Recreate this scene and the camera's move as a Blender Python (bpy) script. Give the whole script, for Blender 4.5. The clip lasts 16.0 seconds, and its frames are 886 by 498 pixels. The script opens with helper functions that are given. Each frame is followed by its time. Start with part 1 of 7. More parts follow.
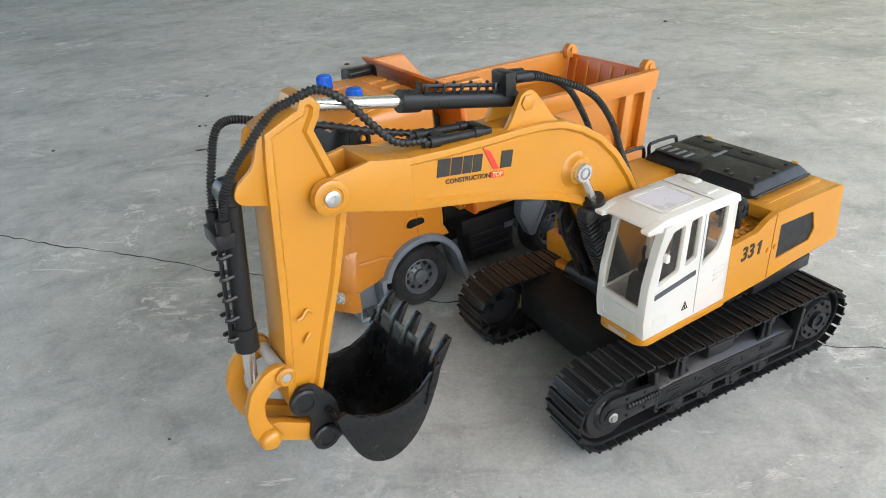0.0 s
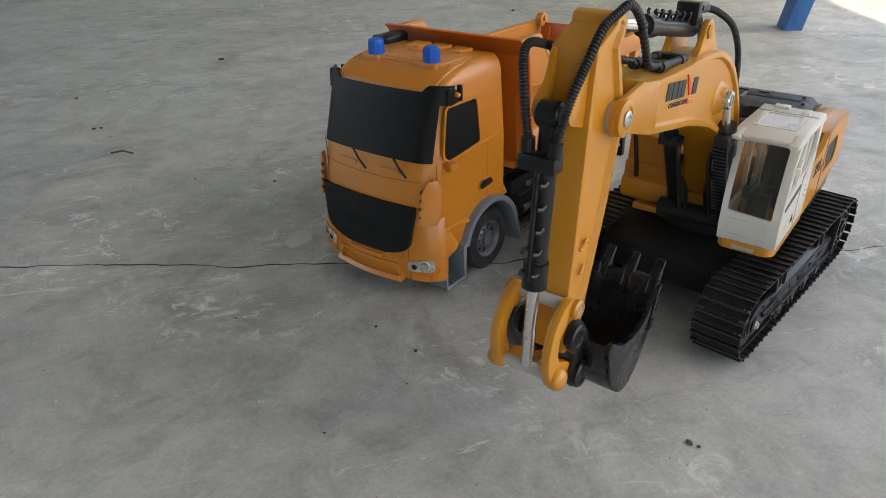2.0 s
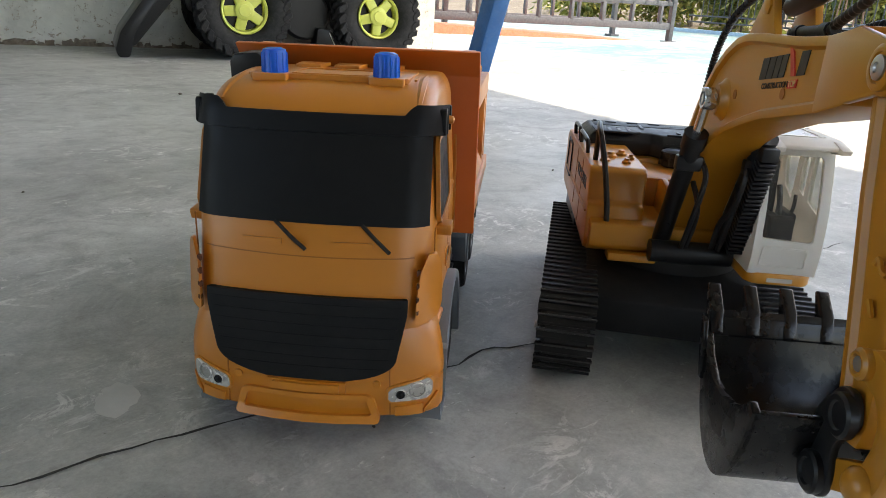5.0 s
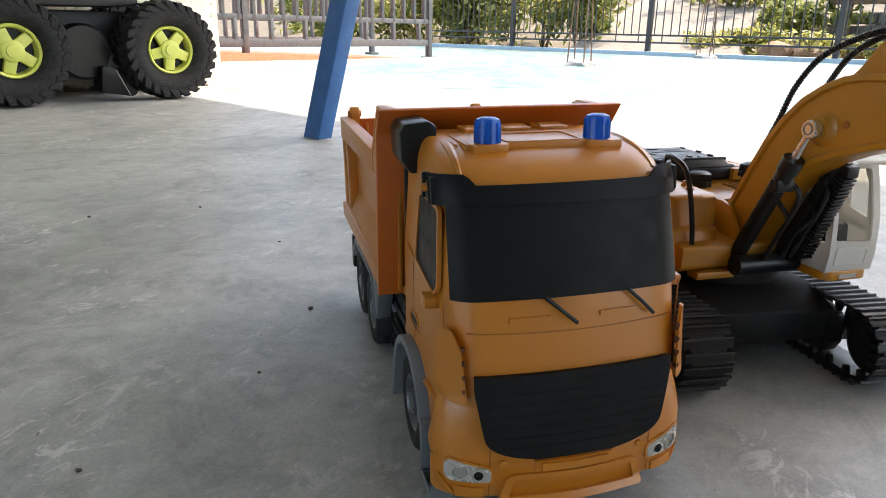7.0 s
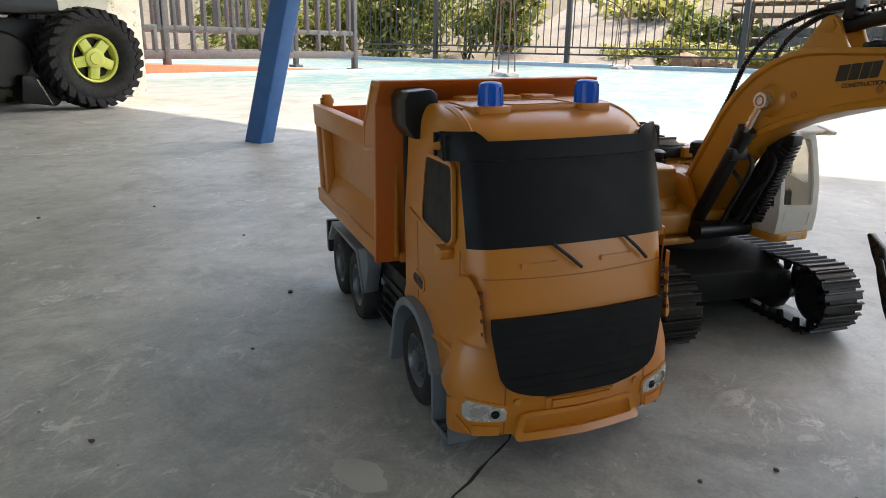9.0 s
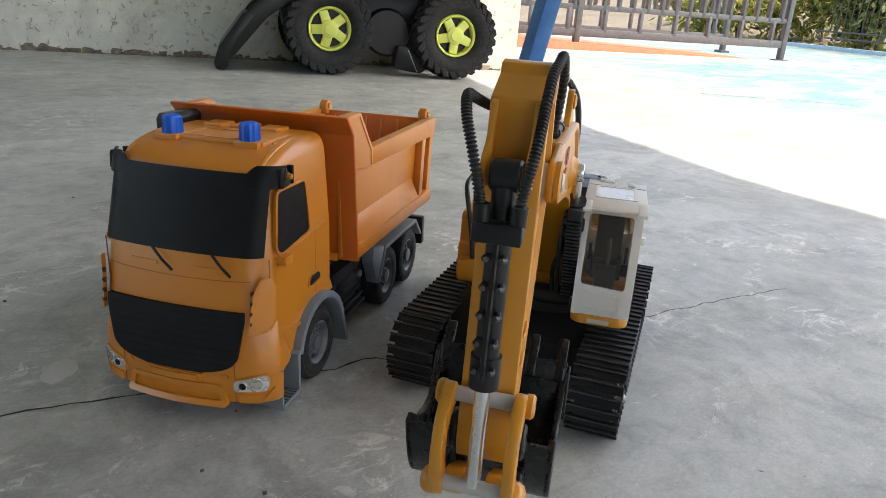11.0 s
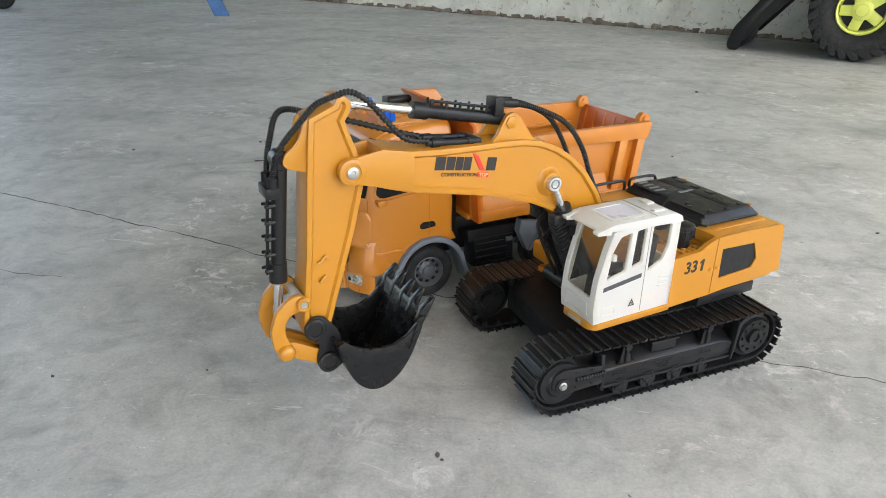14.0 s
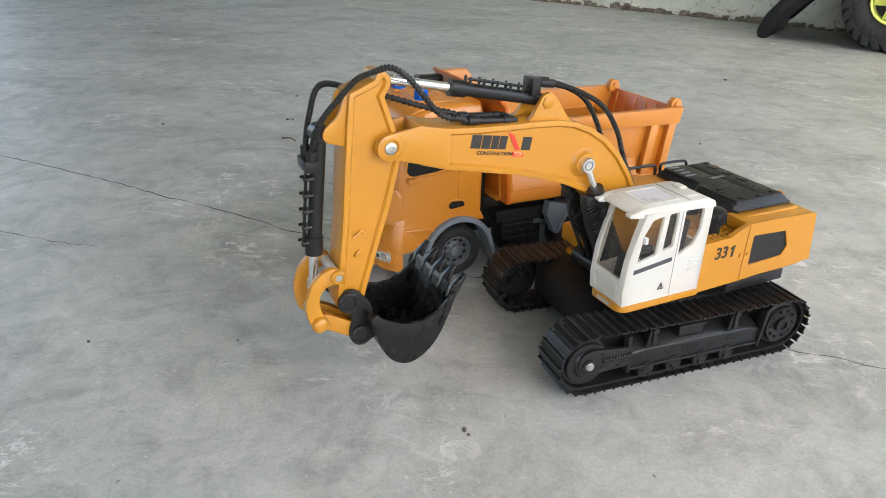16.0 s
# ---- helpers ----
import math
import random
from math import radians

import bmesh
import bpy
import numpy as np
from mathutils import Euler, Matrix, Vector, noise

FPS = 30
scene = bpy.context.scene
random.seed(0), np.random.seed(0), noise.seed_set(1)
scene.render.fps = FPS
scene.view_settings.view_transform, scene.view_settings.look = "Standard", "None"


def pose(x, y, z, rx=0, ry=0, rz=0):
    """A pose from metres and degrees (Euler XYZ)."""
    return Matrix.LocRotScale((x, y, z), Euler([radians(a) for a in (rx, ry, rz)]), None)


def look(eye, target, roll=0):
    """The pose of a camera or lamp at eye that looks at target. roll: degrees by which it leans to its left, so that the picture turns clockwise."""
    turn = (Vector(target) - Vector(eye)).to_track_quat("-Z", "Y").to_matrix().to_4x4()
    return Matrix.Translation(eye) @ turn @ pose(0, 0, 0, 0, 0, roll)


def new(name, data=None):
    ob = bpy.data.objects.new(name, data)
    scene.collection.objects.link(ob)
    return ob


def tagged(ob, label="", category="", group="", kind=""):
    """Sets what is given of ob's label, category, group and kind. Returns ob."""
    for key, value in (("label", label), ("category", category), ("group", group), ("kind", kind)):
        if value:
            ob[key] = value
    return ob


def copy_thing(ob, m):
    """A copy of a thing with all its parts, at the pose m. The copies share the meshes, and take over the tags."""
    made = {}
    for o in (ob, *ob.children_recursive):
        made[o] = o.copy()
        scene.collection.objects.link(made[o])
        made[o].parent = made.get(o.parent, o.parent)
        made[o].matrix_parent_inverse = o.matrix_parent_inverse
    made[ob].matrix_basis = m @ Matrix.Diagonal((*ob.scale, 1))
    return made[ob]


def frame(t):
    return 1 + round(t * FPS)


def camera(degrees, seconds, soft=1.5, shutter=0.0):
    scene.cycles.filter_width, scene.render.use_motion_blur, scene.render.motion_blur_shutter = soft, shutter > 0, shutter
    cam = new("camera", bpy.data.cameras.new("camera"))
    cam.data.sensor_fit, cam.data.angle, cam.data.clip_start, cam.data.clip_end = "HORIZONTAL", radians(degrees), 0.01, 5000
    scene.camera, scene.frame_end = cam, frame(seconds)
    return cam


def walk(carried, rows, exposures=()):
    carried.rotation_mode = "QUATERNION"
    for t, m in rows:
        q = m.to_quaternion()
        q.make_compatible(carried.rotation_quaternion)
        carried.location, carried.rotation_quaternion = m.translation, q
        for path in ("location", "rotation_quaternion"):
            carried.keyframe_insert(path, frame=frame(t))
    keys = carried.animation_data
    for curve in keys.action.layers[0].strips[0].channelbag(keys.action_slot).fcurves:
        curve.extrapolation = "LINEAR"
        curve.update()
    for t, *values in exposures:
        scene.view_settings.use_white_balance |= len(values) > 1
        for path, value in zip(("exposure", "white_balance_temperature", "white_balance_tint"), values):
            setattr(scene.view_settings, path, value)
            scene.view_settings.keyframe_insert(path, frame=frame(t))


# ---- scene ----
# camera
cam = camera(64.4, 16.0, soft=0.9)
PATH = [
    (0, (0.021, 0.019, 0.385), (-0.052, 1.774, -0.572), -3.4),
    (0.5, (-0.07, 0.008, 0.389), (0.013, 1.742, -0.603), -3.4),
    (1, (-0.158, 0.017, 0.367), (0.082, 1.731, -0.635), -3.0),
    (1.5, (-0.208, 0.032, 0.368), (0.186, 1.731, -0.612), -1.9),
    (2, (-0.252, 0.045, 0.352), (0.281, 1.72, -0.604), -0.9),
    (2.5, (-0.287, 0.08, 0.337), (0.382, 1.716, -0.598), -0.1),
    (3, (-0.313, 0.119, 0.326), (0.508, 1.704, -0.577), 1.1),
    (3.2, (-0.32, 0.139, 0.327), (0.565, 1.684, -0.584), 1.6),
    (5.3, (-0.372, 0.364, 0.243), (1.147, 1.478, -0.428), 2.2),
    (5.5, (-0.368, 0.374, 0.266), (1.165, 1.421, -0.476), 2.2),
    (6, (-0.398, 0.419, 0.278), (1.254, 1.311, -0.41), 1.8),
    (6.5, (-0.445, 0.5, 0.263), (1.295, 1.25, -0.378), 1.4),
    (7, (-0.482, 0.58, 0.262), (1.326, 1.191, -0.335), 1.1),
    (7.5, (-0.482, 0.64, 0.253), (1.373, 1.114, -0.324), 0.9),
    (8, (-0.494, 0.675, 0.244), (1.385, 1.045, -0.333), 1.4),
    (8.5, (-0.518, 0.658, 0.218), (1.369, 0.998, -0.353), 1.5),
    (9, (-0.528, 0.616, 0.237), (1.348, 1.031, -0.32), 1.0),
    (9.5, (-0.516, 0.528, 0.276), (1.304, 1.145, -0.278), 0.7),
    (10, (-0.482, 0.381, 0.287), (1.218, 1.274, -0.273), 1.3),
    (10.2, (-0.448, 0.331, 0.292), (1.193, 1.323, -0.276), 2.1),
    (12.3, (-0.099, -0.053, 0.365), (0.292, 1.723, -0.467), 2.8),
    (12.5, (-0.069, -0.071, 0.377), (0.207, 1.725, -0.456), 2.7),
    (13, (0.0, -0.105, 0.384), (0.045, 1.719, -0.435), 2.6),
    (13.5, (0.058, -0.112, 0.39), (-0.046, 1.708, -0.433), 2.0),
    (14, (0.066, -0.117, 0.393), (-0.124, 1.696, -0.429), 1.1),
    (14.5, (0.064, -0.119, 0.399), (-0.164, 1.687, -0.431), 0.6),
    (15, (0.06, -0.119, 0.4), (-0.185, 1.685, -0.427), 0.5),
    (15.5, (0.06, -0.126, 0.4), (-0.182, 1.673, -0.439), 1.1),
    (16, (0.054, -0.126, 0.39), (-0.179, 1.663, -0.474), 2.1),
]
EXPOSURES = [(0.0, 2.6, 7300, 8), (0.2, 2.52, 7350, 9), (0.5, 2.2, 7450, 10), (1.0, 2.1, 7500, 10), (2.0, 2.0, 7550, 10), (3.0, 1.93, 7600, 10), (5.5, 2.21, 7300, 10), (6.5, 2.29, 7300, 11), (7.5, 1.97, 7450, 11), (8.0, 1.85, 7500, 11), (8.5, 1.77, 7500, 11), (9.0, 1.81, 7500, 11), (10.0, 1.98, 7350, 11), (12.5, 2.08, 7400, 9), (13.0, 2.35, 7400, 9), (13.5, 2.48, 7400, 9), (16.0, 2.53, 7450, 9)]
walk(cam, [(t, look(eye, target, roll)) for t, eye, target, roll in PATH], EXPOSURES)

# ---- site plan: u runs out of the porch, v along its open edge ----
SITE_TURN = -25.2


def site(u, v, z=0.0):
    a = radians(SITE_TURN)
    return Vector((u * math.cos(a) - v * math.sin(a), u * math.sin(a) + v * math.cos(a), z))


def site_pose(u, v, z=0.0, turn=0.0):
    return Matrix.Translation(site(u, v, z)) @ Matrix.Rotation(radians(SITE_TURN + turn), 4, "Z")


# ---- sky and sun ----
SUN_DIR = (site(0.5, -0.22) + Vector((0, 0, 0.84))).normalized()
world = bpy.data.worlds.new("sky")
scene.world = world
world.use_nodes = True
wn = world.node_tree.nodes
sky = wn.new("ShaderNodeTexSky")
sky.sky_type = "NISHITA"
sky.sun_disc = False
sky.sun_elevation = math.asin(SUN_DIR.z)
sky.sun_rotation = math.atan2(SUN_DIR.x, SUN_DIR.y)
sky.dust_density = 2.5
wn["Background"].inputs["Strength"].default_value = 0.15
world.node_tree.links.new(sky.outputs[0], wn["Background"].inputs["Color"])
sun_data = bpy.data.lights.new("sun", "SUN")
sun_data.energy, sun_data.angle, sun_data.color = 2.1, radians(0.5), (1.0, 0.95, 0.87)
sun = new("sun", sun_data)
sun.matrix_world = look(SUN_DIR * 40, (0, 0, 0))


# ---- materials ----
def nodes_of(name):
    m = bpy.data.materials.new(name)
    m.use_nodes = True
    nt = m.node_tree
    return m, nt, nt.nodes["Principled BSDF"]


def link(nt, a, b):
    nt.links.new(a, b)


def noise_tex(nt, scale, detail=4.0, rough=0.6, vec=None, distort=0.0):
    n = nt.nodes.new("ShaderNodeTexNoise")
    n.inputs["Scale"].default_value, n.inputs["Detail"].default_value = scale, detail
    n.inputs["Roughness"].default_value, n.inputs["Distortion"].default_value = rough, distort
    if vec is not None:
        link(nt, vec, n.inputs["Vector"])
    return n.outputs["Fac"]


def ramp(nt, fac, stops):
    r = nt.nodes.new("ShaderNodeValToRGB")
    while len(r.color_ramp.elements) < len(stops):
        r.color_ramp.elements.new(0.5)
    for e, (p, c) in zip(r.color_ramp.elements, stops):
        e.position = p
        e.color = (c, c, c, 1) if not isinstance(c, tuple) else (*c, 1)
    link(nt, fac, r.inputs["Fac"])
    return r.outputs["Color"]


def mixc(nt, fac, a, b, mode="MIX"):
    m = nt.nodes.new("ShaderNodeMix")
    m.data_type, m.blend_type = "RGBA", mode
    for socket, value in ((m.inputs["Factor"], fac), (m.inputs["A"], a), (m.inputs["B"], b)):
        if isinstance(value, (int, float)):
            socket.default_value = value
        elif isinstance(value, tuple):
            socket.default_value = (*value, 1)
        else:
            link(nt, value, socket)
    return m.outputs["Result"]


def bump(nt, bsdf, height, strength, distance):
    b = nt.nodes.new("ShaderNodeBump")
    b.inputs["Strength"].default_value, b.inputs["Distance"].default_value = strength, distance
    link(nt, height, b.inputs["Height"])
    link(nt, b.outputs["Normal"], bsdf.inputs["Normal"])


def coords(nt):
    return nt.nodes.new("ShaderNodeTexCoord").outputs["Object"]


def world_pos(nt):
    return nt.nodes.new("ShaderNodeNewGeometry").outputs["Position"]


def plastic(name, colour, rough=0.38, vary=0.12, dust=0.06, grain=900.0, relief=0.02, spec=0.5, metal=0.0, dusty=(0.45, 0.42, 0.37), uneven=1.0):
    """Moulded toy plastic: uneven colour, a film of dust and fine scuffs."""
    m, nt, b = nodes_of(name)
    c = coords(nt)
    dark = tuple(x * (1 - vary) for x in colour)
    lite = tuple(min(1, x * (1 + vary)) for x in colour)
    base = mixc(nt, ramp(nt, noise_tex(nt, 22, 5, 0.6, c), [(0.3, 0.0), (0.7, 1.0)]), dark, lite)
    film = ramp(nt, noise_tex(nt, 60, 6, 0.7, c, 0.6), [(0.42, 0.0), (0.8, 1.0)])
    scaled = nt.nodes.new("ShaderNodeMath")
    scaled.operation = "MULTIPLY"
    scaled.inputs[1].default_value = dust
    link(nt, film, scaled.inputs[0])
    base = mixc(nt, scaled.outputs[0], base, dusty)
    link(nt, base, b.inputs["Base Color"])
    r = ramp(nt, noise_tex(nt, 90, 4, 0.65, c), [(0.25, max(0.05, rough - 0.1 * uneven)), (0.75, min(1, rough + 0.14 * uneven))])
    link(nt, r, b.inputs["Roughness"])
    b.inputs["Specular IOR Level"].default_value = spec
    b.inputs["Metallic"].default_value = metal
    bump(nt, b, noise_tex(nt, grain, 3, 0.6, c), relief, 0.001)
    return m


EX_YELLOW = plastic("excavator_yellow", (0.49, 0.200, 0.014), 0.32, 0.025, 0.010, spec=0.65, uneven=0.25)
TRUCK_YELLOW = plastic("truck_yellow", (0.57, 0.196, 0.016), 0.33, 0.035, 0.010, spec=0.75, uneven=0.25)
BED_YELLOW = plastic("bed_yellow", (0.54, 0.180, 0.015), 0.38, 0.05, 0.03, spec=0.75, uneven=0.4)
# bed plastic reddened in colour for shade and bounced light on headboard and tailgate
BED_SHADED = plastic("shaded_bed_orange", (0.55, 0.118, 0.012), 0.36, 0.05, 0.03, uneven=0.4)
BLACK = plastic("black_plastic", (0.012, 0.012, 0.0127), 0.30, 0.1, 0.004, 700, 0.03, 0.3, dusty=(0.42, 0.41, 0.40), uneven=0.35)
BLACK_DUSTY = plastic("dusty_black_plastic", (0.012, 0.012, 0.0125), 0.42, 0.25, 0.018, 500, 0.06, 0.3, dusty=(0.42, 0.41, 0.40))
GLOSS_BLACK = plastic("smoked_window", (0.013, 0.013, 0.0133), 0.38, 0.1, 0.006, 300, 0.01, 0.12)
VISOR = plastic("visor_black", (0.012, 0.012, 0.0126), 0.38, 0.1, 0.003, 500, 0.02, 0.14, uneven=0.3)
GRILLE = plastic("matt_grille", (0.013, 0.013, 0.0133), 0.6, 0.2, 0.01, 500, 0.05, 0.15)
RUBBER = plastic("tyre_rubber", (0.014, 0.014, 0.0145), 0.7, 0.2, 0.06, 600, 0.08, 0.3, dusty=(0.42, 0.41, 0.40))
HOSE = plastic("hose_rubber", (0.009, 0.009, 0.0095), 0.45, 0.2, 0.025, 600, 0.05, 0.4, dusty=(0.42, 0.41, 0.40))
GREY = plastic("grey_plastic", (0.15, 0.17, 0.19), 0.42, 0.1, 0.06, 700, 0.03)
RIM = plastic("rim_grey", (0.11, 0.118, 0.128), 0.36, 0.12, 0.06, 700, 0.03, 0.6, 0.35)
STEEL = plastic("polished_rod", (0.72, 0.72, 0.71), 0.2, 0.05, 0.05, 900, 0.01, 0.5, 0.92)
SCREW = plastic("screw_steel", (0.55, 0.55, 0.54), 0.3, 0.15, 0.1, 900, 0.02, 0.5, 0.85)
INK = plastic("black_ink", (0.015, 0.015, 0.014), 0.5, 0.1, 0.03)
RED_INK = plastic("red_ink", (0.62, 0.03, 0.025), 0.45, 0.1, 0.03)
PALE_GREY = plastic("pale_sleeve", (0.42, 0.40, 0.37), 0.4, 0.06, 0.08)
SILVER_LAMP = plastic("lamp_reflector", (0.6, 0.58, 0.54), 0.25, 0.1, 0.05, 700, 0.02, 0.5, 0.4)
LIME = plastic("lime_plastic", (0.66, 0.70, 0.14), 0.4, 0.08, 0.08)
BLUE_PAINT = plastic("blue_paint", (0.02, 0.125, 0.34), 0.42, 0.15, 0.08, 250, 0.05)
FENCE_GREY = plastic("fence_grey", (0.075, 0.073, 0.078), 0.5, 0.12, 0.2, 200, 0.06)
FENCE_BLACK = plastic("fence_black", (0.03, 0.03, 0.033), 0.5, 0.2, 0.1, 200, 0.05)
TERRACOTTA = plastic("terracotta_paint", (0.56, 0.15, 0.07), 0.75, 0.15, 0.25, 120, 0.2)
RUST = plastic("rusty_rebar", (0.20, 0.11, 0.07), 0.8, 0.3, 0.2, 300, 0.2)


def leaf_material(name, dark, light):
    """Thin leaf: green varied from leaf to leaf, letting part of the sun through."""
    m, nt, b = nodes_of(name)
    geo = nt.nodes.new("ShaderNodeNewGeometry")
    tone = ramp(nt, geo.outputs["Random Per Island"], [(0.0, dark), (1.0, light)])
    vein = ramp(nt, noise_tex(nt, 60, 4, 0.6, world_pos(nt)), [(0.35, 0.8), (0.65, 1.15)])
    tone = mixc(nt, 1.0, tone, vein, "MULTIPLY")
    link(nt, tone, b.inputs["Base Color"])
    b.inputs["Roughness"].default_value = 0.5
    through_light = nt.nodes.new("ShaderNodeBsdfTranslucent")
    link(nt, tone, through_light.inputs["Color"])
    mix = nt.nodes.new("ShaderNodeMixShader")
    mix.inputs[0].default_value = 0.45
    link(nt, b.outputs[0], mix.inputs[1])
    link(nt, through_light.outputs[0], mix.inputs[2])
    link(nt, mix.outputs[0], nt.nodes["Material Output"].inputs["Surface"])
    return m


LEAF = leaf_material("leaf_green", (0.10, 0.14, 0.03), (0.27, 0.29, 0.07))
LEAF_DRY = leaf_material("leaf_yellow", (0.32, 0.31, 0.08), (0.52, 0.46, 0.15))
BARK = plastic("bark", (0.10, 0.07, 0.045), 0.85, 0.4, 0.2, 80, 0.4)


BUCKET = plastic("bucket_black", (0.007, 0.007, 0.0075), 0.24, 0.25, 0.010, 400, 0.05, 0.36, 0.0, (0.30, 0.28, 0.25))


def thin_white():
    """Thin white moulding that lets some light through."""
    m = plastic("cab_white", (0.81, 0.80, 0.765), 0.35, 0.04, 0.08, 700, 0.015)
    nt = m.node_tree
    b, out = nt.nodes["Principled BSDF"], nt.nodes["Material Output"]
    t = nt.nodes.new("ShaderNodeBsdfTranslucent")
    t.inputs["Color"].default_value = (0.89, 0.84, 0.75, 1)
    mix = nt.nodes.new("ShaderNodeMixShader")
    mix.inputs[0].default_value = 0.42
    link(nt, b.outputs[0], mix.inputs[1])
    link(nt, t.outputs[0], mix.inputs[2])
    link(nt, mix.outputs[0], out.inputs["Surface"])
    return m


WHITE = thin_white()
SEAM = plastic("moulded_seam", (0.33, 0.108, 0.014), 0.6, 0.1, 0.05)
# dark brown that paints the shade inside the deflector slots
SLOT = plastic("slot_shadow_brown", (0.10, 0.028, 0.008), 0.7, 0.1, 0.03)
SEAM_GREY = plastic("grey_seam", (0.40, 0.39, 0.37), 0.6, 0.1, 0.05)


def beacon_material():
    m, nt, b = nodes_of("blue_beacon_plastic")
    b.inputs["Base Color"].default_value = (0.006, 0.13, 0.62, 1)
    b.inputs["Roughness"].default_value = 0.14
    bump(nt, b, noise_tex(nt, 500, 2, 0.5, coords(nt)), 0.03, 0.001)
    inner = nt.nodes.new("ShaderNodeBsdfTranslucent")
    inner.inputs["Color"].default_value = (0.02, 0.42, 0.98, 1)
    mix = nt.nodes.new("ShaderNodeMixShader")
    mix.inputs[0].default_value = 0.36
    link(nt, b.outputs[0], mix.inputs[1])
    link(nt, inner.outputs[0], mix.inputs[2])
    link(nt, mix.outputs[0], nt.nodes["Material Output"].inputs["Surface"])
    return m


def glass_material(name, tint, clear):
    m, nt, b = nodes_of(name)
    out = nt.nodes["Material Output"]
    t = nt.nodes.new("ShaderNodeBsdfTransparent")
    t.inputs["Color"].default_value = (*tint, 1)
    g = nt.nodes.new("ShaderNodeBsdfGlossy")
    g.inputs["Roughness"].default_value = 0.08
    f = nt.nodes.new("ShaderNodeLayerWeight")
    f.inputs["Blend"].default_value = 0.07
    mix = nt.nodes.new("ShaderNodeMixShader")
    link(nt, f.outputs[0], mix.inputs[0])
    link(nt, t.outputs[0], mix.inputs[1])
    link(nt, g.outputs[0], mix.inputs[2])
    d = nt.nodes.new("ShaderNodeBsdfDiffuse")
    d.inputs["Color"].default_value = (0.5, 0.48, 0.45, 1)
    film = nt.nodes.new("ShaderNodeMixShader")
    link(nt, ramp(nt, noise_tex(nt, 120, 5, 0.7, coords(nt)), [(0.35, clear), (0.8, clear + 0.03)]), film.inputs[0])
    link(nt, mix.outputs[0], film.inputs[1])
    link(nt, d.outputs[0], film.inputs[2])
    link(nt, film.outputs[0], out.inputs["Surface"])
    return m


BEACON = beacon_material()
CAB_GLASS = glass_material("cab_glass", (0.86, 0.85, 0.82), 0.03)
LAMP_GLASS = glass_material("lamp_glass", (0.9, 0.9, 0.88), 0.04)


def concrete_material():
    """Trowelled cement floor: cloudy greys, pale scuffs along the trowel strokes, stains, fine grit; worn turquoise paint out in the yard."""
    m, nt, b = nodes_of("cement_floor")
    p = world_pos(nt)
    turn = nt.nodes.new("ShaderNodeVectorRotate")
    turn.rotation_type = "Z_AXIS"
    turn.inputs["Angle"].default_value = radians(-SITE_TURN)
    link(nt, p, turn.inputs["Vector"])
    s = turn.outputs["Vector"]
    stretch = nt.nodes.new("ShaderNodeMapping")
    stretch.inputs["Scale"].default_value = (1.0, 1.7, 1.0)
    stretch.inputs["Rotation"].default_value = (0, 0, radians(-30))
    link(nt, p, stretch.inputs["Vector"])
    st = stretch.outputs["Vector"]
    streak = nt.nodes.new("ShaderNodeMapping")
    streak.inputs["Scale"].default_value = (1.0, 2.6, 1.0)
    streak.inputs["Rotation"].default_value = (0, 0, radians(20))
    link(nt, p, streak.inputs["Vector"])
    sk = streak.outputs["Vector"]
    clouds = ramp(nt, noise_tex(nt, 2.0, 5, 0.55, st, 0.3), [(0.28, (0.295, 0.300, 0.283)), (0.5, (0.408, 0.412, 0.388)), (0.75, (0.475, 0.479, 0.451))])
    fine = ramp(nt, noise_tex(nt, 15, 10, 0.72, p, 0.5), [(0.32, 0.75), (0.5, 1.0), (0.70, 1.17)])
    col = mixc(nt, 1.0, clouds, fine, "MULTIPLY")
    smudge = ramp(nt, noise_tex(nt, 6.0, 9, 0.74, p, 1.0), [(0.52, 0.0), (0.66, 0.58)])
    col = mixc(nt, smudge, col, (0.19, 0.187, 0.178))
    where = ramp(nt, noise_tex(nt, 4.2, 5, 0.6, p, 0.5), [(0.50, 0.0), (0.62, 1.0)])
    scuff = ramp(nt, noise_tex(nt, 16, 10, 0.78, sk, 1.4), [(0.555, 0.0), (0.60, 0.6)])
    col = mixc(nt, mixc(nt, 1.0, scuff, where, "MULTIPLY"), col, (0.74, 0.73, 0.70))
    worn_spot = ramp(nt, noise_tex(nt, 26, 9, 0.76, p, 1.0), [(0.565, 0.0), (0.585, 0.75)])
    col = mixc(nt, mixc(nt, 1.0, worn_spot, where, "MULTIPLY"), col, (0.70, 0.69, 0.66))
    specks = ramp(nt, noise_tex(nt, 110, 4, 0.6, p, 0.3), [(0.70, 0.0), (0.73, 0.8)])
    col = mixc(nt, specks, col, (0.66, 0.65, 0.62))
    grit = ramp(nt, noise_tex(nt, 300, 5, 0.8, p), [(0.3, 0.84), (0.7, 1.14)])
    col = mixc(nt, 1.0, col, grit, "MULTIPLY")
    pits = ramp(nt, noise_tex(nt, 75, 2, 0.5, p), [(0.205, 1.0), (0.235, 0.0)])
    col = mixc(nt, pits, col, (0.09, 0.09, 0.085))
    mottle = ramp(nt, noise_tex(nt, 34, 9, 0.74, p, 0.6), [(0.34, 0.86), (0.5, 1.0), (0.68, 1.10)])
    col = mixc(nt, 1.0, col, mottle, "MULTIPLY")
    chips = ramp(nt, noise_tex(nt, 9.5, 10, 0.80, sk, 1.8), [(0.605, 0.0), (0.64, 0.65)])
    col = mixc(nt, chips, col, (0.66, 0.66, 0.62))
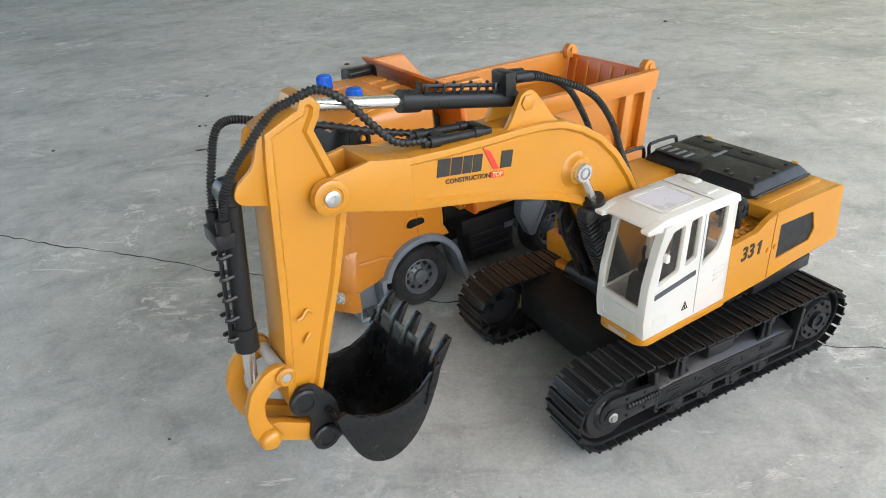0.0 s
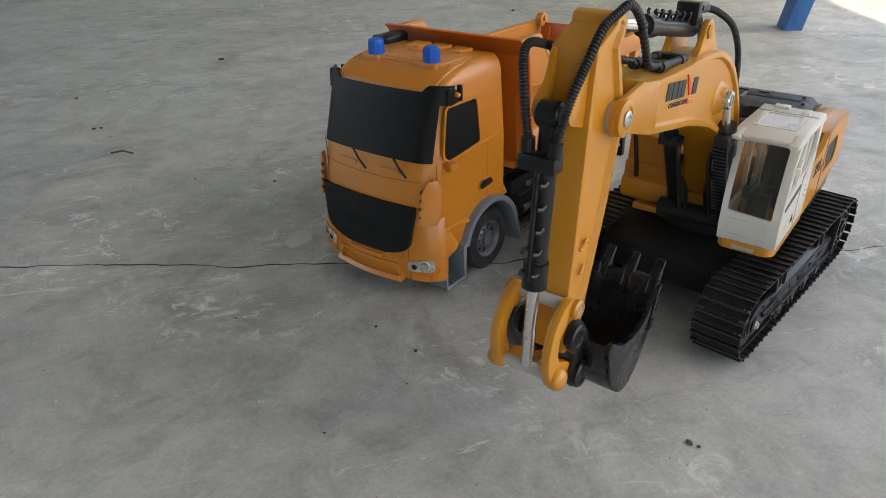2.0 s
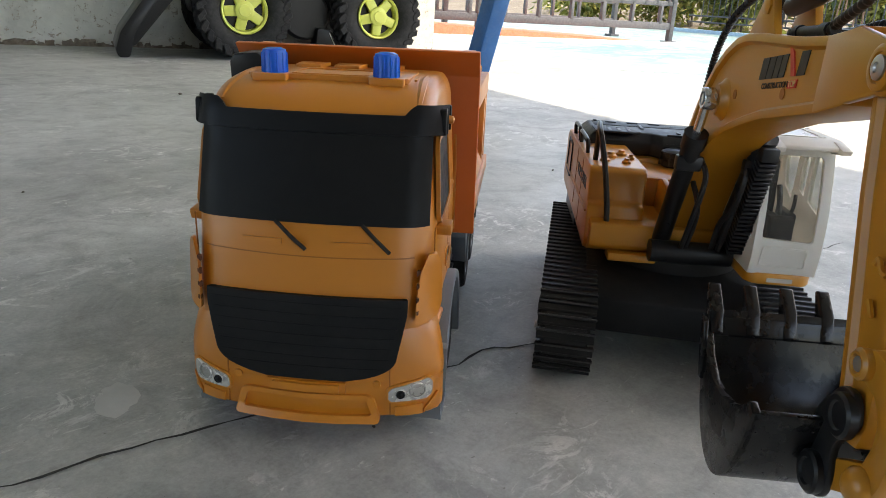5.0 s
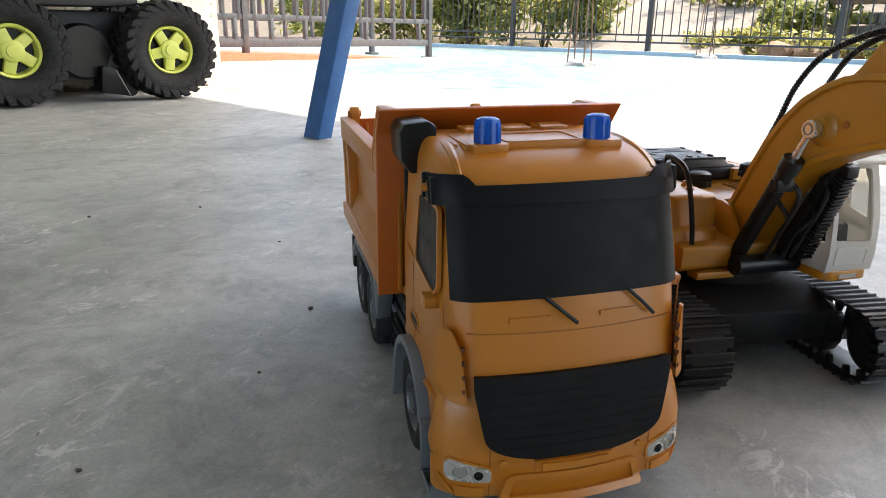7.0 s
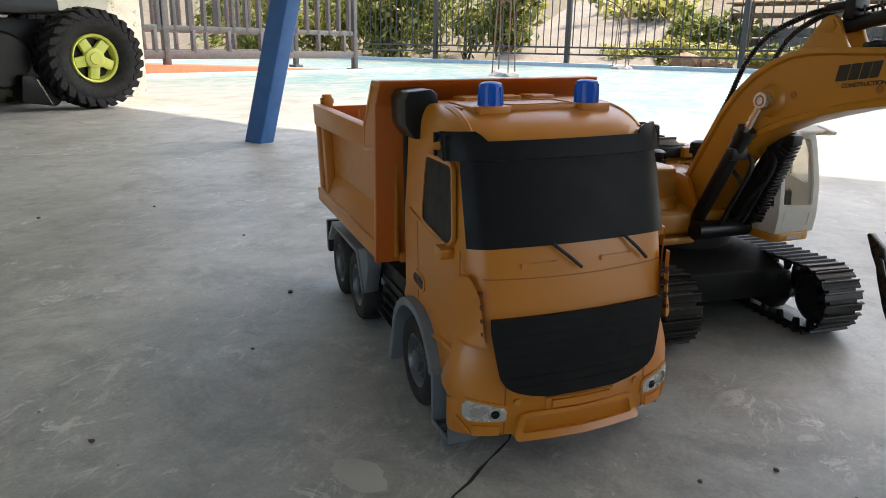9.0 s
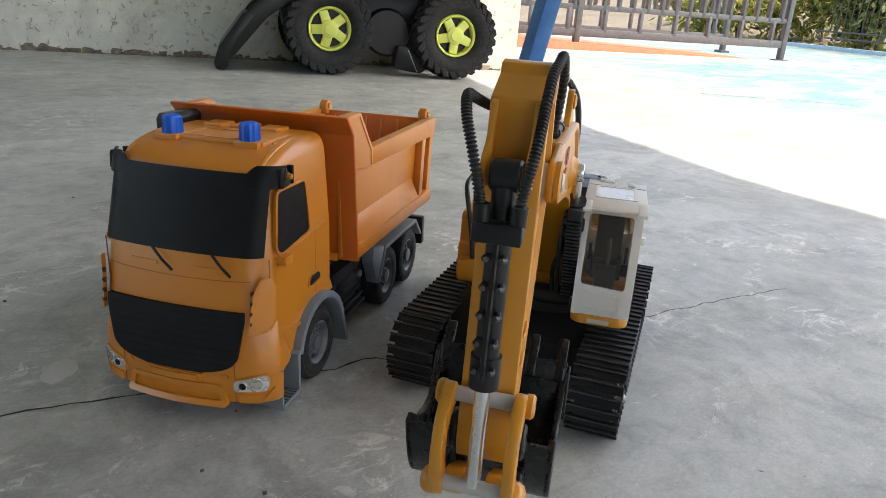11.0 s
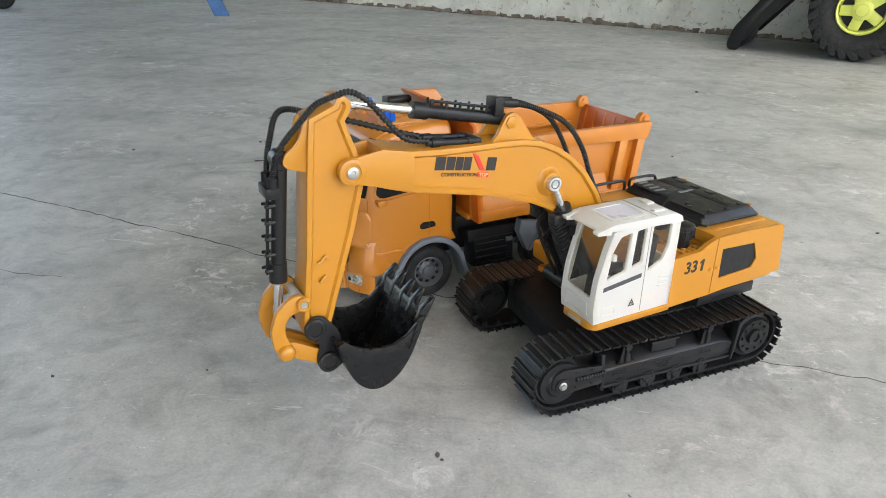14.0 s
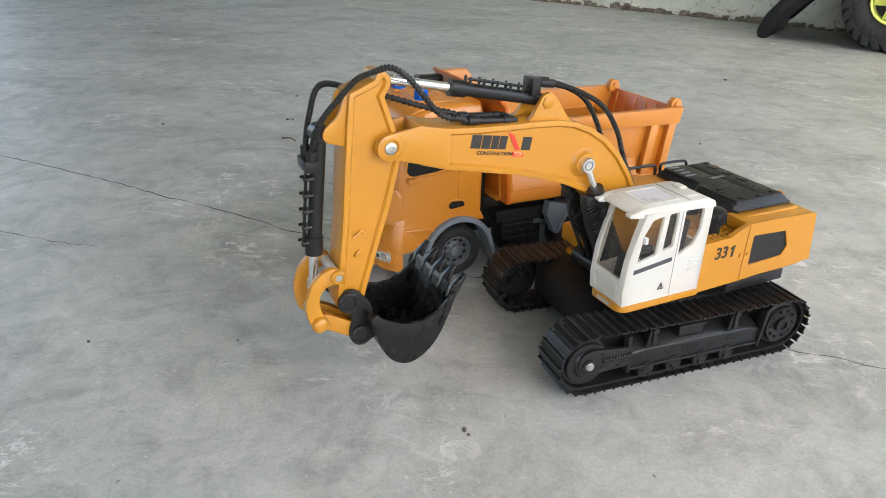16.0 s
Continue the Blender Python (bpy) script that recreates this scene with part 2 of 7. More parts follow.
    flecks = ramp(nt, noise_tex(nt, 150, 3, 0.6, st, 0.2), [(0.275, 0.75), (0.30, 0.0)])
    col = mixc(nt, flecks, col, (0.16, 0.155, 0.14))
    # worn turquoise coat in the yard
    sep = nt.nodes.new("ShaderNodeSeparateXYZ")
    link(nt, s, sep.inputs[0])
    warp = nt.nodes.new("ShaderNodeMath")
    warp.operation = "MULTIPLY_ADD"
    warp.inputs[1].default_value = 0.9
    link(nt, noise_tex(nt, 1.1, 4, 0.6, s), warp.inputs[0])
    link(nt, sep.outputs["X"], warp.inputs[2])
    rng = nt.nodes.new("ShaderNodeMapRange")
    rng.inputs["From Min"].default_value, rng.inputs["From Max"].default_value = 1.62, 2.6
    link(nt, warp.outputs[0], rng.inputs["Value"])
    worn = ramp(nt, noise_tex(nt, 2.6, 8, 0.7, st, 1.0), [(0.40, 0.0), (0.54, 0.85)])
    paint = nt.nodes.new("ShaderNodeMath")
    paint.operation = "MULTIPLY"
    link(nt, rng.outputs[0], paint.inputs[0])
    link(nt, worn, paint.inputs[1])
    # cement colour darkened beyond the shade line to hold down the sunlit glare
    sun_dim = nt.nodes.new("ShaderNodeMapRange")
    sun_dim.inputs["From Min"].default_value, sun_dim.inputs["From Max"].default_value = 0.95, 1.35
    link(nt, warp.outputs[0], sun_dim.inputs["Value"])
    blotch = ramp(nt, noise_tex(nt, 3.4, 7, 0.68, st, 0.8), [(0.35, (0.20, 0.188, 0.155)), (0.65, (0.33, 0.31, 0.265))])
    yard = mixc(nt, sun_dim.outputs[0], col, mixc(nt, 0.72, col, blotch))
    col = mixc(nt, paint.outputs[0], yard, (0.07, 0.195, 0.20))
    link(nt, col, b.inputs["Base Color"])
    link(nt, ramp(nt, noise_tex(nt, 6, 6, 0.65, st), [(0.3, 0.40), (0.7, 0.60)]), b.inputs["Roughness"])
    b.inputs["Specular IOR Level"].default_value = 0.5
    h = mixc(nt, 0.35, noise_tex(nt, 60, 6, 0.7, p), noise_tex(nt, 8, 5, 0.6, st))
    bump(nt, b, h, 0.26, 0.002)
    return m


def plaster_material():
    """Old lime-washed plaster, flaking to brown near the ground."""
    m, nt, b = nodes_of("flaking_plaster")
    p = world_pos(nt)
    wash = ramp(nt, noise_tex(nt, 5, 8, 0.7, p, 0.5), [(0.3, (0.50, 0.485, 0.43)), (0.6, (0.74, 0.72, 0.65))])
    flake = ramp(nt, noise_tex(nt, 38, 7, 0.7, p, 0.8), [(0.58, 0.0), (0.63, 0.85)])
    col = mixc(nt, flake, wash, (0.34, 0.28, 0.21))
    link(nt, col, b.inputs["Base Color"])
    b.inputs["Roughness"].default_value = 0.9
    bump(nt, b, mixc(nt, 0.5, flake, noise_tex(nt, 70, 5, 0.7, p)), 0.6, 0.004)
    return m


def earth_material(name, a, c, scale):
    m, nt, b = nodes_of(name)
    p = world_pos(nt)
    col = ramp(nt, noise_tex(nt, scale, 8, 0.7, p, 0.6), [(0.3, a), (0.7, c)])
    link(nt, mixc(nt, 1.0, col, ramp(nt, noise_tex(nt, 30, 5, 0.7, p), [(0.3, 0.75), (0.7, 1.2)]), "MULTIPLY"), b.inputs["Base Color"])
    b.inputs["Roughness"].default_value = 0.95
    bump(nt, b, noise_tex(nt, 25, 6, 0.7, p), 0.6, 0.02)
    return m


CEMENT = concrete_material()
PLASTER = plaster_material()
EARTH = earth_material("dry_earth", (0.115, 0.092, 0.062), (0.19, 0.16, 0.115), 1.6)
SAND = earth_material("pale_track", (0.21, 0.182, 0.15), (0.27, 0.24, 0.205), 2.2)
UNSEEN_WALL = earth_material("unseen_wall_tan", (0.38, 0.35, 0.30), (0.52, 0.48, 0.42), 3.0)
UNSEEN_ROOF = earth_material("unseen_roof_grey", (0.43, 0.415, 0.38), (0.54, 0.52, 0.475), 3.0)
FOOTING = earth_material("crumbling_mortar", (0.10, 0.070, 0.05), (0.34, 0.28, 0.22), 26.0)
SLAB = earth_material("roof_concrete", (0.34, 0.33, 0.31), (0.46, 0.45, 0.43), 3.0)
CRACK = plastic("crack_dark", (0.03, 0.03, 0.028), 0.9, 0.3, 0.1)
PEEL = plastic("brown_peel", (0.20, 0.15, 0.11), 0.9, 0.3, 0.2)
DIRT = plastic("dirt_crumb", (0.095, 0.08, 0.062), 0.9, 0.5, 0.2)
SPILL = plastic("dried_cement_spill", (0.54, 0.54, 0.51), 0.8, 0.12, 0.2, 200, 0.2)


# ---- mesh tools ----
def finish(bm, smooth=40):
    bmesh.ops.recalc_face_normals(bm, faces=bm.faces)
    me = bpy.data.meshes.new("mesh")
    bm.to_mesh(me)
    bm.free()
    for f in me.polygons:
        f.use_smooth = True
    me.set_sharp_from_angle(angle=radians(smooth))
    return me


def part(name, bm, material, parent=None, label="", smooth=40):
    me = finish(bm, smooth)
    me.materials.append(material)
    ob = new(name, me)
    if parent is not None:
        ob.parent = parent
    if label:
        ob["label"] = label
    return ob


def share(name, source, parent, m, label=""):
    """Another part on the same mesh, at the pose m inside its parent."""
    ob = new(name, source.data)
    ob.parent = parent
    ob.matrix_local = m
    if label:
        ob["label"] = label
    return ob


def thing(name, m, label, category, group="", kind=""):
    ob = new(name)
    ob.empty_display_size = 0.05
    ob.matrix_world = m
    return tagged(ob, label, category, group, kind)


def B():
    return bmesh.new()


def bevel(bm, width, segments=2, angle=25, pick=None):
    edges = [e for e in bm.edges if len(e.link_faces) == 2 and e.calc_face_angle(0) > radians(angle) and (pick is None or pick((e.verts[0].co + e.verts[1].co) / 2))]
    if edges:
        bmesh.ops.bevel(bm, geom=edges, offset=width, segments=segments, profile=0.5, affect="EDGES", clamp_overlap=True)


def box(x0, x1, y0, y1, z0, z1, b=0.0, segments=2, bm=None):
    t = B()
    bmesh.ops.create_cube(t, size=1.0)
    for v in t.verts:
        v.co = Vector(((x0 + x1) / 2 + v.co.x * (x1 - x0), (y0 + y1) / 2 + v.co.y * (y1 - y0), (z0 + z1) / 2 + v.co.z * (z1 - z0)))
    if b:
        bevel(t, b, segments)
    return merge(bm, t)


def merge(bm, t, m=None):
    """Adds t to bm (or returns t when there is none)."""
    if m is not None:
        t.transform(m)
    if bm is None:
        return t
    me = bpy.data.meshes.new("tmp")
    t.to_mesh(me)
    t.free()
    bm.from_mesh(me)
    bpy.data.meshes.remove(me)
    return bm


AX = {"y": lambda a, b, w: Vector((a, w, b)), "x": lambda a, b, w: Vector((w, a, b)), "z": lambda a, b, w: Vector((a, b, w))}


def prism(outline, w0, w1, axis="y", b=0.0, segments=2, inset=None, bm=None, pick=None):
    """An outline pushed along an axis. inset (width, depth) sinks a panel into both end faces, leaving a raised rim."""
    t = B()
    f0 = [t.verts.new(AX[axis](a, c, w0)) for a, c in outline]
    f1 = [t.verts.new(AX[axis](a, c, w1)) for a, c in outline]
    caps = [t.faces.new(f0), t.faces.new(f1[::-1])]
    n = len(outline)
    for i in range(n):
        t.faces.new((f0[(i + 1) % n], f0[i], f1[i], f1[(i + 1) % n]))
    bmesh.ops.recalc_face_normals(t, faces=t.faces)
    if b:
        bevel(t, b, segments, 30, pick)
    if inset:
        caps = sorted(t.faces, key=lambda f: -f.calc_area())[:2]
        bmesh.ops.inset_individual(t, faces=caps, thickness=inset[0], depth=0.0)
        bmesh.ops.inset_individual(t, faces=caps, thickness=inset[1] * 0.7, depth=-inset[1])
    return merge(bm, t)


def arc(cx, cz, r, a0, a1, n):
    return [(cx + r * math.cos(radians(a0 + (a1 - a0) * i / (n - 1))), cz + r * math.sin(radians(a0 + (a1 - a0) * i / (n - 1)))) for i in range(n)]


def rounded(x0, x1, z0, z1, r, n=4):
    return arc(x1 - r, z1 - r, r, 0, 90, n) + arc(x0 + r, z1 - r, r, 90, 180, n) + arc(x0 + r, z0 + r, r, 180, 270, n) + arc(x1 - r, z0 + r, r, 270, 360, n)


def round_poly(points, r, n=3):
    """The outline with its corners rounded by up to r."""
    out = []
    k = len(points)
    for i in range(k):
        p, a, c = Vector(points[i]), Vector(points[i - 1]), Vector(points[(i + 1) % k])
        da, dc = (a - p), (c - p)
        q = min(r, da.length * 0.45, dc.length * 0.45)
        s, e = p + da.normalized() * q, p + dc.normalized() * q
        for j in range(n + 1):
            t = j / n
            v = s * (1 - t) ** 2 + p * 2 * t * (1 - t) + e * t ** 2
            out.append((v.x, v.y))
    return out


def holed(outer, holes, put, thick, steps=1):
    """A plate with real openings. put(a, c, w) lays the plan into space; w runs from 0 to thick."""
    t = B()
    rings = []
    for ring in [outer] + holes:
        fine = []
        for i in range(len(ring)):
            p, q = Vector(ring[i]), Vector(ring[(i + 1) % len(ring)])
            for j in range(steps):
                fine.append(p.lerp(q, j / steps))
        rings.append(fine)
    layers = []
    for w in (0.0, thick):
        verts = [[t.verts.new((p.x, p.y, w)) for p in ring] for ring in rings]
        edges = []
        for ring in verts:
            for i in range(len(ring)):
                edges.append(t.edges.new((ring[i], ring[(i + 1) % len(ring)])))
        bmesh.ops.triangle_fill(t, use_beauty=True, use_dissolve=False, edges=edges)
        layers.append(verts)
    for r0, r1 in zip(*layers):
        for i in range(len(r0)):
            j = (i + 1) % len(r0)
            t.faces.new((r0[i], r0[j], r1[j], r1[i]))
    for v in t.verts:
        v.co = put(v.co.x, v.co.y, v.co.z)
    return t


def rod(p0, p1, r0, r1=None, n=16, bm=None, caps=True):
    p0, p1 = Vector(p0), Vector(p1)
    t = B()
    bmesh.ops.create_cone(t, cap_ends=caps, segments=n, radius1=r0, radius2=r0 if r1 is None else r1, depth=(p1 - p0).length)
    t.transform(Matrix.Translation((p0 + p1) / 2) @ (p1 - p0).to_track_quat("Z", "Y").to_matrix().to_4x4())
    return merge(bm, t)


def lathe(profile, n=28, centre=(0, 0, 0), axis="y", bm=None, caps=True):
    """Turns (radius, height) points about an axis through centre."""
    t = B()
    rings = []
    for r, h in profile:
        ring = []
        for i in range(n):
            a = 2 * math.pi * i / n
            ring.append(t.verts.new((max(r, 1e-5) * math.cos(a), max(r, 1e-5) * math.sin(a), h)))
        rings.append(ring)
    for a, c in zip(rings, rings[1:]):
        for i in range(n):
            t.faces.new((a[i], a[(i + 1) % n], c[(i + 1) % n], c[i]))
    if caps:
        t.faces.new(rings[0][::-1])
        t.faces.new(rings[-1])
    bmesh.ops.remove_doubles(t, verts=t.verts, dist=2e-5)
    turn = {"y": Matrix.Rotation(radians(-90), 4, "X"), "x": Matrix.Rotation(radians(90), 4, "Y"), "z": Matrix.Identity(4)}[axis]
    t.transform(Matrix.Translation(centre) @ turn)
    return merge(bm, t)


def curve_points(points, n):
    """n points along a smooth line through the given ones."""
    P = [Vector(p) for p in points]
    P = [P[0] * 2 - P[1]] + P + [P[-1] * 2 - P[-2]]
    out = []
    for k in range(n):
        s = k / (n - 1) * (len(P) - 3)
        i = min(int(s), len(P) - 4)
        t = s - i
        a, b, c, d = P[i:i + 4]
        out.append(0.5 * ((2 * b) + (c - a) * t + (2 * a - 5 * b + 4 * c - d) * t * t + (3 * b - a - 3 * c + d) * t ** 3))
    return out


def tube(points, radius, n=10, bm=None, radii=None):
    t = B()
    rings = []
    up = Vector((0, 0, 1))
    side = None
    for i, p in enumerate(points):
        d = (points[min(i + 1, len(points) - 1)] - points[max(i - 1, 0)]).normalized()
        if side is None:
            side = d.cross(up if abs(d.z) < 0.9 else Vector((1, 0, 0))).normalized()
        side = (side - d * side.dot(d)).normalized()
        over = d.cross(side)
        r = radii[i] if radii else radius
        rings.append([t.verts.new(p + (side * math.cos(2 * math.pi * k / n) + over * math.sin(2 * math.pi * k / n)) * r) for k in range(n)])
    for a, c in zip(rings, rings[1:]):
        for k in range(n):
            t.faces.new((a[k], a[(k + 1) % n], c[(k + 1) % n], c[k]))
    t.faces.new(rings[0][::-1])
    t.faces.new(rings[-1])
    return merge(bm, t)


def corrugated(points, r, pitch=0.0034, bm=None, n=10):
    """A ribbed hose through the given points."""
    rough = curve_points(points, 60)
    length = sum((b - a).length for a, b in zip(rough, rough[1:]))
    k = max(4, int(length / pitch))
    pts = curve_points(points, k * 4)
    radii = [r * (1.0 if i % 4 in (1, 2) else 0.72) for i in range(len(pts))]
    return tube(pts, r, n, bm, radii)


def patch(surface, rows, cols, offset, thick=0.0008):
    """A thin shell that lies on surface(s, t) -> point, normal; s and t run from 0 to 1."""
    t = B()
    layers = []
    for off in (offset, offset - thick):
        grid = []
        for i in range(rows + 1):
            line = []
            for j in range(cols + 1):
                p, nrm = surface(i / rows, j / cols)
                line.append(t.verts.new(p + nrm * off))
            grid.append(line)
        layers.append(grid)
    a, c = layers
    for i in range(rows):
        for j in range(cols):
            t.faces.new((a[i][j], a[i][j + 1], a[i + 1][j + 1], a[i + 1][j]))
            t.faces.new((c[i][j], c[i + 1][j], c[i + 1][j + 1], c[i][j + 1]))
    rim = [(0, j) for j in range(cols + 1)] + [(i, cols) for i in range(1, rows + 1)] + [(rows, j) for j in range(cols - 1, -1, -1)] + [(i, 0) for i in range(rows - 1, 0, -1)]
    for (i, j), (k, l) in zip(rim, rim[1:] + rim[:1]):
        t.faces.new((a[i][j], a[k][l], c[k][l], c[i][j]))
    return t


def letters(text, size, material, name, parent, m, label="", depth=0.0003, shear=0.0, squeeze=1.0, bold=0.02):
    """Flat lettering in the built-in font, as a mesh."""
    cu = bpy.data.curves.new("letters", "FONT")
    cu.body, cu.size, cu.extrude, cu.shear, cu.offset = text, size, depth, shear, bold * size
    cu.align_x = cu.align_y = "CENTER"
    tmp = bpy.data.objects.new("letters", cu)
    me = bpy.data.meshes.new_from_object(tmp)
    bpy.data.objects.remove(tmp)
    me.transform(Matrix.Diagonal((squeeze, 1, 1, 1)))
    me.materials.append(material)
    ob = new(name, me)
    ob.parent = parent
    ob.matrix_local = m
    if label:
        ob["label"] = label
    return ob


# ---- the porch and the yard ----
def slab(name, corners, z0, z1, material, label="", bm_extra=None):
    """A flat slab over a plan in site coordinates."""
    t = B()
    lo = [t.verts.new(site(u, v, z0)) for u, v in corners]
    hi = [t.verts.new(site(u, v, z1)) for u, v in corners]
    t.faces.new(lo)
    t.faces.new(hi[::-1])
    for i in range(len(corners)):
        j = (i + 1) % len(corners)
        t.faces.new((lo[i], lo[j], hi[j], hi[i]))
    ob = part(name, t, material)
    return tagged(ob, label, kind="structure")


WALL_V, WALL_END, FAR_U = 3.32, 0.97, 7.55
slab("floor", [(-5.0, -4.0), (FAR_U, -4.0), (FAR_U, 9.0), (-5.0, 9.0)], -0.15, 0.0, CEMENT, "grey trowelled cement floor running out into a sunlit yard")
slab("wall_north", [(-5.0, WALL_V), (WALL_END, WALL_V), (WALL_END, WALL_V + 0.16), (-5.0, WALL_V + 0.16)], 0.0, 2.6, PLASTER, "old flaking lime-washed plaster wall")
# unseen west piers, added; the gap between them lets in low light
for lo_v, hi_v in ((-3.2, -1.5), (WALL_V - 0.9, WALL_V + 0.16)):
    slab("wall_west", [(-5.15, lo_v), (-5.0, lo_v), (-5.0, hi_v), (-5.15, hi_v)], -0.1, 2.6, UNSEEN_WALL, "unseen pier added beside the porch's west light opening")
# unseen south wall, added to limit the light entering the porch
slab("wall_south", [(-5.0, -3.2), (-0.6, -3.2), (-0.6, -3.05), (-5.0, -3.05)], -0.1, 2.6, UNSEEN_WALL, "unseen wall added to hold back light from the south")
# rubble footing of the wall
bm = B()
rnd = random.Random(4)
u = -3.2
while u < WALL_END - 0.1:
    w = rnd.uniform(0.012, 0.055)
    t = box(u, u + w, WALL_V - rnd.uniform(0.003, 0.028), WALL_V + 0.02, -0.01, rnd.uniform(0.004, 0.026), 0.004, 1)
    for vert in t.verts:
        vert.co += Vector((rnd.uniform(-1, 1), rnd.uniform(-1, 1), rnd.uniform(-1, 1))) * 0.007
    merge(bm, t)
    u += w * rnd.uniform(0.7, 1.1)
bm.transform(Matrix.Rotation(radians(SITE_TURN), 4, "Z"))
tagged(part("baseboard", bm, FOOTING), "crumbling mortar footing along the plaster wall", kind="structure")

# unseen porch roof, added: its edge is cut to throw the line of shade on the floor
ROOF_Z = 2.6
shade = [(0.84, -4.0), (0.84, 0.45), (0.80, 0.75), (0.66, 1.2), (0.61, 1.7), (0.58, 2.1), (0.61, 2.9), (0.62, 5.0)]
lift = ROOF_Z / SUN_DIR.z
off_u = lift * (SUN_DIR.x * math.cos(radians(SITE_TURN)) + SUN_DIR.y * math.sin(radians(SITE_TURN)))
off_v = lift * (-SUN_DIR.x * math.sin(radians(SITE_TURN)) + SUN_DIR.y * math.cos(radians(SITE_TURN)))
edge = [(a + off_u, c + off_v) for a, c in shade]
slab("ceiling", [(-5.15, edge[0][1])] + edge + [(-5.15, edge[-1][1])], ROOF_Z, ROOF_Z + 0.12, UNSEEN_ROOF, "unseen grey porch roof added to shade the floor")

# outer ground to the horizon, with a bank and a track beyond the fence
bm = B()
N = 60
grid = []
for i in range(N + 1):
    row = []
    for j in range(N + 1):
        a = (i / N * 2 - 1)
        c = (j / N * 2 - 1)
        u, v = 5 + 400 * a * abs(a) ** 2.2, 3 + 400 * c * abs(c) ** 2.2
        d = max(0.0, u - FAR_U - 0.6)
        z = -0.16 + min(6.0, 0.20 * d) + (0.25 * noise.noise(Vector((u * 0.25, v * 0.25, 0))) if d > 0.5 else 0)
        row.append(bm.verts.new(site(u, v, z)))
    grid.append(row)
for i in range(N):
    for j in range(N):
        bm.faces.new((grid[i][j], grid[i + 1][j], grid[i + 1][j + 1], grid[i][j + 1]))
tagged(part("ground", bm, EARTH), "dry earth ground rising beyond the yard fence", kind="structure")
# pale track up the bank
bm = B()
prev = None
for k in range(14):
    f = k / 13
    u = FAR_U + 0.05 + 15.45 * f
    v = 4.9 + 3.2 * f + 0.5 * math.sin(f * 3)
    w = 1.15 - 0.1 * f
    z = 0.21 * max(0, u - FAR_U - 0.6) + 0.12 * min(1.0, (u - FAR_U) / 0.9)
    cur = (bm.verts.new(site(u, v - w, z)), bm.verts.new(site(u, v + w, z)), bm.verts.new(site(u, v + w + 0.3, z - 0.6)), bm.verts.new(site(u, v - w - 0.3, z - 0.6)))
    if prev:
        for a, c in ((0, 1), (1, 2), (3, 0)):
            bm.faces.new((prev[a], prev[c], cur[c], cur[a]))
    prev = cur
tagged(part("road", bm, SAND), "pale sandy track climbing the bank", kind="structure")
# low blue-painted kerb under the far fence
slab("kerb", [(FAR_U - 0.16, -4.0), (FAR_U + 0.02, -4.0), (FAR_U + 0.02, 9.0), (FAR_U - 0.16, 9.0)], -0.1, 0.045, plastic("pale_blue_kerb", (0.36, 0.48, 0.55), 0.8, 0.15, 0.3, 80, 0.2), "low pale blue painted kerb under the fence")
# terracotta painted strip and step behind the grey fence
slab("pavement", [(1.45, 4.62), (4.35, 4.62), (4.35, 4.86), (1.45, 4.86)], -0.1, 0.02, plastic("worn_blue_step", (0.48, 0.62, 0.62), 0.8, 0.2, 0.35, 60, 0.3), "low worn step edge with faded turquoise paint")
t = B()
for ring in ([(1.3, 4.86, 0.0), (3.75, 4.86, 0.0), (3.75, 5.9, 0.0), (1.3, 5.9, 0.0)],):
    lo = [t.verts.new(site(a, c, -0.1)) for a, c, z in ring]
    hi = [t.verts.new(site(a, c, z)) for (a, c, z) in [(1.3, 4.86, 0.10), (3.75, 4.86, 0.01), (3.75, 5.9, 0.01), (1.3, 5.9, 0.10)]]
    t.faces.new(lo)
    t.faces.new(hi[::-1])
    for i in range(4):
        t.faces.new((lo[i], lo[(i + 1) % 4], hi[(i + 1) % 4], hi[i]))
tagged(part("ramp", t, TERRACOTTA), "terracotta painted concrete ramp behind the grey railing", kind="structure")


# floor cracks
def crack(points, width, seed):
    r = random.Random(seed)
    t = B()
    fine = []
    for (x0, y0), (x1, y1) in zip(points, points[1:]):
        n = max(2, int(math.hypot(x1 - x0, y1 - y0) / 0.012))
        for k in range(n):
            f = k / n
            fine.append((x0 + (x1 - x0) * f + r.uniform(-1, 1) * 0.0016, y0 + (y1 - y0) * f + r.uniform(-1, 1) * 0.0022))
    fine.append(points[-1])
    prev = None
    for k, (x, y) in enumerate(fine):
        w = width * r.uniform(0.35, 1.1) * (0.3 if k in (0, len(fine) - 1) else 1)
        cur = (t.verts.new((x, y - w, 0.0006)), t.verts.new((x, y + w, 0.0006)))
        if prev:
            t.faces.new((prev[0], cur[0], cur[1], prev[1]))
        prev = cur
    return tagged(part("floor_crack", t, CRACK), "thin dark crack in the cement floor", kind="structure")


crack([(-1.0, 0.93), (-0.789, 0.871), (-0.573, 0.806), (-0.482, 0.771), (-0.402, 0.748), (-0.333, 0.724), (-0.272, 0.697), (-0.214, 0.684), (-0.174, 0.670), (-0.09, 0.645), (-0.007, 0.611), (0.025, 0.614), (0.041, 0.599), (0.069, 0.586), (0.14, 0.57)], 0.0013, 1)
crack([(0.22, 0.55), (0.338, 0.520), (0.368, 0.515), (0.423, 0.503), (0.56, 0.47)], 0.0008, 2)
crack([(-0.66, 0.62), (-0.55, 0.60), (-0.47, 0.595)], 0.0007, 3)
crack([(1.45, 3.15), (1.57, 2.86), (1.72, 2.64)], 0.006, 5)
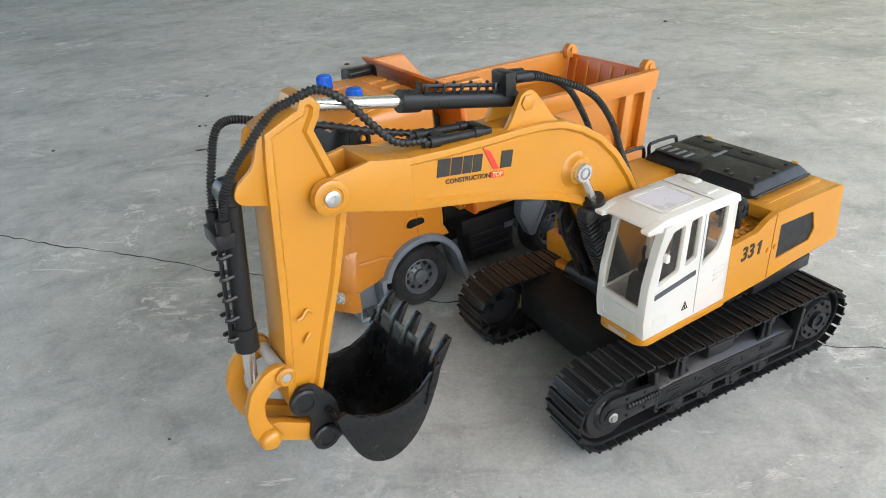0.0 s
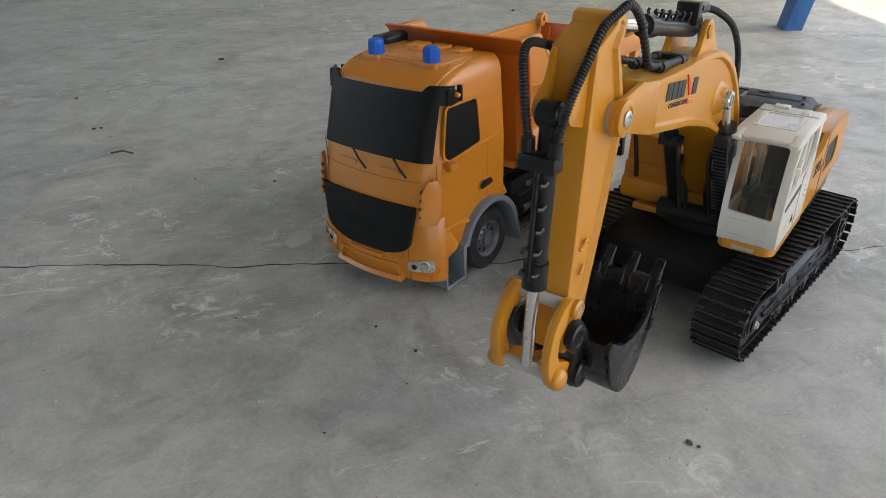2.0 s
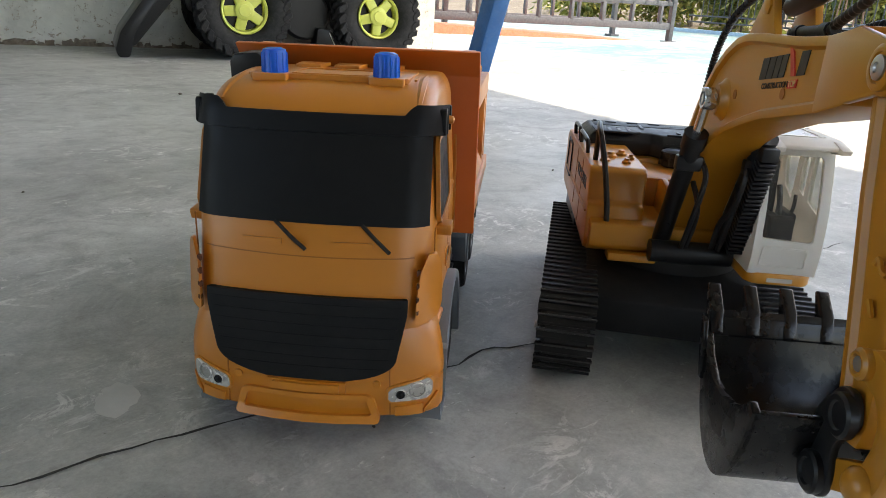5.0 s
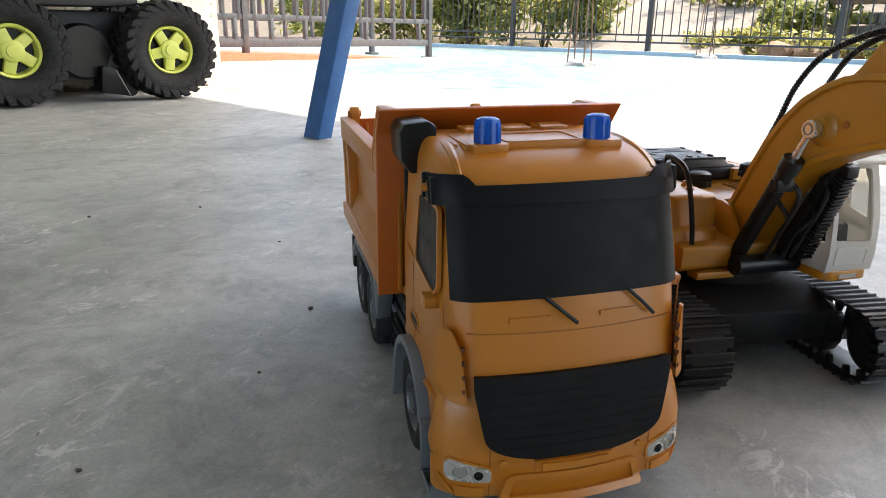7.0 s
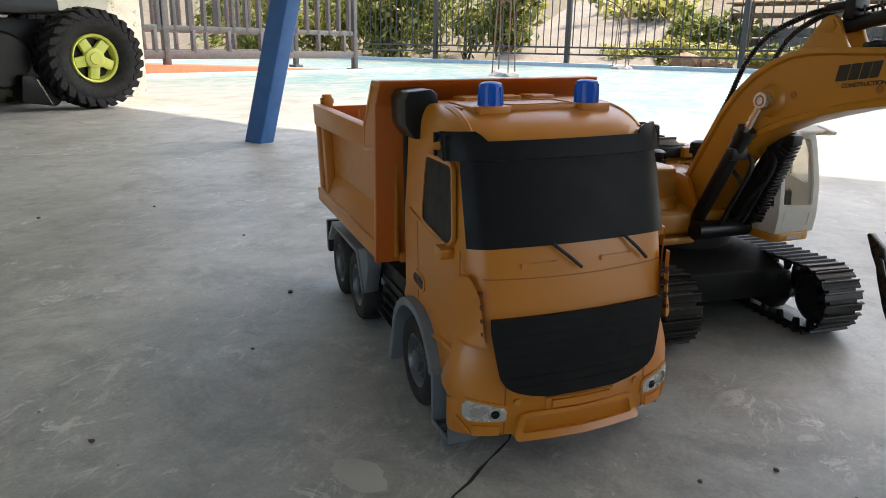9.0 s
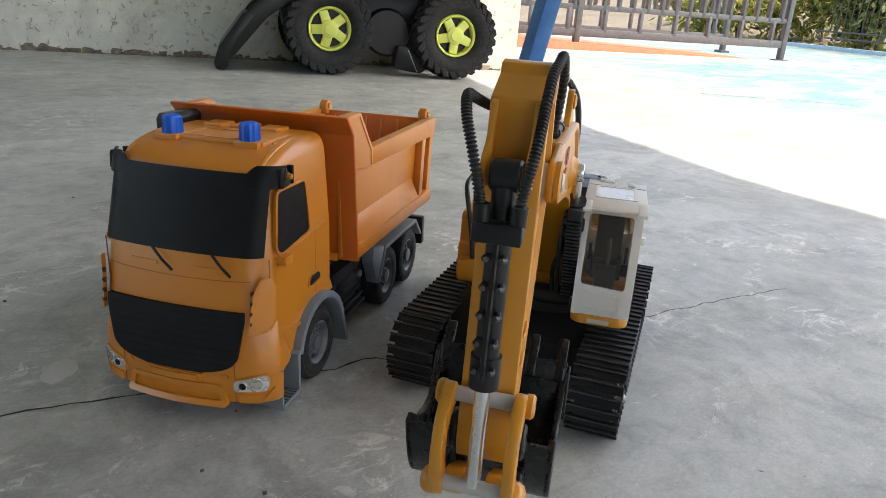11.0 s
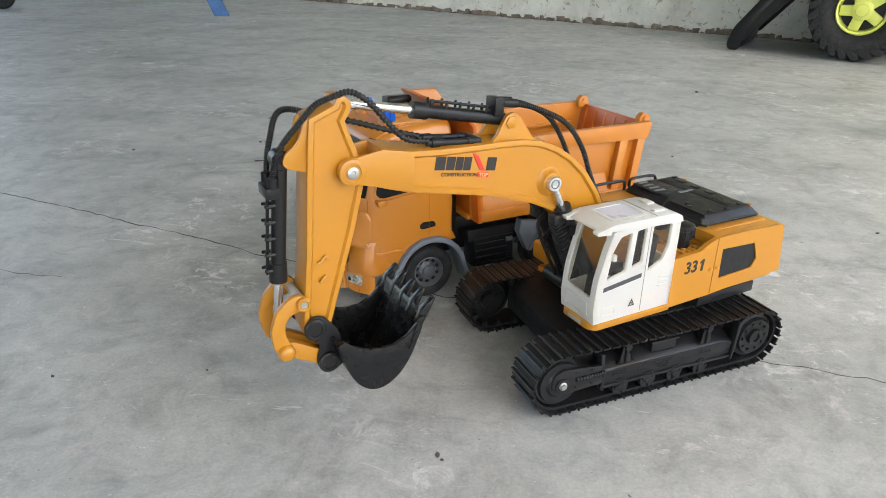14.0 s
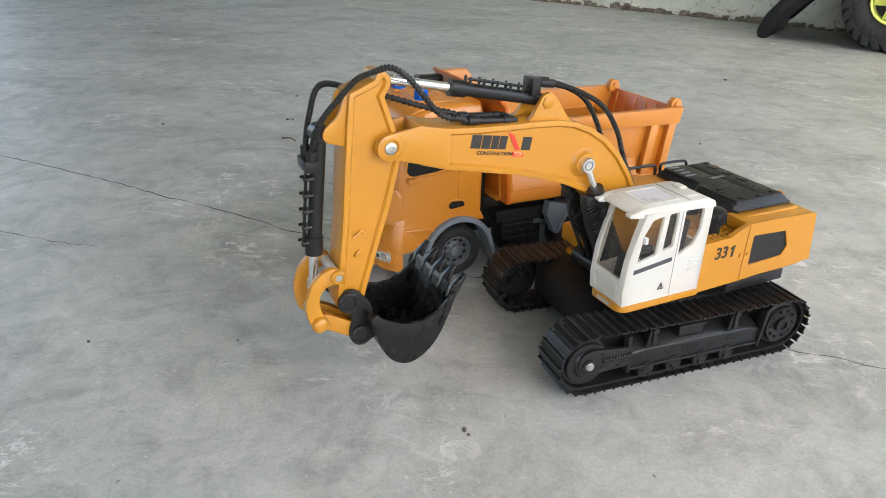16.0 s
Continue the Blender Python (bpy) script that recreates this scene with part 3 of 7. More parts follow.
crack([(2.55, 1.75), (2.95, 1.33), (3.02, 1.2)], 0.006, 6)

# brown lines where the yard paint has lifted
for a, c, wd, sd in (((1.62, 2.80), (1.78, 2.38), 0.012, 11), ((1.76, 2.60), (1.90, 2.12), 0.010, 12), ((2.30, 3.30), (2.42, 2.95), 0.010, 13)):
    pa, pc = site(*a), site(*c)
    peel = crack([(pa.x, pa.y), ((pa.x + pc.x) / 2 + 0.01, (pa.y + pc.y) / 2), (pc.x, pc.y)], wd, sd)
    peel.data.materials[0] = PEEL
    peel["label"] = "brown ragged line where the yard paint has lifted"

# dried cement spill beside the truck
t = B()
ring = []
r = random.Random(9)
top = t.verts.new((-0.196, 0.736, 0.0012))
for k in range(22):
    a = 2 * math.pi * k / 22
    q = 0.0155 * (1 + 0.3 * math.sin(2 * a + 0.6) + r.uniform(-0.12, 0.12))
    ring.append(t.verts.new((-0.196 + 0.80 * q * math.cos(a), 0.736 + 1.30 * q * math.sin(a), 0.0004)))
for k in range(22):
    t.faces.new((ring[k], ring[(k + 1) % 22], top))
tagged(part("floor_stain", t, SPILL), "pale dried cement smear on the floor", kind="structure")


def crumb(x, y, size, seed, material=DIRT, flat=0.45):
    r = random.Random(seed)
    t = B()
    bmesh.ops.create_icosphere(t, subdivisions=1, radius=size)
    for vert in t.verts:
        vert.co = Vector((vert.co.x * r.uniform(0.6, 1.3), vert.co.y * r.uniform(0.5, 1.0), vert.co.z * flat + size * flat * 0.8))
    ob = part("crumb", t, material)
    ob.matrix_world = pose(x, y, 0, 0, 0, r.uniform(0, 180))
    return tagged(ob, "small dark crumb of dirt on the cement floor", "debris", "crumbs on the floor")


for k, (x, y, q) in enumerate([(0.017, 0.338, 0.0032), (0.021, 0.333, 0.002), (-0.155, 0.546, 0.0020), (-0.15, 0.463, 0.0013), (-0.132, 0.501, 0.0022), (-0.203, 0.906, 0.0024), (-0.054, 0.876, 0.0020), (0.077, 0.903, 0.0042), (0.369, 1.252, 0.003), (0.2624, 1.3571, 0.0035), (-0.447, 1.213, 0.0042), (-0.436, 1.214, 0.0032), (-0.664, 1.118, 0.0035), (-0.494, 1.406, 0.0035), (-0.238, 1.611, 0.006), (-0.36, 0.40, 0.0022), (-0.105, 0.60, 0.0014), (0.26, 1.05, 0.0025), (-0.05, 1.25, 0.0022), (-0.3, 0.95, 0.0018), (0.55, 1.9, 0.006), (-0.22, 0.43, 0.0014), (-0.27, 0.6, 0.0012), (0.6, 0.9, 0.003)]):
    crumb(x, y, q, 100 + k)
for k, (x, y, q) in enumerate([(-0.62, 1.42, 0.006), (-0.35, 1.68, 0.006), (-0.1, 1.5, 0.004), (-0.66, 1.12, 0.003), (0.1, 1.35, 0.004), (-0.05, 1.02, 0.0025), (0.33, 1.42, 0.004), (-0.9, 1.5, 0.006)]):
    crumb(x, y, q, 200 + k, SPILL, 0.12)["label"] = "pale flake of dry cement on the floor"
# a twig
tagged(part("twig", tube([Vector(p) for p in [(-0.412, 1.086, 0.002), (-0.396, 1.086, 0.0035), (-0.382, 1.074, 0.002)]], 0.0013, 6), BARK), "short bent dry twig lying on the cement floor", "twig")


# blue slanted frame legs standing on the floor
def blue_leg(base, lean, width, depth, turn):
    m = pose(base[0], base[1], 0, 0, 0, turn)
    leg = thing("frame_leg", m, "slanted blue painted metal leg standing on the floor", "frame leg", "blue slanted legs")
    up = m.to_3x3().inverted() @ Vector((lean[0], lean[1], 1.0))
    outline = round_poly([(-width / 2, -depth / 2), (width / 2, -depth / 2), (width / 2, depth / 2), (-width / 2, depth / 2)], 0.004)
    t = B()
    lo = [t.verts.new((a, c, 0.0)) for a, c in outline]
    hi = [t.verts.new(Vector((a, c, 0.0)) + up * 2.4) for a, c in outline]
    t.faces.new(lo)
    t.faces.new(hi[::-1])
    for i in range(len(outline)):
        j = (i + 1) % len(outline)
        t.faces.new((lo[i], lo[j], hi[j], hi[i]))
    part("post", t, BLUE_PAINT, leg)
    return leg


blue_leg((1.071, 1.439), (0.0, -0.26), 0.062, 0.042, 65)
blue_leg((-1.41, 3.36), (-0.5, 0.1), 0.07, 0.05, 20)


# grey railing
def grey_railing():
    f = thing("grey_railing", site_pose(1.1, 5.0), "grey painted steel railing with upright bars and bolted feet", "railing")
    L = 2.87
    for x in (0.0, 1.0, 2.85):
        p = part("post", box(x - 0.022, x + 0.022, -0.022, 0.022, 0.0, 1.0, 0.003), FENCE_GREY, f)
        part("foot_plate", box(x - 0.05, x + 0.05, -0.05, 0.05, 0.0, 0.022, 0.003), FENCE_GREY, p)
    for z, h in ((0.14, 0.028), (0.32, 0.019), (0.97, 0.03)):
        part("rail", box(-0.02, L, -0.016, 0.016, z - h, z + h, 0.003), FENCE_GREY, f)
    bar = part("bar", box(-0.013, 0.013, -0.018, 0.018, 0.31, 0.95, 0.002), FENCE_GREY, f)
    bar.matrix_local = Matrix.Translation((0.1, 0, 0))
    for k in range(1, 23):
        share("bar", bar, f, Matrix.Translation((0.1 + k * 0.122, 0, 0)))
    low = part("short_bar", box(-0.013, 0.013, -0.018, 0.018, 0.16, 0.31, 0.002), FENCE_GREY, f)
    low.matrix_local = Matrix.Translation((0.32, 0, 0))
    for k in range(1, 9):
        share("short_bar", low, f, Matrix.Translation((0.32 + k * 0.30, 0, 0)))
    return f


railing = grey_railing()
copy_thing(railing, site_pose(1.32, 6.05))["label"] = "grey painted steel railing standing behind the terracotta ramp"


def black_fence():
    f = thing("yard_fence", site_pose(FAR_U - 0.07, -3.5, 0.045), "tall thin black steel bar fence along the yard edge", "fence")
    L = 12.0
    for z in (0.105, 0.19, 1.15):
        part("rail", box(-0.012, 0.012, 0, L, z - 0.011, z + 0.011, 0.002), FENCE_BLACK, f)
    post = part("post", box(-0.028, 0.028, -0.028, 0.028, 0.0, 1.25, 0.004), FENCE_BLACK, f)
    post.matrix_local = Matrix.Translation((0, 1.9, 0))
    for k in (0, 2, 3, 4, 5):
        share("post", post, f, Matrix.Translation((0, k * 2.12 - 0.22, 0)))
    bar = part("bar", rod((0, 0, 0.19), (0, 0, 1.15), 0.0075, n=6), FENCE_BLACK, f)
    long_bar = part("long_bar", rod((0, 0, 0.105), (0, 0, 1.15), 0.0075, n=6), FENCE_BLACK, f)
    bar.matrix_local = Matrix.Translation((0, 0.105, 0))
    long_bar.matrix_local = Matrix.Translation((0, 0.21, 0))
    for k in range(3, 113):
        source = long_bar if k % 3 == 2 else bar
        share("long_bar" if k % 3 == 2 else "bar", source, f, Matrix.Translation((0, k * 0.105, 0)))
    return f


black_fence()


# rebar starters in a lump of concrete
def rebar_stub(u, v, h, seed):
    r = random.Random(seed)
    f = thing("rebar_stub", site_pose(u, v), "rusty steel rods standing in a lump of concrete", "rebar", "rebar starters in the yard")
    t = B()
    bmesh.ops.create_icosphere(t, subdivisions=2, radius=0.11)
    for vert in t.verts:
        vert.co = Vector((vert.co.x * 1.1, vert.co.y * 1.3, max(-0.01, vert.co.z * 0.5))) * r.uniform(0.85, 1.1)
    part("footing", t, SLAB, f)
    for a, c in ((-0.06, -0.08), (0.06, -0.07), (-0.05, 0.08), (0.06, 0.09)):
        pts = curve_points([(a, c, 0.02), (a * 0.8, c * 0.9, h * 0.5), (a * 0.4, c * 0.75, h), (a * 0.3, c * 0.4, h + 0.05), (a * 0.3, c * 0.3, h - 0.05)], 12)
        part("rod", tube(pts, 0.006, 6), RUST, f)
    return f


rebar_stub(4.25, 3.59, 0.62, 1)
rebar_stub(7.25, 3.92, 0.62, 2)


# ---- plants beyond the fence ----
def leaf_mass(bm, centre, spread, count, size, r):
    for _ in range(count):
        p = Vector(centre) + Vector((r.gauss(0, spread[0]), r.gauss(0, spread[1]), r.gauss(0, spread[2])))
        d = Vector((r.uniform(-1, 1), r.uniform(-1, 1), r.uniform(-1.2, 0.4))).normalized()
        s = d.cross(Vector((r.uniform(-1, 1), r.uniform(-1, 1), 1))).normalized()
        L, w = size * r.uniform(0.6, 1.3), size * r.uniform(0.16, 0.3)
        n = d.cross(s) * (L * 0.12)
        vs = [bm.verts.new(q) for q in (p, p + d * L * 0.45 + s * w + n, p + d * L, p + d * L * 0.45 - s * w + n)]
        bm.faces.new(vs)


def bush(u, v, z, spread, count, size, seed, label, dry=0.35, stems=5):
    r = random.Random(seed)
    f = thing("bush", site_pose(u, v, z), label, "bush", "bushes behind the fence")
    for _ in range(stems):
        top = Vector((r.gauss(0, spread[0] * 0.7), r.gauss(0, spread[1] * 0.7), spread[2] * r.uniform(1.6, 2.6)))
        part("stem", tube(curve_points([(0.1 * r.uniform(-1, 1), 0.1 * r.uniform(-1, 1), -0.2), top * 0.5 + Vector((0.05, 0.05, 0)), top], 8), 0.012, 5, None, [0.02 - 0.0018 * k for k in range(8)]), BARK, f)
    green, pale = B(), B()
    for _ in range(14):
        c = (r.gauss(0, spread[0]), r.gauss(0, spread[1]), spread[2] * (1.25 + r.uniform(-1, 1.2)))
        q = [x * 0.3 for x in spread]
        leaf_mass(green, c, q, int(count * (1 - dry) / 14), size, r)
        leaf_mass(pale, c, q, int(count * dry / 14), size, r)
    tagged(part("crown", green, LEAF, f, "", 180), kind="stuff")
    tagged(part("sunlit_leaves", pale, LEAF_DRY, f, "yellow-green drooping leaves", 180), kind="stuff")
    return f


bush(8.5, 8.6, 0.1, (0.35, 0.75, 0.55), 2600, 0.15, 1, "tall bush of drooping yellow-green leaves")
bush(8.8, 7.3, 0.1, (0.35, 0.65, 0.6), 2600, 0.15, 2, "tall bush of drooping yellow-green leaves")
bush(8.3, 6.3, 0.0, (0.25, 0.4, 0.55), 1600, 0.15, 3, "tall bush of drooping yellow-green leaves")
bush(9.2, 10.2, 0.1, (0.4, 0.9, 0.6), 2200, 0.15, 4, "tall bush of drooping yellow-green leaves")
bush(8.5, 4.15, 0.02, (0.2, 0.35, 0.12), 1600, 0.10, 5, "low clump of bright green grass-like leaves", 0.6, 2)
bush(8.4, 2.2, 0.02, (0.2, 0.4, 0.11), 1400, 0.09, 6, "low clump of pale green leaves", 0.55, 2)
bush(9.9, 3.75, 0.15, (0.25, 0.3, 0.24), 900, 0.13, 7, "dark green shrub on the dry bank", 0.1, 3)
bush(11.6, 0.2, 0.7, (0.5, 0.6, 0.35), 900, 0.18, 8, "dark green shrub on the dry bank", 0.2, 3)
bush(8.5, 0.3, 0.02, (0.2, 0.5, 0.11), 1200, 0.09, 9, "low clump of pale green leaves", 0.5, 2)
bush(8.6, 11.6, 0.1, (0.4, 0.8, 0.5), 2200, 0.15, 11, "tall bush of drooping yellow-green leaves")
bush(9.0, 13.6, 0.1, (0.4, 0.9, 0.5), 1000, 0.2, 12, "dark green bush of drooping leaves", 0.2)
bush(11.0, 5.3, 0.78, (0.4, 0.5, 0.12), 600, 0.17, 10, "yellow-green leaves hanging over the track", 0.6, 3)


# rough brown stones lying at the foot of the bank
STONE = earth_material("brown_stone", (0.20, 0.12, 0.075), (0.36, 0.24, 0.16), 8.0)
for k, (u, v, q) in enumerate([(8.35, 3.55, 0.17), (8.45, 3.28, 0.12), (8.3, 3.05, 0.09), (8.5, 2.75, 0.13)]):
    r = random.Random(60 + k)
    t = B()
    bmesh.ops.create_icosphere(t, subdivisions=2, radius=q)
    for vert in t.verts:
        vert.co = Vector((vert.co.x * 1.05, vert.co.y * 1.25, vert.co.z * 0.85)) * r.uniform(0.84, 1.1)
    ob = part("rock", t, STONE, None, "", 25)
    ob.matrix_world = site_pose(u, v, q * 0.4, 40 * k)
    tagged(ob, "rough brown stone at the foot of the dry bank", "rock", "stones below the bank")


# timber shelter on a low rubble wall, up the bank
TIMBER = earth_material("weathered_timber", (0.15, 0.10, 0.065), (0.27, 0.19, 0.125), 9.0)
RUBBLE = earth_material("grey_rubble", (0.13, 0.125, 0.12), (0.24, 0.23, 0.215), 7.0)
shelter = thing("timber_shelter", site_pose(10.3, 1.25), "weathered timber roof frame over a low grey rubble wall", "shelter")
rnd = random.Random(21)
for row in range(3):
    y = 0.0
    while y < 2.2:
        w = rnd.uniform(0.12, 0.3)
        t = box(-0.14, 0.14 + rnd.uniform(-0.04, 0.04), y, y + w * 0.96, 0.12 + row * 0.15, 0.26 + row * 0.15 + rnd.uniform(-0.01, 0.02), 0.02, 1)
        for vert in t.verts:
            vert.co += Vector((rnd.uniform(-1, 1), rnd.uniform(-1, 1), rnd.uniform(-1, 1))) * 0.012
        part("stone", t, RUBBLE, shelter)
        y += w
for y in (0.12, 1.1, 2.05):
    part("post", box(-0.32, -0.24, y - 0.04, y + 0.04, 0.1, 0.86, 0.006), TIMBER, shelter)
for z, x in ((0.70, -0.28), (0.86, -0.30)):
    part("beam", box(x - 0.04, x + 0.04, -0.2, 2.3, z - 0.035, z + 0.035, 0.008), TIMBER, shelter)
for k in range(9):
    y = -0.15 + k * 0.28
    board = box(-0.55, 0.5, y, y + 0.2, 0.90, 0.925, 0.004, 1)
    board.transform(Matrix.Rotation(radians(-6 + rnd.uniform(-2, 2)), 4, "Y"))
    part("roof_board", board, TIMBER, shelter)


# ---- toy dump truck ----
TRUCK = pose(-0.0619, 0.6692, 0.0006, 1.15, 0, 213.3)
truck = thing("toy_dump_truck", TRUCK, "orange-yellow plastic toy dump truck with black windows and blue beacons", "toy truck")
HW = 0.0695
FRONT = [(0.014, 0.090), (0.030, 0.0945), (0.060, 0.0955), (0.092, 0.0925), (0.128, 0.0860), (0.160, 0.0765), (0.186, 0.0685), (0.194, 0.064)]


def front_x(z):
    for (z0, x0), (z1, x1) in zip(FRONT, FRONT[1:]):
        if z <= z1:
            return x0 + (x1 - x0) * max(0, (z - z0) / (z1 - z0))
    return FRONT[-1][1]


def front_at(y, z, hw=HW, r=0.018, bow=0.006):
    q = max(0.0, abs(y) - (hw - r))
    dx = r - math.sqrt(max(0, r * r - q * q)) + bow * (y / hw) ** 2
    return Vector((front_x(z) - dx, y, z))


def front_surface(y, z, hw=HW):
    p = front_at(y, z, hw)
    e = 0.0008
    a = front_at(y + e, z, hw) - front_at(y - e, z, hw)
    c = front_at(y, z + e, hw) - front_at(y, z - e, hw)
    return p, a.cross(c).normalized()


def cab_shell():
    """Cab as a stack of plan sections with rounded front corners and a domed roof."""
    t = B()
    levels = [(z, 0.0) for z in (0.074, 0.085, 0.092, 0.11, 0.128, 0.145, 0.160, 0.175, 0.186)] + [(0.1885 + 0.0140 * math.sin(radians(a)), 1 - math.cos(radians(a))) for a in (0, 14, 28, 40, 50, 59, 67, 75, 82, 90)]
    rings = []
    for z, over in levels:
        pull = 0.0075 * over
        narrow = 0.0015 + 0.004 * max(0, (z - 0.128) / 0.06)
        hw = HW - narrow - pull * 0.9
        ring = []
        n = 15
        for k in range(n):
            y = hw * math.sin(math.pi / 2 * (k / (n - 1) * 2 - 1))
            p = front_at(y / hw * HW, min(z, 0.194))
            ring.append((p.x - 0.052 * over, y))
        back = -0.0295 + pull * 0.35
        ring += [(back + 0.004, hw), (back, hw - 0.004), (back, -hw + 0.004), (back + 0.004, -hw)]
        rings.append([t.verts.new((x, y, z)) for x, y in ring])
    for a, c in zip(rings, rings[1:]):
        for k in range(len(a)):
            t.faces.new((a[k], a[(k + 1) % len(a)], c[(k + 1) % len(a)], c[k]))
    t.faces.new(rings[0][::-1])
    t.faces.new(rings[-1])
    return t


cab = part("cab", cab_shell(), TRUCK_YELLOW, truck, smooth=35)
# lower cab sides round the wheel arch
for s in (1, -1):
    outline = [(-0.029, 0.076), (-0.034, 0.066)] + arc(0.0, 0.03, 0.0405, 118, 8, 10) + [(0.0445, 0.0415), (0.066, 0.0415), (0.070, 0.076)]
    t = prism(outline, s * 0.05, s * 0.0675, "y", 0.0012)
    part("lower_side", t, TRUCK_YELLOW, cab)
# bumper: a loft that bulges round the corners below the cab
BUMPER = [(0.0, 0.0980), (0.025, 0.0965), (0.045, 0.0932), (0.056, 0.0905), (0.063, 0.0875), (0.069, 0.0840), (0.0738, 0.0790), (0.0752, 0.0735)]


def bumper_x(y):
    y = abs(y)
    for (y0, x0), (y1, x1) in zip(BUMPER, BUMPER[1:]):
        if y <= y1:
            return x0 + (x1 - x0) * (y - y0) / (y1 - y0)
    return BUMPER[-1][1]


def bumper_surface(y, z):
    e = 0.001
    d = Vector((bumper_x(y + e) - bumper_x(y - e), 2 * e, 0)).normalized()
    return Vector((bumper_x(y), y, z)), d.cross(Vector((0, 0, 1))).normalized()


t = B()
rings = []
for z, pull, wide in ((0.0185, 0.004, 0.972), (0.0195, 0.0015, 0.99), (0.0215, 0.0, 1.0), (0.0405, 0.0, 1.0), (0.0425, 0.0, 1.0), (0.050, 0.0003, 0.998), (0.058, 0.0012, 0.985), (0.066, 0.0026, 0.962), (0.074, 0.0042, 0.935), (0.079, 0.0075, 0.91)):
    half = [(x - pull, y * wide) for y, x in BUMPER] + ([(0.0715, 0.0748 * wide)] if z < 0.041 else [(0.060 + 0.5 * (z - 0.0425), 0.0735 * wide), (0.050 + 0.5 * (z - 0.0425), 0.0700 * wide), (0.044 + 0.5 * (z - 0.0425), 0.0655 * wide)])
    ring = half[::-1] + [(x, -y) for x, y in half[1:]]
    rings.append([t.verts.new((x, y, z)) for x, y in ring])
for lo, hi in zip(rings, rings[1:]):
    for k in range(len(lo)):
        j = (k + 1) % len(lo)
        t.faces.new((lo[k], lo[j], hi[j], hi[k]))
t.faces.new(rings[0][::-1])
t.faces.new(rings[-1])
bumper = part("bumper", t, TRUCK_YELLOW, truck, smooth=50)
intake_out = round_poly([(-0.0425, 0.0175), (0.0425, 0.0175), (0.0385, 0.0325), (0.034, 0.0345), (-0.034, 0.0345), (-0.0385, 0.0325)], 0.003)
intake_in = round_poly([(-0.0375, 0.0215), (0.0375, 0.0215), (0.0345, 0.0305), (0.0325, 0.0315), (-0.0325, 0.0315), (-0.0345, 0.0305)], 0.002)
part("intake_frame", holed(intake_out, [intake_in], lambda a, c, w: Vector((bumper_x(a) - 0.0005 + w + 0.0025 * max(0, (0.0225 - c) / 0.005) * (w > 0.001), a, c)), 0.0028, 4), TRUCK_YELLOW, bumper, smooth=30)
part("lower_lip", prism([(0.085, -0.040), (0.0940, -0.0385), (0.0985, -0.0325), (0.1003, 0), (0.0985, 0.0325), (0.0940, 0.0385), (0.085, 0.040)], 0.0158, 0.0192, "z", 0.0014, 2), TRUCK_YELLOW, bumper)
part("plate_block", patch(lambda i, j: bumper_surface(-0.019 + 0.038 * j, 0.0358 + 0.0045 * i), 1, 8, 0.0026, 0.004), TRUCK_YELLOW, bumper)
part("plate_frame", patch(lambda i, j: bumper_surface(-0.0225 + 0.045 * j, 0.0345 + 0.0066 * i), 1, 8, 0.0007, 0.002), TRUCK_YELLOW, bumper)
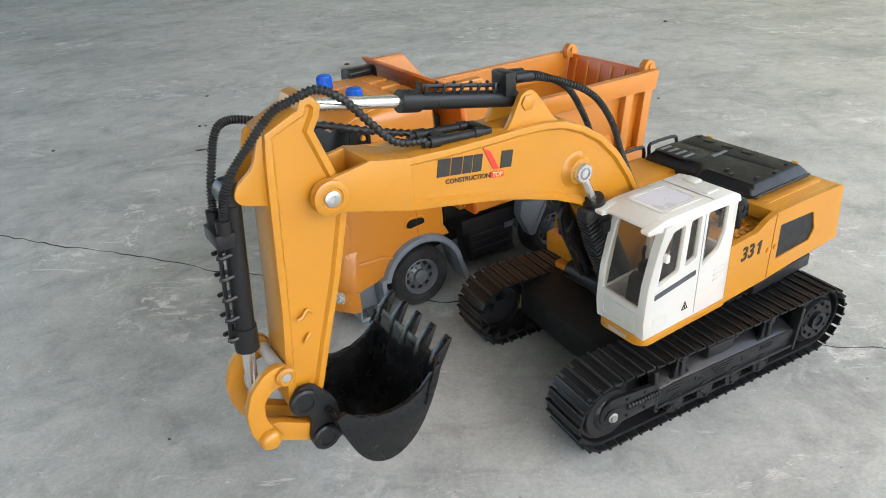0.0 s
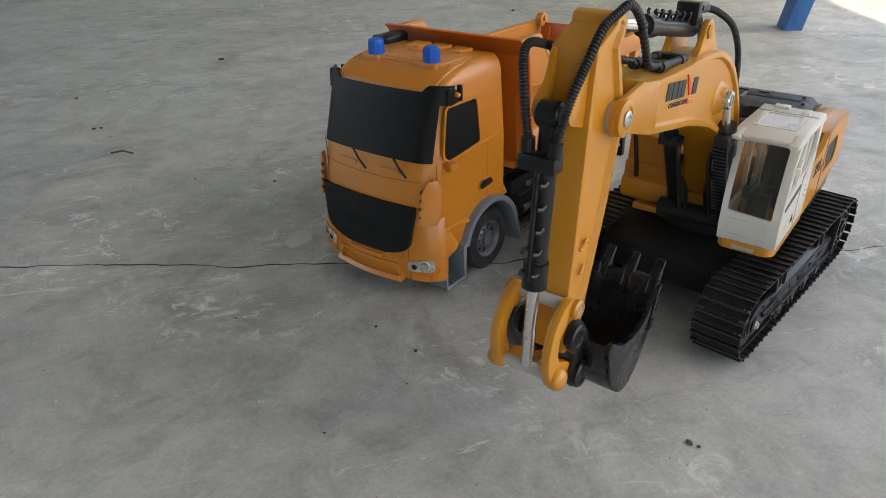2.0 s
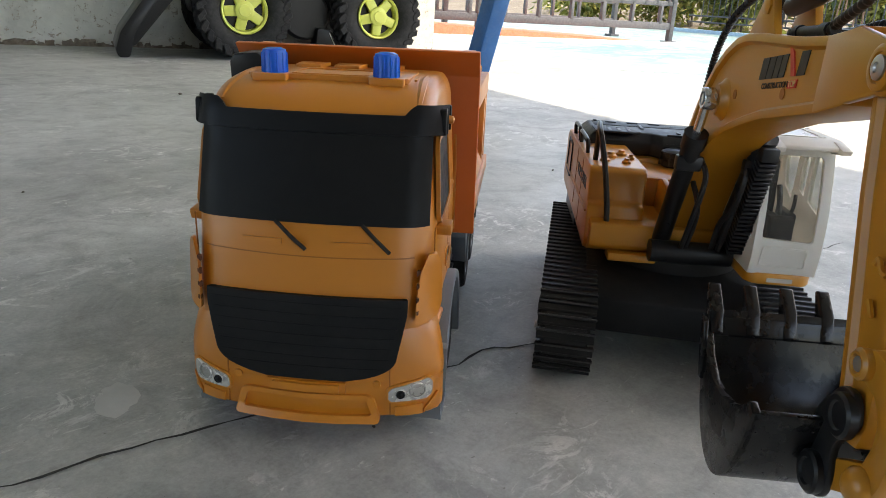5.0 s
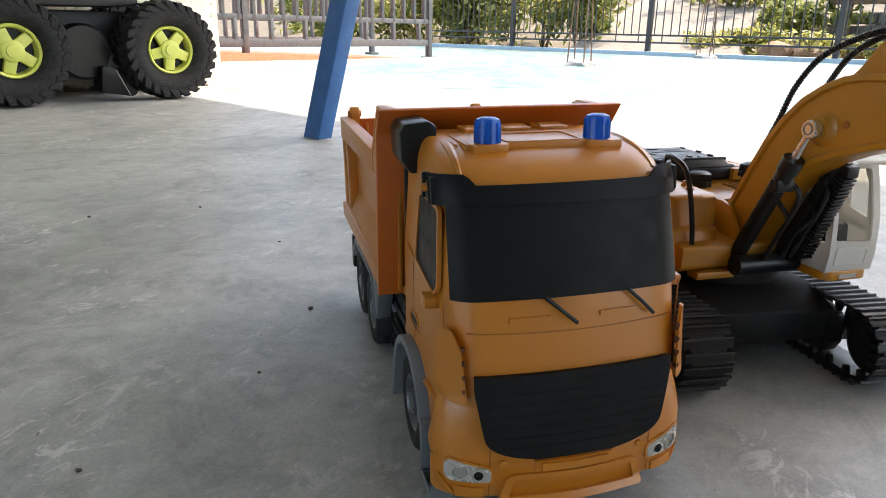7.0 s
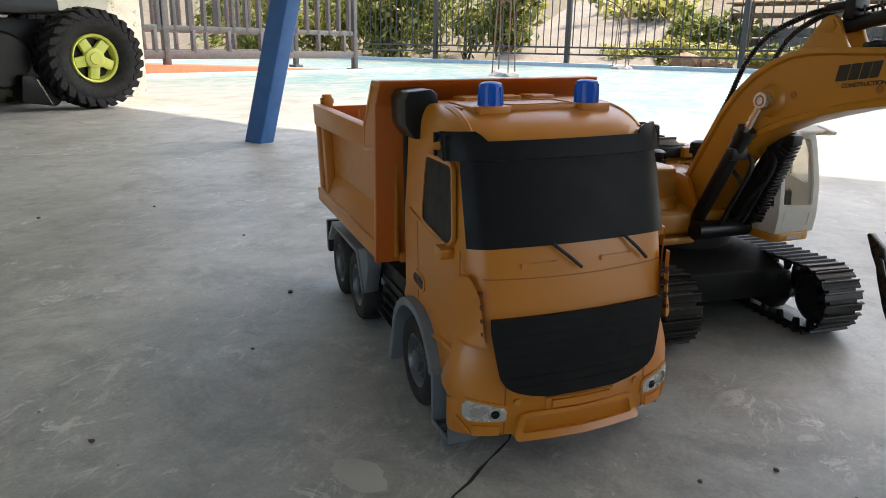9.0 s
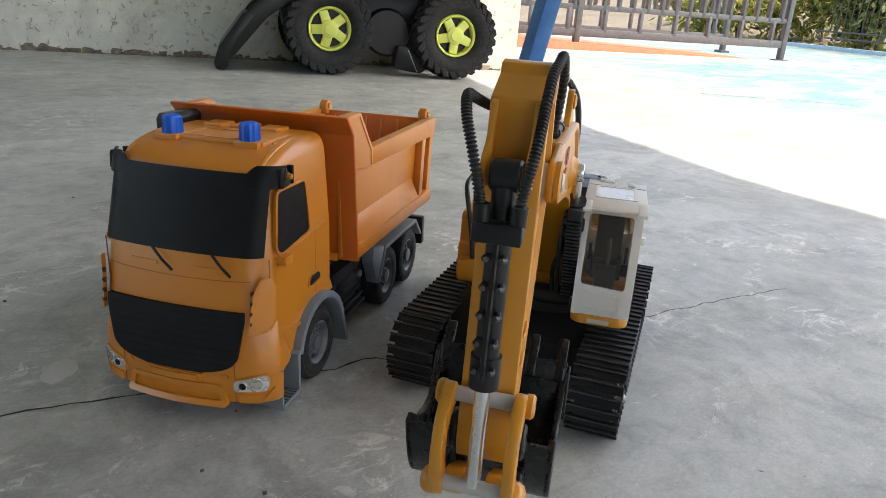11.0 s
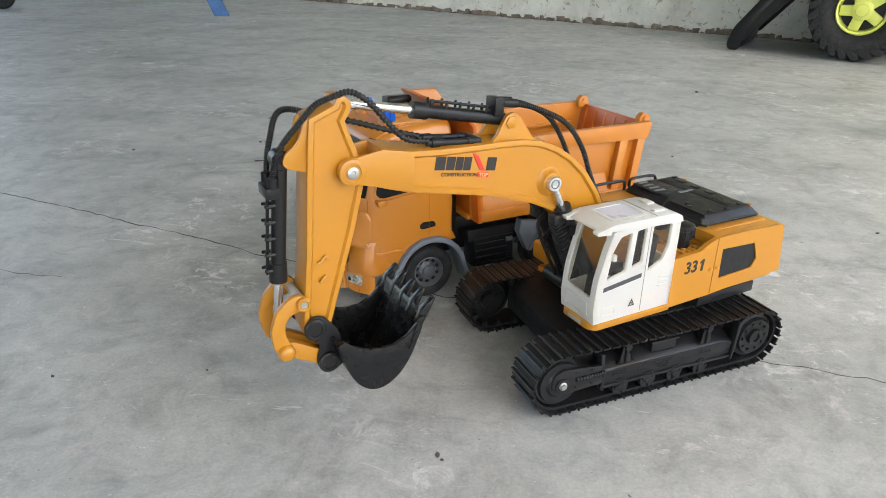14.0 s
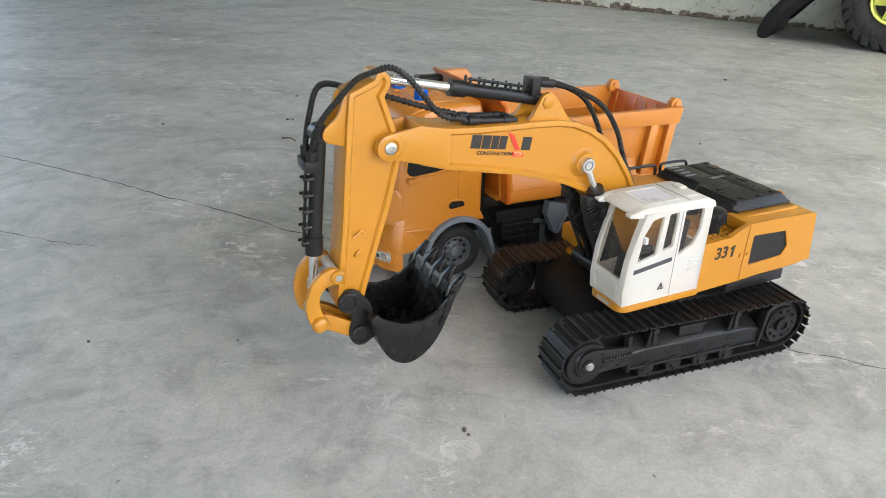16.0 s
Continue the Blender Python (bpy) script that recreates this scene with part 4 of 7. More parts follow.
for s in (1, -1):
    part("seam", patch(lambda i, j, s=s: bumper_surface(s * (0.0470 - 0.0006 * i + 0.0007 * j), 0.021 + 0.030 * i), 4, 1, 0.0003, 0.0006), SEAM, bumper, "moulded panel seam")
    part("bolt_boss", rod((0.088, s * 0.040, 0.041), (0.0955, s * 0.040, 0.041), 0.0022, n=12), TRUCK_YELLOW, bumper)

    def lamp_at(i, j, s=s, grow=0.0):
        q = 0.0462 - grow + (0.0232 + 2 * grow) * j
        lo = 0.0300 + 0.0006 * j - grow
        tall = 0.0078 + 0.0056 * j + 2 * grow
        # rounded ends, fuller outside
        close = 0.22 * max(0.0, 1 - j / 0.10) ** 2 + 0.24 * max(0.0, (j - 0.86) / 0.14) ** 2
        return bumper_surface(s * q, lo + tall * (close + (1 - 2 * close) * i))
    part("lamp_recess", patch(lambda i, j, s=s: lamp_at(i, j, s, 0.0013), 4, 24, 0.0009, 0.002), TRUCK_YELLOW, bumper)
    lamp = part("headlight", patch(lamp_at, 4, 24, 0.0015, 0.002), SILVER_LAMP, truck, "pale clear headlight unit")
    for q, rr, mat in ((0.0528, 0.0027, GLOSS_BLACK), (0.0618, 0.0041, LAMP_GLASS)):
        o, nrm = bumper_surface(s * q, 0.0350 + 0.2 * (q - 0.0535))
        lens = part("lens", lathe([(rr, -0.001), (rr, 0.0012), (rr * 0.85, 0.0022), (rr * 0.6, 0.0020), (rr * 0.3, 0.0026), (0, 0.0028)], 16, (0, 0, 0), "z"), mat, lamp)
        lens.matrix_local = Matrix.Translation(o + nrm * 0.0008) @ nrm.to_track_quat("Z", "Y").to_matrix().to_4x4()
        ring_ = part("lens_ring", lathe([(rr * 1.02, 0.0), (rr * 1.02, 0.0016), (rr * 1.2, 0.0014), (rr * 1.25, 0.0)], 16, (0, 0, 0), "z"), SILVER_LAMP, lamp)
        ring_.matrix_local = Matrix.Translation(o + nrm * 0.0008) @ nrm.to_track_quat("Z", "Y").to_matrix().to_4x4()
    # raised fog lamp panel under the headlight
    part("fog_panel", patch(lambda i, j, s=s: bumper_surface(s * (0.0500 + 0.0150 * j), 0.0205 + (0.0056 + 0.0010 * j) * i), 2, 8, 0.0009, 0.002), TRUCK_YELLOW, bumper)
    part("corner_rib", patch(lambda i, j, s=s: bumper_surface(s * (0.0655 + 0.0068 * j), 0.0205 + 0.010 * j + 0.0022 * i), 1, 8, 0.0012, 0.002), TRUCK_YELLOW, bumper)
# windscreen, visor, grille
part("windscreen", patch(lambda i, j: front_surface((j * 2 - 1) * (0.0640 - 0.001 * i), 0.1300 + 0.0555 * i), 10, 28, 0.0012), GLOSS_BLACK, truck, "smoked black windscreen")


GR0, GR1 = 0.0432, 0.0918


def grille_half(i):
    z = GR0 + (GR1 - GR0) * i
    wide = 0.0495 + 0.0055 * min(1, max(0, (z - 0.054) / 0.03)) ** 0.8
    f = min(1, max(0, (z - GR0) / 0.0135))
    return wide * math.sqrt(max(0.16, 1 - (1 - f) ** 2 * 0.80))


grille = part("grille", patch(lambda i, j: front_surface((j * 2 - 1) * grille_half(i), GR0 + (GR1 - GR0) * i), 22, 24, 0.0040, 0.004), GRILLE, truck, "matt black honeycomb grille")
for k in range(7):
    z = 0.0500 + k * 0.0060
    i0 = (z - GR0) / (GR1 - GR0)
    part("grille_slat", patch(lambda i, j, z=z, i0=i0: front_surface((j * 2 - 1) * (grille_half(i0) - 0.003), z + 0.0018 * i), 1, 20, 0.0043, 0.0012), GRILLE, grille)
visor = part("visor", patch(lambda i, j: front_surface((j * 2 - 1) * 0.0688, 0.1765 + (0.0098 + 0.0052 * min(1, max(0, (abs(j * 2 - 1) - 0.72) / 0.05))) * i, HW + 0.001), 6, 48, 0.0024, 0.0022), VISOR, truck, "black sun visor wrapping the windscreen top")
for s in (1, -1):
    part("visor_end", prism(round_poly([(0.0440, 0.1770), (0.0560, 0.1755), (0.0600, 0.1775), (0.0585, 0.1905), (0.052, 0.1905), (0.0440, 0.1850)], 0.002), s * 0.0655, s * 0.0702, "y", 0.0008), VISOR, visor)
    part("visor_tab", box(0.0405, 0.0435, s * 0.0690 - 0.0022, s * 0.0690 + 0.0022, 0.1770, 0.1905, 0.0006), VISOR, visor)
    part("marker_lamp", lathe([(0, 0.0035), (0.002, 0.0028), (0.0025, 0)], 10, (0.048, s * 0.0702, 0.1835), "y") if s > 0 else lathe([(0.0025, 0), (0.002, -0.0028), (0, -0.0035)], 10, (0.048, s * 0.0702, 0.1835), "y"), TRUCK_YELLOW, visor, "small orange marker lamp")
# wipers and raised bars under the windscreen
for y0, y1 in ((-0.017, 0.0), (0.030, 0.045)):
    a, c = front_surface(y0, 0.1305), front_surface(y1, 0.1165)
    part("wiper", tube([a[0] + a[1] * 0.003, (a[0] + c[0]) / 2 + c[1] * 0.0042, c[0] + c[1] * 0.003], 0.0011, 6), BLACK_DUSTY, truck, "thin dark wiper")
for y0 in (-0.036, 0.014):
    part("vent_bar", patch(lambda i, j, y0=y0: front_surface(y0 + 0.022 * j, 0.1185 + 0.0026 * i), 1, 8, 0.0016, 0.002), TRUCK_YELLOW, truck)
part("panel_line", patch(lambda i, j: front_surface((j * 2 - 1) * 0.058, 0.1120 + 0.0006 * i + 0.0015 * (j * 2 - 1) ** 2), 1, 24, 0.0002, 0.0004), SEAM, truck, "thin moulded panel seam")
# side deflectors with slots, windows, doors
for s in (1, -1):
    fin_out = round_poly([(0.0600, 0.0780), (0.0715, 0.0800), (0.0728, 0.0860), (0.0722, 0.1080), (0.0695, 0.1160), (0.0660, 0.1170), (0.0620, 0.106)], 0.002)
    fin = part("air_deflector", holed(fin_out, [], lambda a, c, w, s=s: Vector((0.0942 - 0.50 * (a - 0.0605) - 55 * (a - 0.0605) ** 2 - 0.12 * (c - 0.066) - w, s * a, c)), 0.0035, 3), TRUCK_YELLOW, truck, smooth=60)
    for k in range(4):
        z = 0.0845 + k * 0.0075
        x = 0.0925 - 0.12 * (z - 0.066)
        part("slot", prism([(s * 0.0604, z - 0.0018), (s * 0.0620, z - 0.0002), (s * 0.0620, z + 0.0016), (s * 0.0604, z + 0.0014)], x - 0.0012, x + 0.0014, "x"), SLOT, fin)
    lean = lambda z: 0.0682 - 0.004 * max(0, (z - 0.128) / 0.06)
    win = round_poly([(0.0135, 0.1335), (0.0585, 0.1285), (0.0655, 0.1335), (0.0575, 0.173), (0.0155, 0.173)], 0.004)
    part("side_window", holed(win, [], lambda a, c, w, s=s: Vector((a, s * (lean(c) - 0.0002 + w), c)), 0.0012), GLOSS_BLACK, truck, "smoked black side window")
    rim = round_poly([(0.0115, 0.1315), (0.0585, 0.1262), (0.0678, 0.1325), (0.0592, 0.1752), (0.0135, 0.1752)], 0.005)
    part("window_frame", holed(rim, [win], lambda a, c, w, s=s: Vector((a, s * (lean(c) - 0.0006 + w), c)), 0.0024), TRUCK_YELLOW, truck)
    part("mirror_stub", prism(round_poly([(0.054, 0.121), (0.064, 0.121), (0.066, 0.1275), (0.054, 0.1285)], 0.002), s * 0.066, s * 0.0755, "y", 0.0015), TRUCK_YELLOW, truck)
    part("belt_ridge", prism([(-0.014, 0.135), (0.012, 0.1305), (0.054, 0.1262), (0.054, 0.1245), (0.010, 0.1285), (-0.014, 0.1325)], s * 0.066, s * 0.0692, "y", 0.0007), TRUCK_YELLOW, truck)
    grip = round_poly([(-0.0062, 0.0862), (0.0100, 0.0845), (0.0135, 0.0868), (0.0132, 0.0908), (0.0095, 0.0935), (-0.0035, 0.0930), (-0.0068, 0.0900)], 0.0015)
    surround = round_poly([(-0.0080, 0.0846), (0.0105, 0.0826), (0.0155, 0.0860), (0.0152, 0.0916), (0.0102, 0.0953), (-0.0042, 0.0948), (-0.0086, 0.0910)], 0.002)
    rim_ = part("handle_surround", holed(surround, [grip], lambda a, c, w, s=s: Vector((a, s * (0.0676 + w), c)), 0.0012), TRUCK_YELLOW, truck)
    part("door_handle", holed(grip, [], lambda a, c, w, s=s: Vector((a, s * (0.0676 + w), c)), 0.0005), BLACK, rim_, "dark recessed door handle")
    part("grip_bar", box(-0.0035, 0.0105, s * 0.0680 - 0.0005, s * 0.0680 + 0.0005, 0.0884, 0.0905, 0.0004), BLACK_DUSTY, rim_)
    for x in (0.0015, 0.0745):
        part("door_seam", box(x - 0.0003, x + 0.0003, s * 0.0678 - 0.0004, s * 0.0678 + 0.0003, 0.076, 0.129), SEAM, truck, "thin moulded door seam")
    part("waist_ledge", prism([(0.028, 0.060), (0.068, 0.063), (0.068, 0.067), (0.036, 0.0655)], s * 0.06, s * 0.0698, "y", 0.0012), TRUCK_YELLOW, truck)
    # wheel arch, mud flap, steps
    arch = arc(0, 0.03, 0.0445, 12, 172, 16) + [(-0.053, 0.010), (-0.047, 0.010)] + arc(0, 0.03, 0.0385, 168, 12, 16)
    fender = part("fender", prism(arch, s * 0.047, s * 0.0745, "y", 0.0012), GREY, truck, "grey plastic wheel arch")
    lo, hi = sorted((s * 0.0555, s * 0.0745))
    step = part("cab_step", box(0.0455, 0.0725, lo, hi, 0.0075, 0.0095, 0.0005), GREY, truck, "grey plastic entry steps")
    part("step_back", box(0.0455, 0.0725, s * 0.0545 - 0.001, s * 0.0545 + 0.001, 0.0075, 0.042, 0.0004), GREY, step)
    part("step_end", prism([(0.0710, 0.0085), (0.0730, 0.0085), (0.0735, 0.042), (0.0715, 0.042)], lo, hi, "y", 0.0004), GREY, step)
    part("step_end", prism([(0.0440, 0.0110), (0.0465, 0.0075), (0.0475, 0.042), (0.0425, 0.044)], lo, hi, "y", 0.0004), GREY, step)
    part("step_rim", box(0.0445, 0.0730, s * 0.0740 - 0.0008, s * 0.0740 + 0.0008, 0.0075, 0.0112, 0.0004), GREY, step)
    for k in range(6):
        part("tread", box(0.0475 + k * 0.0042, 0.0490 + k * 0.0042, lo + 0.001, hi - 0.001, 0.0093, 0.0106), GREY, step)
# roof details
for k in range(3):
    y = -0.034 + k * 0.0245
    part("roof_rib", prism(round_poly([(-0.025, y), (-0.006, y + 0.0015), (-0.006, y + 0.0175), (-0.025, y + 0.019)], 0.001), 0.2018, 0.2050, "z", 0.0008), TRUCK_YELLOW, cab)
part("roof_plate", prism(round_poly([(-0.004, -0.046), (0.0385, -0.046), (0.0385, 0.046), (-0.004, 0.046)], 0.002), 0.1990, 0.2033, "z", 0.0006), TRUCK_YELLOW, cab)
part("roof_frame", holed(rounded(0.006, 0.0375, -0.0225, 0.0225, 0.004), [rounded(0.0072, 0.0363, -0.0213, 0.0213, 0.003)], lambda a, c, w: Vector((a, c, 0.2030 + w)), 0.0010), TRUCK_YELLOW, cab)
for s in (1, -1):
    part("roof_edge_rib", tube(curve_points([(-0.026, s * 0.0520, 0.1992), (0.010, s * 0.0525, 0.1997), (0.028, s * 0.0530, 0.1988), (0.046, s * 0.0540, 0.1948), (0.058, s * 0.0545, 0.1893)], 14), 0.0030, 8, None, [0.0022 + 0.0012 * math.sin(math.pi * k / 13) for k in range(14)]), TRUCK_YELLOW, cab)
    part("roof_side_pad", prism(round_poly([(-0.018, s * 0.0475), (0.030, s * 0.0480), (0.030, s * 0.0495), (-0.018, s * 0.0505)], 0.0006), 0.199, 0.2022, "z", 0.0005), TRUCK_YELLOW, cab)
    base = part("beacon", lathe([(0.0078, 0.0), (0.0072, 0.002), (0.0071, 0.0135), (0.0064, 0.0158), (0.004, 0.0168), (0, 0.017)], 24, (0.0335, s * 0.0325, 0.2002), "z"), BEACON, truck, "ribbed translucent blue beacon lamp")
    rib = part("beacon_rib", rod((0.0071, 0, 0.2035), (0.0069, 0, 0.2150), 0.0006, n=6), BEACON, base)
    for k in range(12):
        m = Matrix.Translation((0.0335, s * 0.0325, -0.0006)) @ Matrix.Rotation(2 * math.pi * k / 12, 4, "Z")
        if k == 0:
            rib.matrix_local = m
        else:
            share("beacon_rib", rib, base, m)
    part("beacon_pad", prism(rounded(0.0235, 0.0430, s * 0.0335 - 0.0095, s * 0.0335 + 0.0105, 0.001), 0.1985, 0.2034, "z", 0.0003), TRUCK_YELLOW, truck)
# air intake behind the far roof corner
part("air_intake", prism(round_poly([(-0.0680, 0.1805), (-0.0736, 0.1890), (-0.0742, 0.2050), (-0.0712, 0.2098), (-0.0562, 0.2110), (-0.0518, 0.2075), (-0.0530, 0.1900), (-0.0585, 0.1805)], 0.0015), -0.033, -0.002, "x", 0.0012, 2), BLACK, truck, "black boxy air intake beside the roof")
part("intake_pipe", box(-0.036, -0.031, -0.066, -0.05, 0.09, 0.19, 0.002), BLACK, truck)

# chassis
part("chassis", box(-0.292, 0.06, -0.03, 0.03, 0.034, 0.07, 0.003), BLACK_DUSTY, truck, "black plastic chassis rails")
part("subframe", box(-0.285, -0.045, -0.045, 0.045, 0.068, 0.0835, 0.002), BLACK_DUSTY, truck)
for s in (1, -1):
    lo, hi = sorted((s * 0.034, s * 0.0600))
    tank = part("side_box", box(-0.118, -0.062, lo, hi, 0.020, 0.056, 0.002), BLACK, truck, "black ribbed side box between the axles")
    for k in range(4):
        lo, hi = sorted((s * 0.0590, s * (0.0650 - 0.0006 * k)))
        part("ledge", box(-0.116 + 0.004 * k, -0.064, lo, hi, 0.0225 + k * 0.0085, 0.0247 + k * 0.0085, 0.0006), BLACK_DUSTY, tank)
    lo, hi = sorted((s * 0.0595, s * 0.0615))
    part("box_cap", rod((-0.100, s * 0.0590, 0.0375), (-0.100, s * 0.0632, 0.0375), 0.0022, n=10), BLACK_DUSTY, tank)
    part("box_plate", box(-0.116, -0.106, lo, hi, 0.0465, 0.0525, 0.0006), GREY, tank, "small pale grey plate")
    part("bracket", box(-0.128, -0.055, s * 0.03, s * 0.058, 0.052, 0.068, 0.002) if s > 0 else box(-0.128, -0.055, -0.058, -0.03, 0.052, 0.068, 0.002), BLACK_DUSTY, truck)
    rear = [(-0.131, 0.034), (-0.150, 0.0685), (-0.252, 0.0685), (-0.274, 0.046), (-0.270, 0.0445), (-0.250, 0.0645), (-0.153, 0.0645), (-0.137, 0.034)]
    part("rear_fender", prism(rear, s * 0.040, s * 0.0735, "y", 0.001), GREY, truck, "grey plastic rear wheel guard")
    part("fender_cheek", prism([(-0.131, 0.034), (-0.137, 0.034), (-0.153, 0.0645), (-0.15, 0.0685), (-0.12, 0.076), (-0.118, 0.06)], s * 0.06, s * 0.072, "y", 0.001), GREY, truck)
    part("tail_block", box(-0.292, -0.282, s * 0.0585 - 0.013, s * 0.0585 + 0.013, 0.028, 0.062, 0.002), BLACK, truck)


# wheels
def wheel_meshes(parent, r, w):
    tyre = part("tyre", lathe([(r * 0.62, -w / 2), (r * 0.93, -w / 2), (r * 0.985, -w * 0.40), (r, -w * 0.2), (r, w * 0.2), (r * 0.985, w * 0.40), (r * 0.93, w / 2), (r * 0.90, w * 0.505), (r * 0.885, w * 0.49), (r * 0.86, w * 0.515), (r * 0.72, w * 0.53), (r * 0.60, w * 0.5), (r * 0.565, w * 0.44), (r * 0.565, w * 0.1)], 40), RUBBER, parent)
    rim_bm = lathe([(r * 0.575, w * 0.1), (r * 0.60, w * 0.47), (r * 0.565, w * 0.50), (r * 0.52, w * 0.42), (r * 0.48, w * 0.26), (r * 0.37, w * 0.24), (r * 0.29, w * 0.34), (r * 0.24, w * 0.36), (r * 0.22, w * 0.50), (r * 0.15, w * 0.54), (0, w * 0.54)], 32)
    rim = part("rim", rim_bm, RIM, parent, "grey plastic wheel rim")
    nut = part("wheel_nut", rod((r * 0.305, w * 0.3, 0), (r * 0.305, w * 0.42, 0), r * 0.038, n=6), RIM, rim)
    hole = part("rim_hole", rod((r * 0.43, w * 0.2, 0), (r * 0.43, w * 0.264, 0), r * 0.078, n=10), BLACK, rim)
    hole.matrix_local = Matrix.Rotation(math.pi / 10, 4, "Y")
    for k in range(1, 10):
        share("wheel_nut", nut, rim, Matrix.Rotation(2 * math.pi * k / 10, 4, "Y"))
        share("rim_hole", hole, rim, Matrix.Rotation(2 * math.pi * (k + 0.5) / 10, 4, "Y"))
    return tyre, rim


def add_wheels(parent_thing, places, r, w):
    for k, (x, s) in enumerate(places):
        tyre, rim = wheel_meshes(parent_thing, r, w)
        m = pose(x, s * 0.0595, r, 0, k * 23, 0 if s > 0 else 180)
        tyre.matrix_local = m
        rim.matrix_local = m


add_wheels(truck, [(0.003, 1), (0.003, -1), (-0.162, 1), (-0.162, -1), (-0.231, 1), (-0.231, -1)], 0.0315, 0.023)
for x in (0.003, -0.162, -0.231):
    part("axle", rod((x, -0.05, 0.0315), (x, 0.05, 0.0315), 0.005, n=10), BLACK, truck)

# dump bed
part("bed_floor", box(-0.292, -0.05, -0.064, 0.064, 0.0845, 0.091, 0.001), BED_YELLOW, truck)
part("headboard", prism([(-0.055, 0.0845), (-0.0445, 0.198), (-0.0345, 0.210), (-0.0305, 0.2145), (-0.035, 0.2155), (-0.049, 0.200), (-0.060, 0.0845)], -0.0815, 0.0815, "y", 0.0009), BED_SHADED, truck, "tall bed headboard with a lip, coloured a shaded red-orange")
for s in (1, -1):
    skin = [(-0.052, 0.088), (-0.046, 0.198), (-0.038, 0.2125), (-0.072, 0.2125), (-0.101, 0.1775), (-0.305, 0.1775), (-0.286, 0.088)]
    side = part("bed_side", prism(skin, s * 0.0645, s * 0.0675, "y", 0.0006), BED_YELLOW, truck, "orange bed side wall with raised frame")
    part("wing", prism([(-0.0485, 0.196), (-0.0395, 0.2135), (-0.073, 0.2135), (-0.102, 0.1785), (-0.102, 0.160), (-0.0500, 0.166)], s * 0.0672, s * 0.0765, "y", 0.0009, inset=(0.003, 0.0008)), BED_YELLOW, side)
    part("top_rail", prism([(-0.1025, 0.1785), (-0.306, 0.1785), (-0.3015, 0.158), (-0.1025, 0.162)], s * 0.0672, s * 0.0760, "y", 0.0009), BED_YELLOW, side)
    part("bottom_rail", prism([(-0.056, 0.0845), (-0.0585, 0.0975), (-0.286, 0.0975), (-0.284, 0.0845)], s * 0.0672, s * 0.079, "y", 0.0009), BED_YELLOW, side)
    part("front_post", prism([(-0.0562, 0.0970), (-0.0445, 0.198), (-0.053, 0.198), (-0.0640, 0.0970)], s * 0.0672, s * 0.0784, "y", 0.0009), BED_YELLOW, side)
    for x in (-0.249, -0.277):
        part("side_post", prism([(x, 0.09), (x - 0.009, 0.1600), (x - 0.021, 0.1600), (x - 0.012, 0.096)], s * 0.0672, s * 0.0757, "y", 0.0009), BED_YELLOW, side)
    part("skirt", prism([(s * 0.0645, 0.125), (s * 0.0765, 0.0975), (s * 0.0765, 0.092), (s * 0.0645, 0.092)], -0.245, -0.062, "x", 0.0006), BED_YELLOW, side)
    part("inner_ledge", box(-0.285, -0.075, s * 0.061 - 0.0018, s * 0.061 + 0.0035, 0.150, 0.1535, 0.0006) if s > 0 else box(-0.285, -0.075, -0.0645, -0.0592, 0.150, 0.1535, 0.0006), BED_YELLOW, side)
    hook = part("hinge_lug", prism(round_poly([(-0.293, 0.172), (-0.293, 0.183), (-0.299, 0.1885), (-0.307, 0.1865), (-0.311, 0.176), (-0.309, 0.172)], 0.002), s * 0.058, s * 0.0665, "y", 0.001), BED_YELLOW, truck)
    part("hinge_pin", rod((-0.3015, s * 0.056, 0.1815), (-0.3015, s * 0.0685, 0.1815), 0.0032, n=12), BED_YELLOW, hook)
gate = part("tailgate", prism([(-0.285, 0.088), (-0.3030, 0.176), (-0.3065, 0.176), (-0.289, 0.088)], -0.0635, 0.0635, "y", 0.0008), BED_SHADED, truck, "ribbed orange tailgate")
for k in range(6):
    y = -0.05 + k * 0.02
    part("gate_rib", prism([(-0.2832, 0.09), (-0.3005, 0.172), (-0.3035, 0.172), (-0.2865, 0.09)], y - 0.0012, y + 0.0012, "y", 0.0004), BED_YELLOW, gate)
part("lift_cylinder", rod((-0.04, 0.0, 0.06), (-0.036, 0.0, 0.17), 0.006, n=14), BLACK, truck)
for s in (1, -1):
    part("rear_strut", box(-0.043, -0.034, s * 0.045 - 0.005, s * 0.045 + 0.005, 0.07, 0.18, 0.002), BLACK, truck)


# ---- toy excavator ----
EXC = pose(0.1725, 0.5395, 0, 0, 0, 215.0)
exc = thing("toy_excavator", EXC, "yellow plastic toy excavator with white cab and black tracks, arm raised", "toy excavator")
UNDER = Matrix.Rotation(radians(-6.0), 4, "Z")


def under(name, bm, material, parent=None, label="", smooth=40):
    bm.transform(UNDER)
    return part(name, bm, material, parent or exc, label, smooth)


SHOE = plastic("track_shoe_black", (0.009, 0.009, 0.0095), 0.32, 0.25, 0.012, 500, 0.04, 0.26, dusty=(0.4, 0.4, 0.4))
# tracks: shoes laid round two wheels
TR_R, TR_X, TR_Z = 0.0294, 0.1115, 0.0313
STRAIGHT = 2 * TR_X
LOOP = 2 * STRAIGHT + 2 * math.pi * TR_R
SHOES = 64


